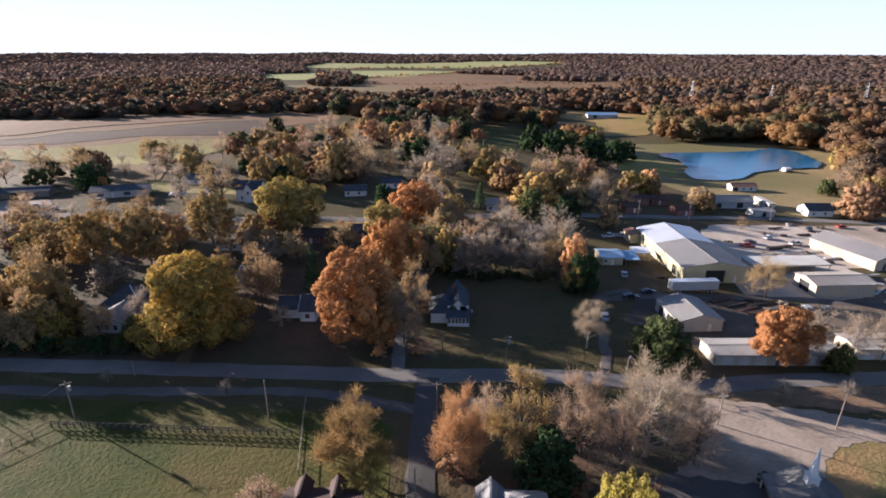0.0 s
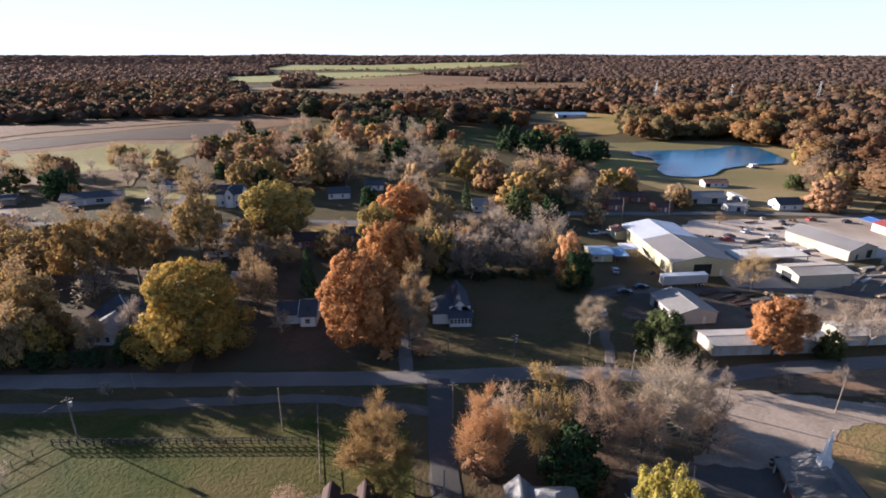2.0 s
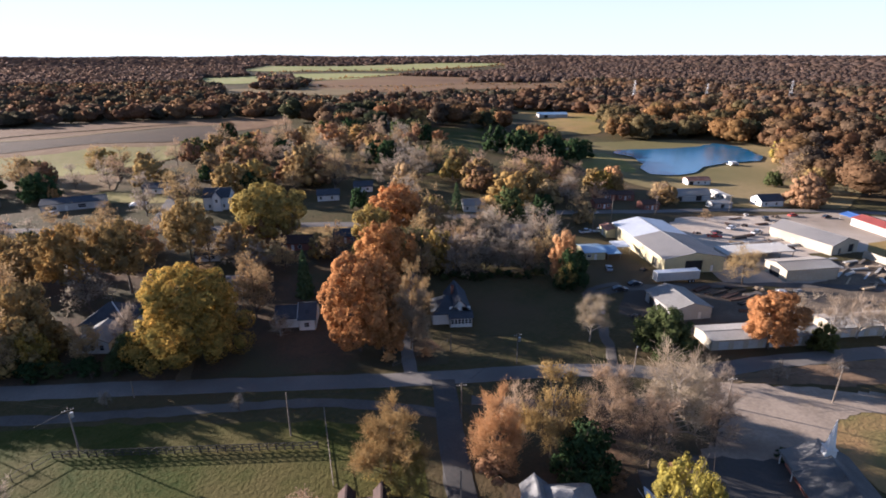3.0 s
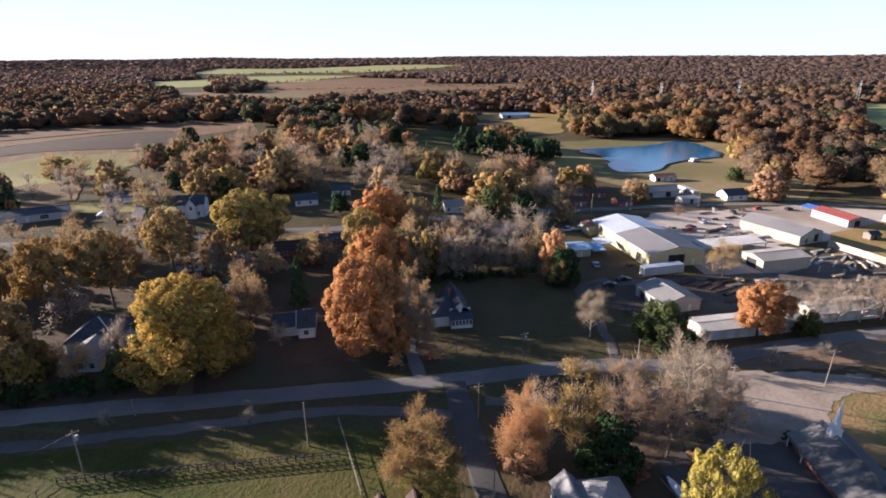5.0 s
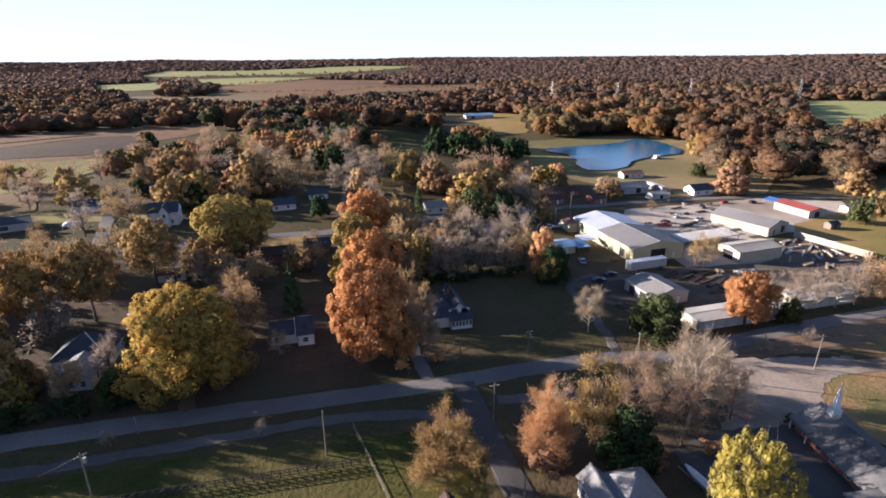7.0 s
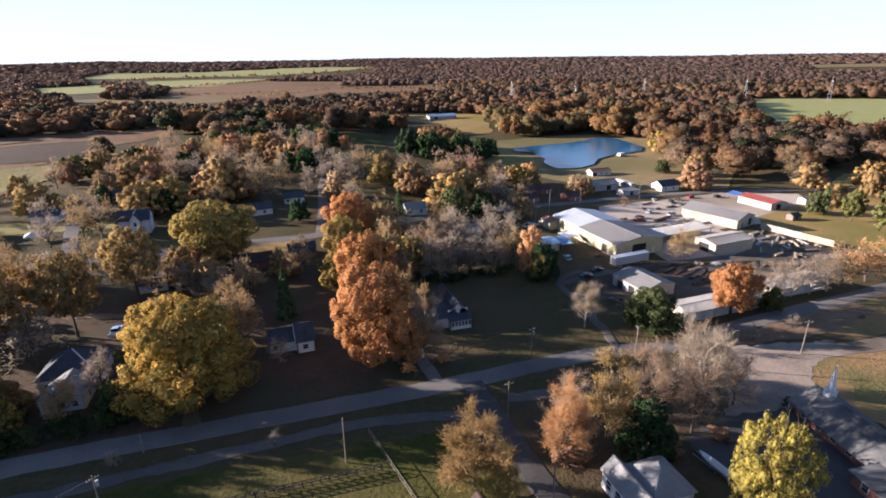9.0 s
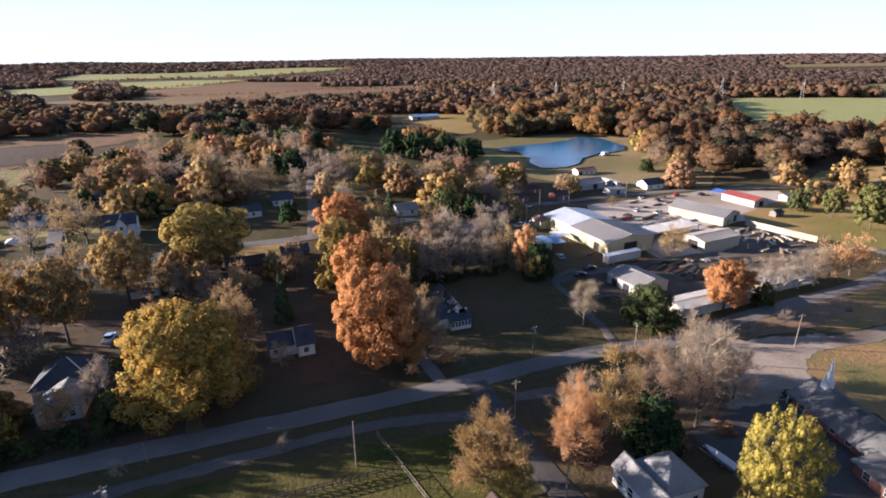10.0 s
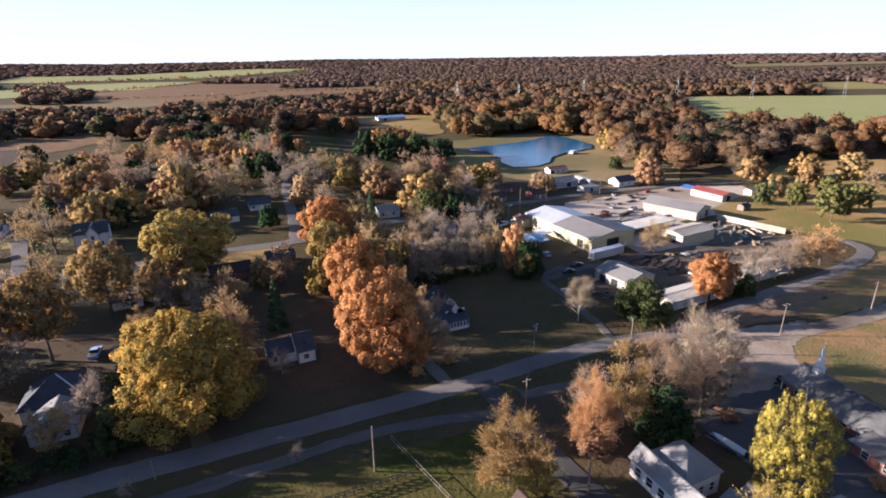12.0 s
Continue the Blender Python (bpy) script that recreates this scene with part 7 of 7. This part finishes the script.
pa = utility_pole(-71.3, 87.5, 9.1, 35, True, True, 0.0)
pb = utility_pole(14.7, 108.3, 8.0, 10, True, True)
pc = utility_pole(-33.6, 87.5, 9.5, 20, False)
pd = utility_pole(76.6, 87.0, 9.2, -15, True, False, 0.25)
pe = utility_pole(0.0, 115.0, 5.0, 0, False, label="short weathered wooden service pole")
pf = utility_pole(40.6, 102.5, 6.2, 60, False, lamp=True, label="pole with a street lamp by the junction")
pg = utility_pole(-4.2, 66.5, 8.0, 0, False)
ph = utility_pole(54.0, 88.0, 7.2, 0, True)
pi = utility_pole(-68.0, 103.0, 4.0, 0, False)
pj = utility_pole(68.5, 203, 9.5, 0, False, lamp=True, label="pole with a lamp beside the yard")
pk = utility_pole(79.0, 210, 14.0, 0, False, label="tall thin pole behind the metal building")
pl = utility_pole(110, 232, 9.0, 0, True)
pm = utility_pole(-1.0, 89.0, 8.5, 0, True)
pn = utility_pole(-110, 100.5, 10.0, 35, True)
po = utility_pole(112, 84, 9.5, -15, True)
pp = utility_pole(149, 236, 9.0, 0, True)
for a, b, sag in ((pa, pc, .8), (pc, pm, .8), (pm, ph, 1.2), (ph, pd, .6), (pd, po, .9), (pn, pa, .8), (pm, pb, .8), (pb, pe, .4), (pl, pp, .8)):
    wire(a, b, sag)
    wire(a + Vector((.6, .5, -.1)), b + Vector((.6, .5, -.1)), sag)
wire(pa, Vector((-84, 94, height(-84, 94))), 0.1)
for mx, my, mh in ((331, 748, 34), (540, 716, 34), (667, 645, 34), (770, 590, 34), (890, 520, 34), (430, 735, 30)):
    p = thing("power_pylon", mx, my, 30, "far lattice power pylon above the woods", "pylon", "power pylons")
    g = Geo()
    for sx in (-1, 1):
        for sy in (-1, 1):
            g.rod((sx * 2.2, sy * 2.2, 0), (sx * .5, sy * .5, mh), .13, .09, 4)
    for n in range(7):
        z, wd = mh * (n + 1) / 8, 2.2 - 1.7 * (n + 1) / 8
        z0, w0 = mh * n / 8, 2.2 - 1.7 * n / 8
        for s in (-1, 1):
            g.rod((-w0, s * w0, z0), (wd, s * wd, z), .05, .05, 3)
            g.rod((s * w0, -w0, z0), (s * wd, wd, z), .05, .05, 3)
    part("mast", g, M["steel"], p)
    for q, z in ((5, mh - 1), (4, mh - 5)):
        part("crossarm", Geo().box(-q, -.12, z, q, .12, z + .22), M["steel"], p)

# ---- fences ----
def rail_fence(x0, y0, x1, y1, tall, gap, mat, label, rails=3, brace=False, post=.09):
    turn = math.degrees(math.atan2(y1 - y0, x1 - x0))
    L = math.hypot(x1 - x0, y1 - y0)
    f = thing("rail_fence", x0, y0, turn, label, "fence")
    n = int(L / gap)
    d = Vector((x1 - x0, y1 - y0)) / L
    base = height(x0, y0)
    lift = lambda s: height(x0 + d.x * s, y0 + d.y * s) - base
    for q in range(n + 1):
        s = q * gap
        part("post", Geo().rod((s, 0, lift(s) - .5), (s, 0, lift(s) + tall), post, post * .9, 6), mat, f)
    for q in range(n):
        a, b = q * gap, (q + 1) * gap
        for k in range(rails):
            z = tall * (0.25 + 0.72 * k / max(1, rails - 1))
            part("rail", Geo().rod((a, -.1, lift(a) + z), (b, -.1, lift(b) + z), post * .62, post * .62, 5), mat, f)
        if brace:
            part("brace", Geo().rod((a, .1, lift(a) + tall * .3), (b, .1, lift(b) + tall * .95), post * .5, post * .5, 5), mat, f)
            part("brace", Geo().rod((a, .12, lift(a) + tall * .95), (b, .12, lift(b) + tall * .3), post * .5, post * .5, 5), mat, f)
    return f


rail_fence(-74.5, 85.5, -27, 83.2, 1.7, 1.5, M["dark_wood"], "black timber paddock fence with crossed braces", 3, True, .11)
rail_fence(-74.5, 85.5, -92, 62, 1.5, 3.2, M["dark_wood"], "black timber fence down the paddock side", 2, False, .08)
rail_fence(-28, 94, -24, 71, 1.2, 2.6, M["wood"], "low weathered wooden rail fence", 2, False, .08)
rail_fence(-14, 109.5, 0, 119.5, 1.0, 2.4, M["wood"], "low weathered rail fence beside a drive", 2, False, .07)
rail_fence(2, 166, 38, 160, 1.5, 2.4, M["wood"], "grey wooden fence behind the lawn", 3, False, .08)

# ---- the yard's stock and scrap ----
def stack(x, y, turn, L, W, rows, mat, label, name="lumber_stack", board=0.28):
    s = thing(name, x, y, turn, label, "stack", "stacks in the yard", 0.1)
    r = random.Random(int(x * 7 + y))
    for k in range(rows):
        n = max(2, int(W / board))
        for q in range(n):
            if rows > 1 and k == rows - 1 and r.random() < 0.35:
                continue
            o = r.uniform(-.25, .25)
            part("board", Geo().box(o, q * board, .05 + k * .22, L + o, q * board + board * .86, .05 + k * .22 + .2), mat, s)
    return s


for sx, sy, tn, L, W, n, mt in ((133, 141, 12, 5, 1.6, 3, "fresh_lumber"), (140, 146, -20, 6, 1.4, 2, "wood"), (148, 150, 30, 5, 1.7, 3, "fresh_lumber"), (144, 158, 5, 7, 1.4, 2, "white_metal"), (152, 160, -12, 5, 1.6, 3, "fresh_lumber"),
                                (138, 153, 24, 6, 1.4, 2, "white_metal"), (150, 142, -8, 5, 1.2, 2, "wood"), (135, 163, -30, 8, 1.2, 3, "white_metal"), (128, 131, 10, 5, 1.4, 2, "wood"), (119, 134, -14, 6, 1.2, 2, "rust"),
                                (86, 136, 14, 7, 1.8, 2, "rust"), (84, 129, -10, 7, 1.6, 2, "rust"), (92, 139, 4, 6, 1.6, 2, "wood"), (99, 132, -25, 6, 1.4, 2, "rust"), (105, 137, 12, 5, 1.5, 2, "wood"),
                                (126, 184, 20, 7, 2, 3, "wood"), (134, 181, -14, 6, 2, 3, "rust"), (140, 184, 8, 7, 1.6, 2, "white_metal"), (119, 189, -30, 5, 1.6, 3, "fresh_lumber"), (148, 213, 10, 6, 2, 2, "rust"), (158, 216, -10, 5, 2, 3, "wood"), (141, 222, 15, 7, 1.6, 2, "rust"), (139, 137, 40, 6, 1.2, 2, "fresh_lumber"), (146, 146, 62, 6, 1.0, 2, "white_metal"), (153, 147, 58, 7, 1.0, 2, "fresh_lumber"), (157, 156, 70, 6, 1.2, 3, "wood"), (148, 165, 10, 6, 1.4, 2, "white_metal"), (141, 168, 5, 7, 1.0, 2, "white_metal"), (131, 158, 75, 6, 1.0, 2, "rust"), (159, 148, 75, 6, 1.0, 2, "white_metal"), (90, 131, 35, 7, 1.2, 2, "rust"), (95, 127, -5, 6, 1.2, 2, "wood"), (81, 141, 10, 6, 1.2, 2, "rust")):
    stack(sx, sy, tn, L, W, n, M[mt], {"fresh_lumber": "stack of pale fresh boards in the yard", "wood": "stack of weathered grey timber in the yard", "white_metal": "stack of white metal sheets in the yard", "rust": "stack of rusty steel beams in the yard"}[mt])


def heap(x, y, size, mat, label, seed, name="scrap_heap"):
    """A heap of odd pieces, thrown together."""
    r = random.Random(seed)
    h = thing(name, x, y, 0, label, "heap", "heaps in the yard", 0.1)
    for n in range(14):
        L, w, t = r.uniform(.5, 1.8), r.uniform(.2, .8), r.uniform(.1, .5)
        d = r.uniform(0, size)
        a = r.uniform(0, 6.28)
        m = Matrix.Translation((math.cos(a) * d, math.sin(a) * d, max(0.05, (size - d) * .35) + t / 2)) @ Euler((r.uniform(-.3, .3), r.uniform(-.3, .3), r.uniform(0, 3.1))).to_matrix().to_4x4()
        g = Geo().box(-L / 2, -w / 2, -t / 2, L / 2, w / 2, t / 2)
        g.v = [tuple(m @ Vector(p)) for p in g.v]
        part("piece", g, r.choice(mat), h)


heap(100, 143.5, 1.8, [M["wood"], M["rust"], M["fresh_lumber"]], "heap of broken timber and rusty scrap", 1)
heap(106, 142, 1.5, [M["white_metal"], M["white_paint"]], "heap of white sacks and sheets", 2)
heap(111, 141, 1.6, [M["white_metal"], M["wood"]], "heap of pale sacks and timber", 3)
heap(96, 137, 1.6, [M["rust"], M["dark"]], "heap of rusty scrap metal", 4)
heap(88, 124, 1.5, [M["rust"], M["dark"], M["wood"]], "heap of dark scrap beside a shed", 5)
heap(143, 139, 1.6, [M["rust"], M["wood"]], "heap of broken timber and rusty scrap", 6)
heap(155, 152, 1.8, [M["wood"], M["fresh_lumber"], M["white_metal"]], "heap of pale offcuts and timber", 7)
heap(112, 200, 2.0, [M["red_paint"], M["rust"], M["dark"]], "red machinery parts piled on gravel", 8)
heap(136, 190, 2.0, [M["wood"], M["rust"], M["dark"]], "heap of broken timber and rusty scrap", 9)
heap(146, 196, 2.0, [M["white_metal"], M["rust"]], "heap of white sheets and scrap", 10)
heap(71, 162, 1.0, [M["dark"], M["rust"]], "dark barrels and scrap on the grass", 11)
heap(67, 204, 1.6, [M["fresh_lumber"], M["white_metal"]], "pale pallets piled beside a pole", 12)
heap(53, 127, 2.8, [M["rust"], M["wood"], M["dark"]], "heap of rusty scrap beside the drive", 13)
heap(54.5, 121.5, 2.8, [M["rust"], M["dark"]], "heap of rusty scrap beside the drive", 14)
heap(166, 226, 2.0, [M["rust"], M["wood"], M["dark"]], "heap of broken timber and rusty scrap", 15)
heap(154, 230, 1.5, [M["white_metal"], M["rust"]], "heap of white sheets and scrap", 16)

# floating raft on the pond
raft = new("raft")
raft.matrix_basis = pose(229, 356.5, -5.05, 0, 0, 12)
tagged(raft, "small white pontoon raft on the pond", "raft")
part("deck", Geo().box(-4, -2, .25, 4, 2, .45), M["white_paint"], raft)
for s in (-1.4, 1.4):
    part("float", Geo().rod((-3.8, s, .1), (3.8, s, .1), .32, .32, 8), M["steel"], raft)
part("cabin", Geo().box(-2.5, -1.5, .45, 2, 1.5, 1.9).box(-2.8, -1.8, 1.9, 2.3, 1.8, 2.0), M["white_paint"], raft)
# racks of dark pipe and angle iron, loose planks across the east end
for sx, sy, tn, L, W, n, mt in ((79, 143, 24, 7, 1.8, 3, "rust"), (82, 140, 22, 7.5, 1.6, 3, "dark_wood"), (85, 137.5, 26, 7, 1.8, 2, "rust"), (88.5, 140.5, 20, 7, 1.6, 3, "dark_wood"), (91.5, 134, 28, 6.5, 1.8, 3, "dark_wood"),
                                (95, 131, 24, 6, 1.6, 2, "rust"), (87, 133, 25, 7, 1.5, 2, "dark_wood"), (93, 138.5, 22, 6, 1.5, 2, "wood"), (138, 142, 40, 7, .9, 1, "fresh_lumber"), (142, 150, 38, 8, .8, 1, "white_metal"),
                                (147, 146, 44, 8, .9, 1, "fresh_lumber"), (151, 155, 36, 8, .9, 2, "white_metal"), (146, 162, 40, 7, 1.0, 1, "fresh_lumber"), (157, 149, 42, 7, .8, 1, "white_metal"), (139, 156, 35, 7, 1.0, 2, "wood"),
                                (134, 152, 38, 6, .9, 1, "white_metal"), (153, 164, 34, 6, 1.0, 2, "wood"), (132, 146, 41, 7, .8, 1, "fresh_lumber")):
    stack(sx, sy, tn, L, W, n, M[mt], {"fresh_lumber": "loose pale boards laid across the yard", "wood": "weathered grey timbers laid across the yard", "white_metal": "white metal sheets laid across the yard",
                                       "rust": "rack of rusty pipe and angle iron", "dark_wood": "low rack of dark creosoted timber"}[mt])
heap(90, 145, 1.3, [M["dark"], M["rust"]], "heap of dark scrap beside the racks", 21)
heap(76, 138, 1.3, [M["dark"], M["wood"]], "heap of dark scrap beside the racks", 22)
heap(161, 146, 1.4, [M["fresh_lumber"], M["wood"]], "heap of pale offcuts by the fence", 23)
# stock along the gravel between the canopy and the warehouse
for sx, sy, tn, L, W, n, mt in ((117, 186, 12, 9, .9, 2, "white_metal"), (127, 188.5, 12, 9, .8, 2, "white_metal"), (137, 191, 14, 8, .9, 1, "white_metal"), (124, 193, 10, 6, 1.8, 4, "dark_wood"), (131, 196, 16, 5, 1.6, 3, "rust"),
                                (143, 194, 14, 7, 1.0, 2, "fresh_lumber"), (150, 198, 16, 6, 1.2, 2, "wood")):
    stack(sx, sy, tn, L, W, n, M[mt], {"fresh_lumber": "pale beams stacked beside the warehouse", "wood": "weathered beams stacked beside the warehouse", "white_metal": "long white beams laid beside the canopy",
                                       "rust": "stack of rusty beams beside the canopy", "dark_wood": "dark timber stack beside the canopy"}[mt])
heap(134, 214, 2.0, [M["rust"], M["wood"], M["dark"]], "heap of rusty scrap on the gravel", 31)
heap(141, 212, 1.4, [M["rust"], M["dark"]], "heap of rusty scrap on the gravel", 32)
heap(151, 203, 1.3, [M["red_paint"], M["rust"], M["dark"]], "red machinery parts beside the warehouse", 33)
car(139, 201, 20, M["silver_paint"], "silver pickup truck parked on gravel", True, "pickup_truck")
car(158, 222, 70, M["black_paint"], "dark pickup truck on the pale gravel lot", True, "pickup_truck")
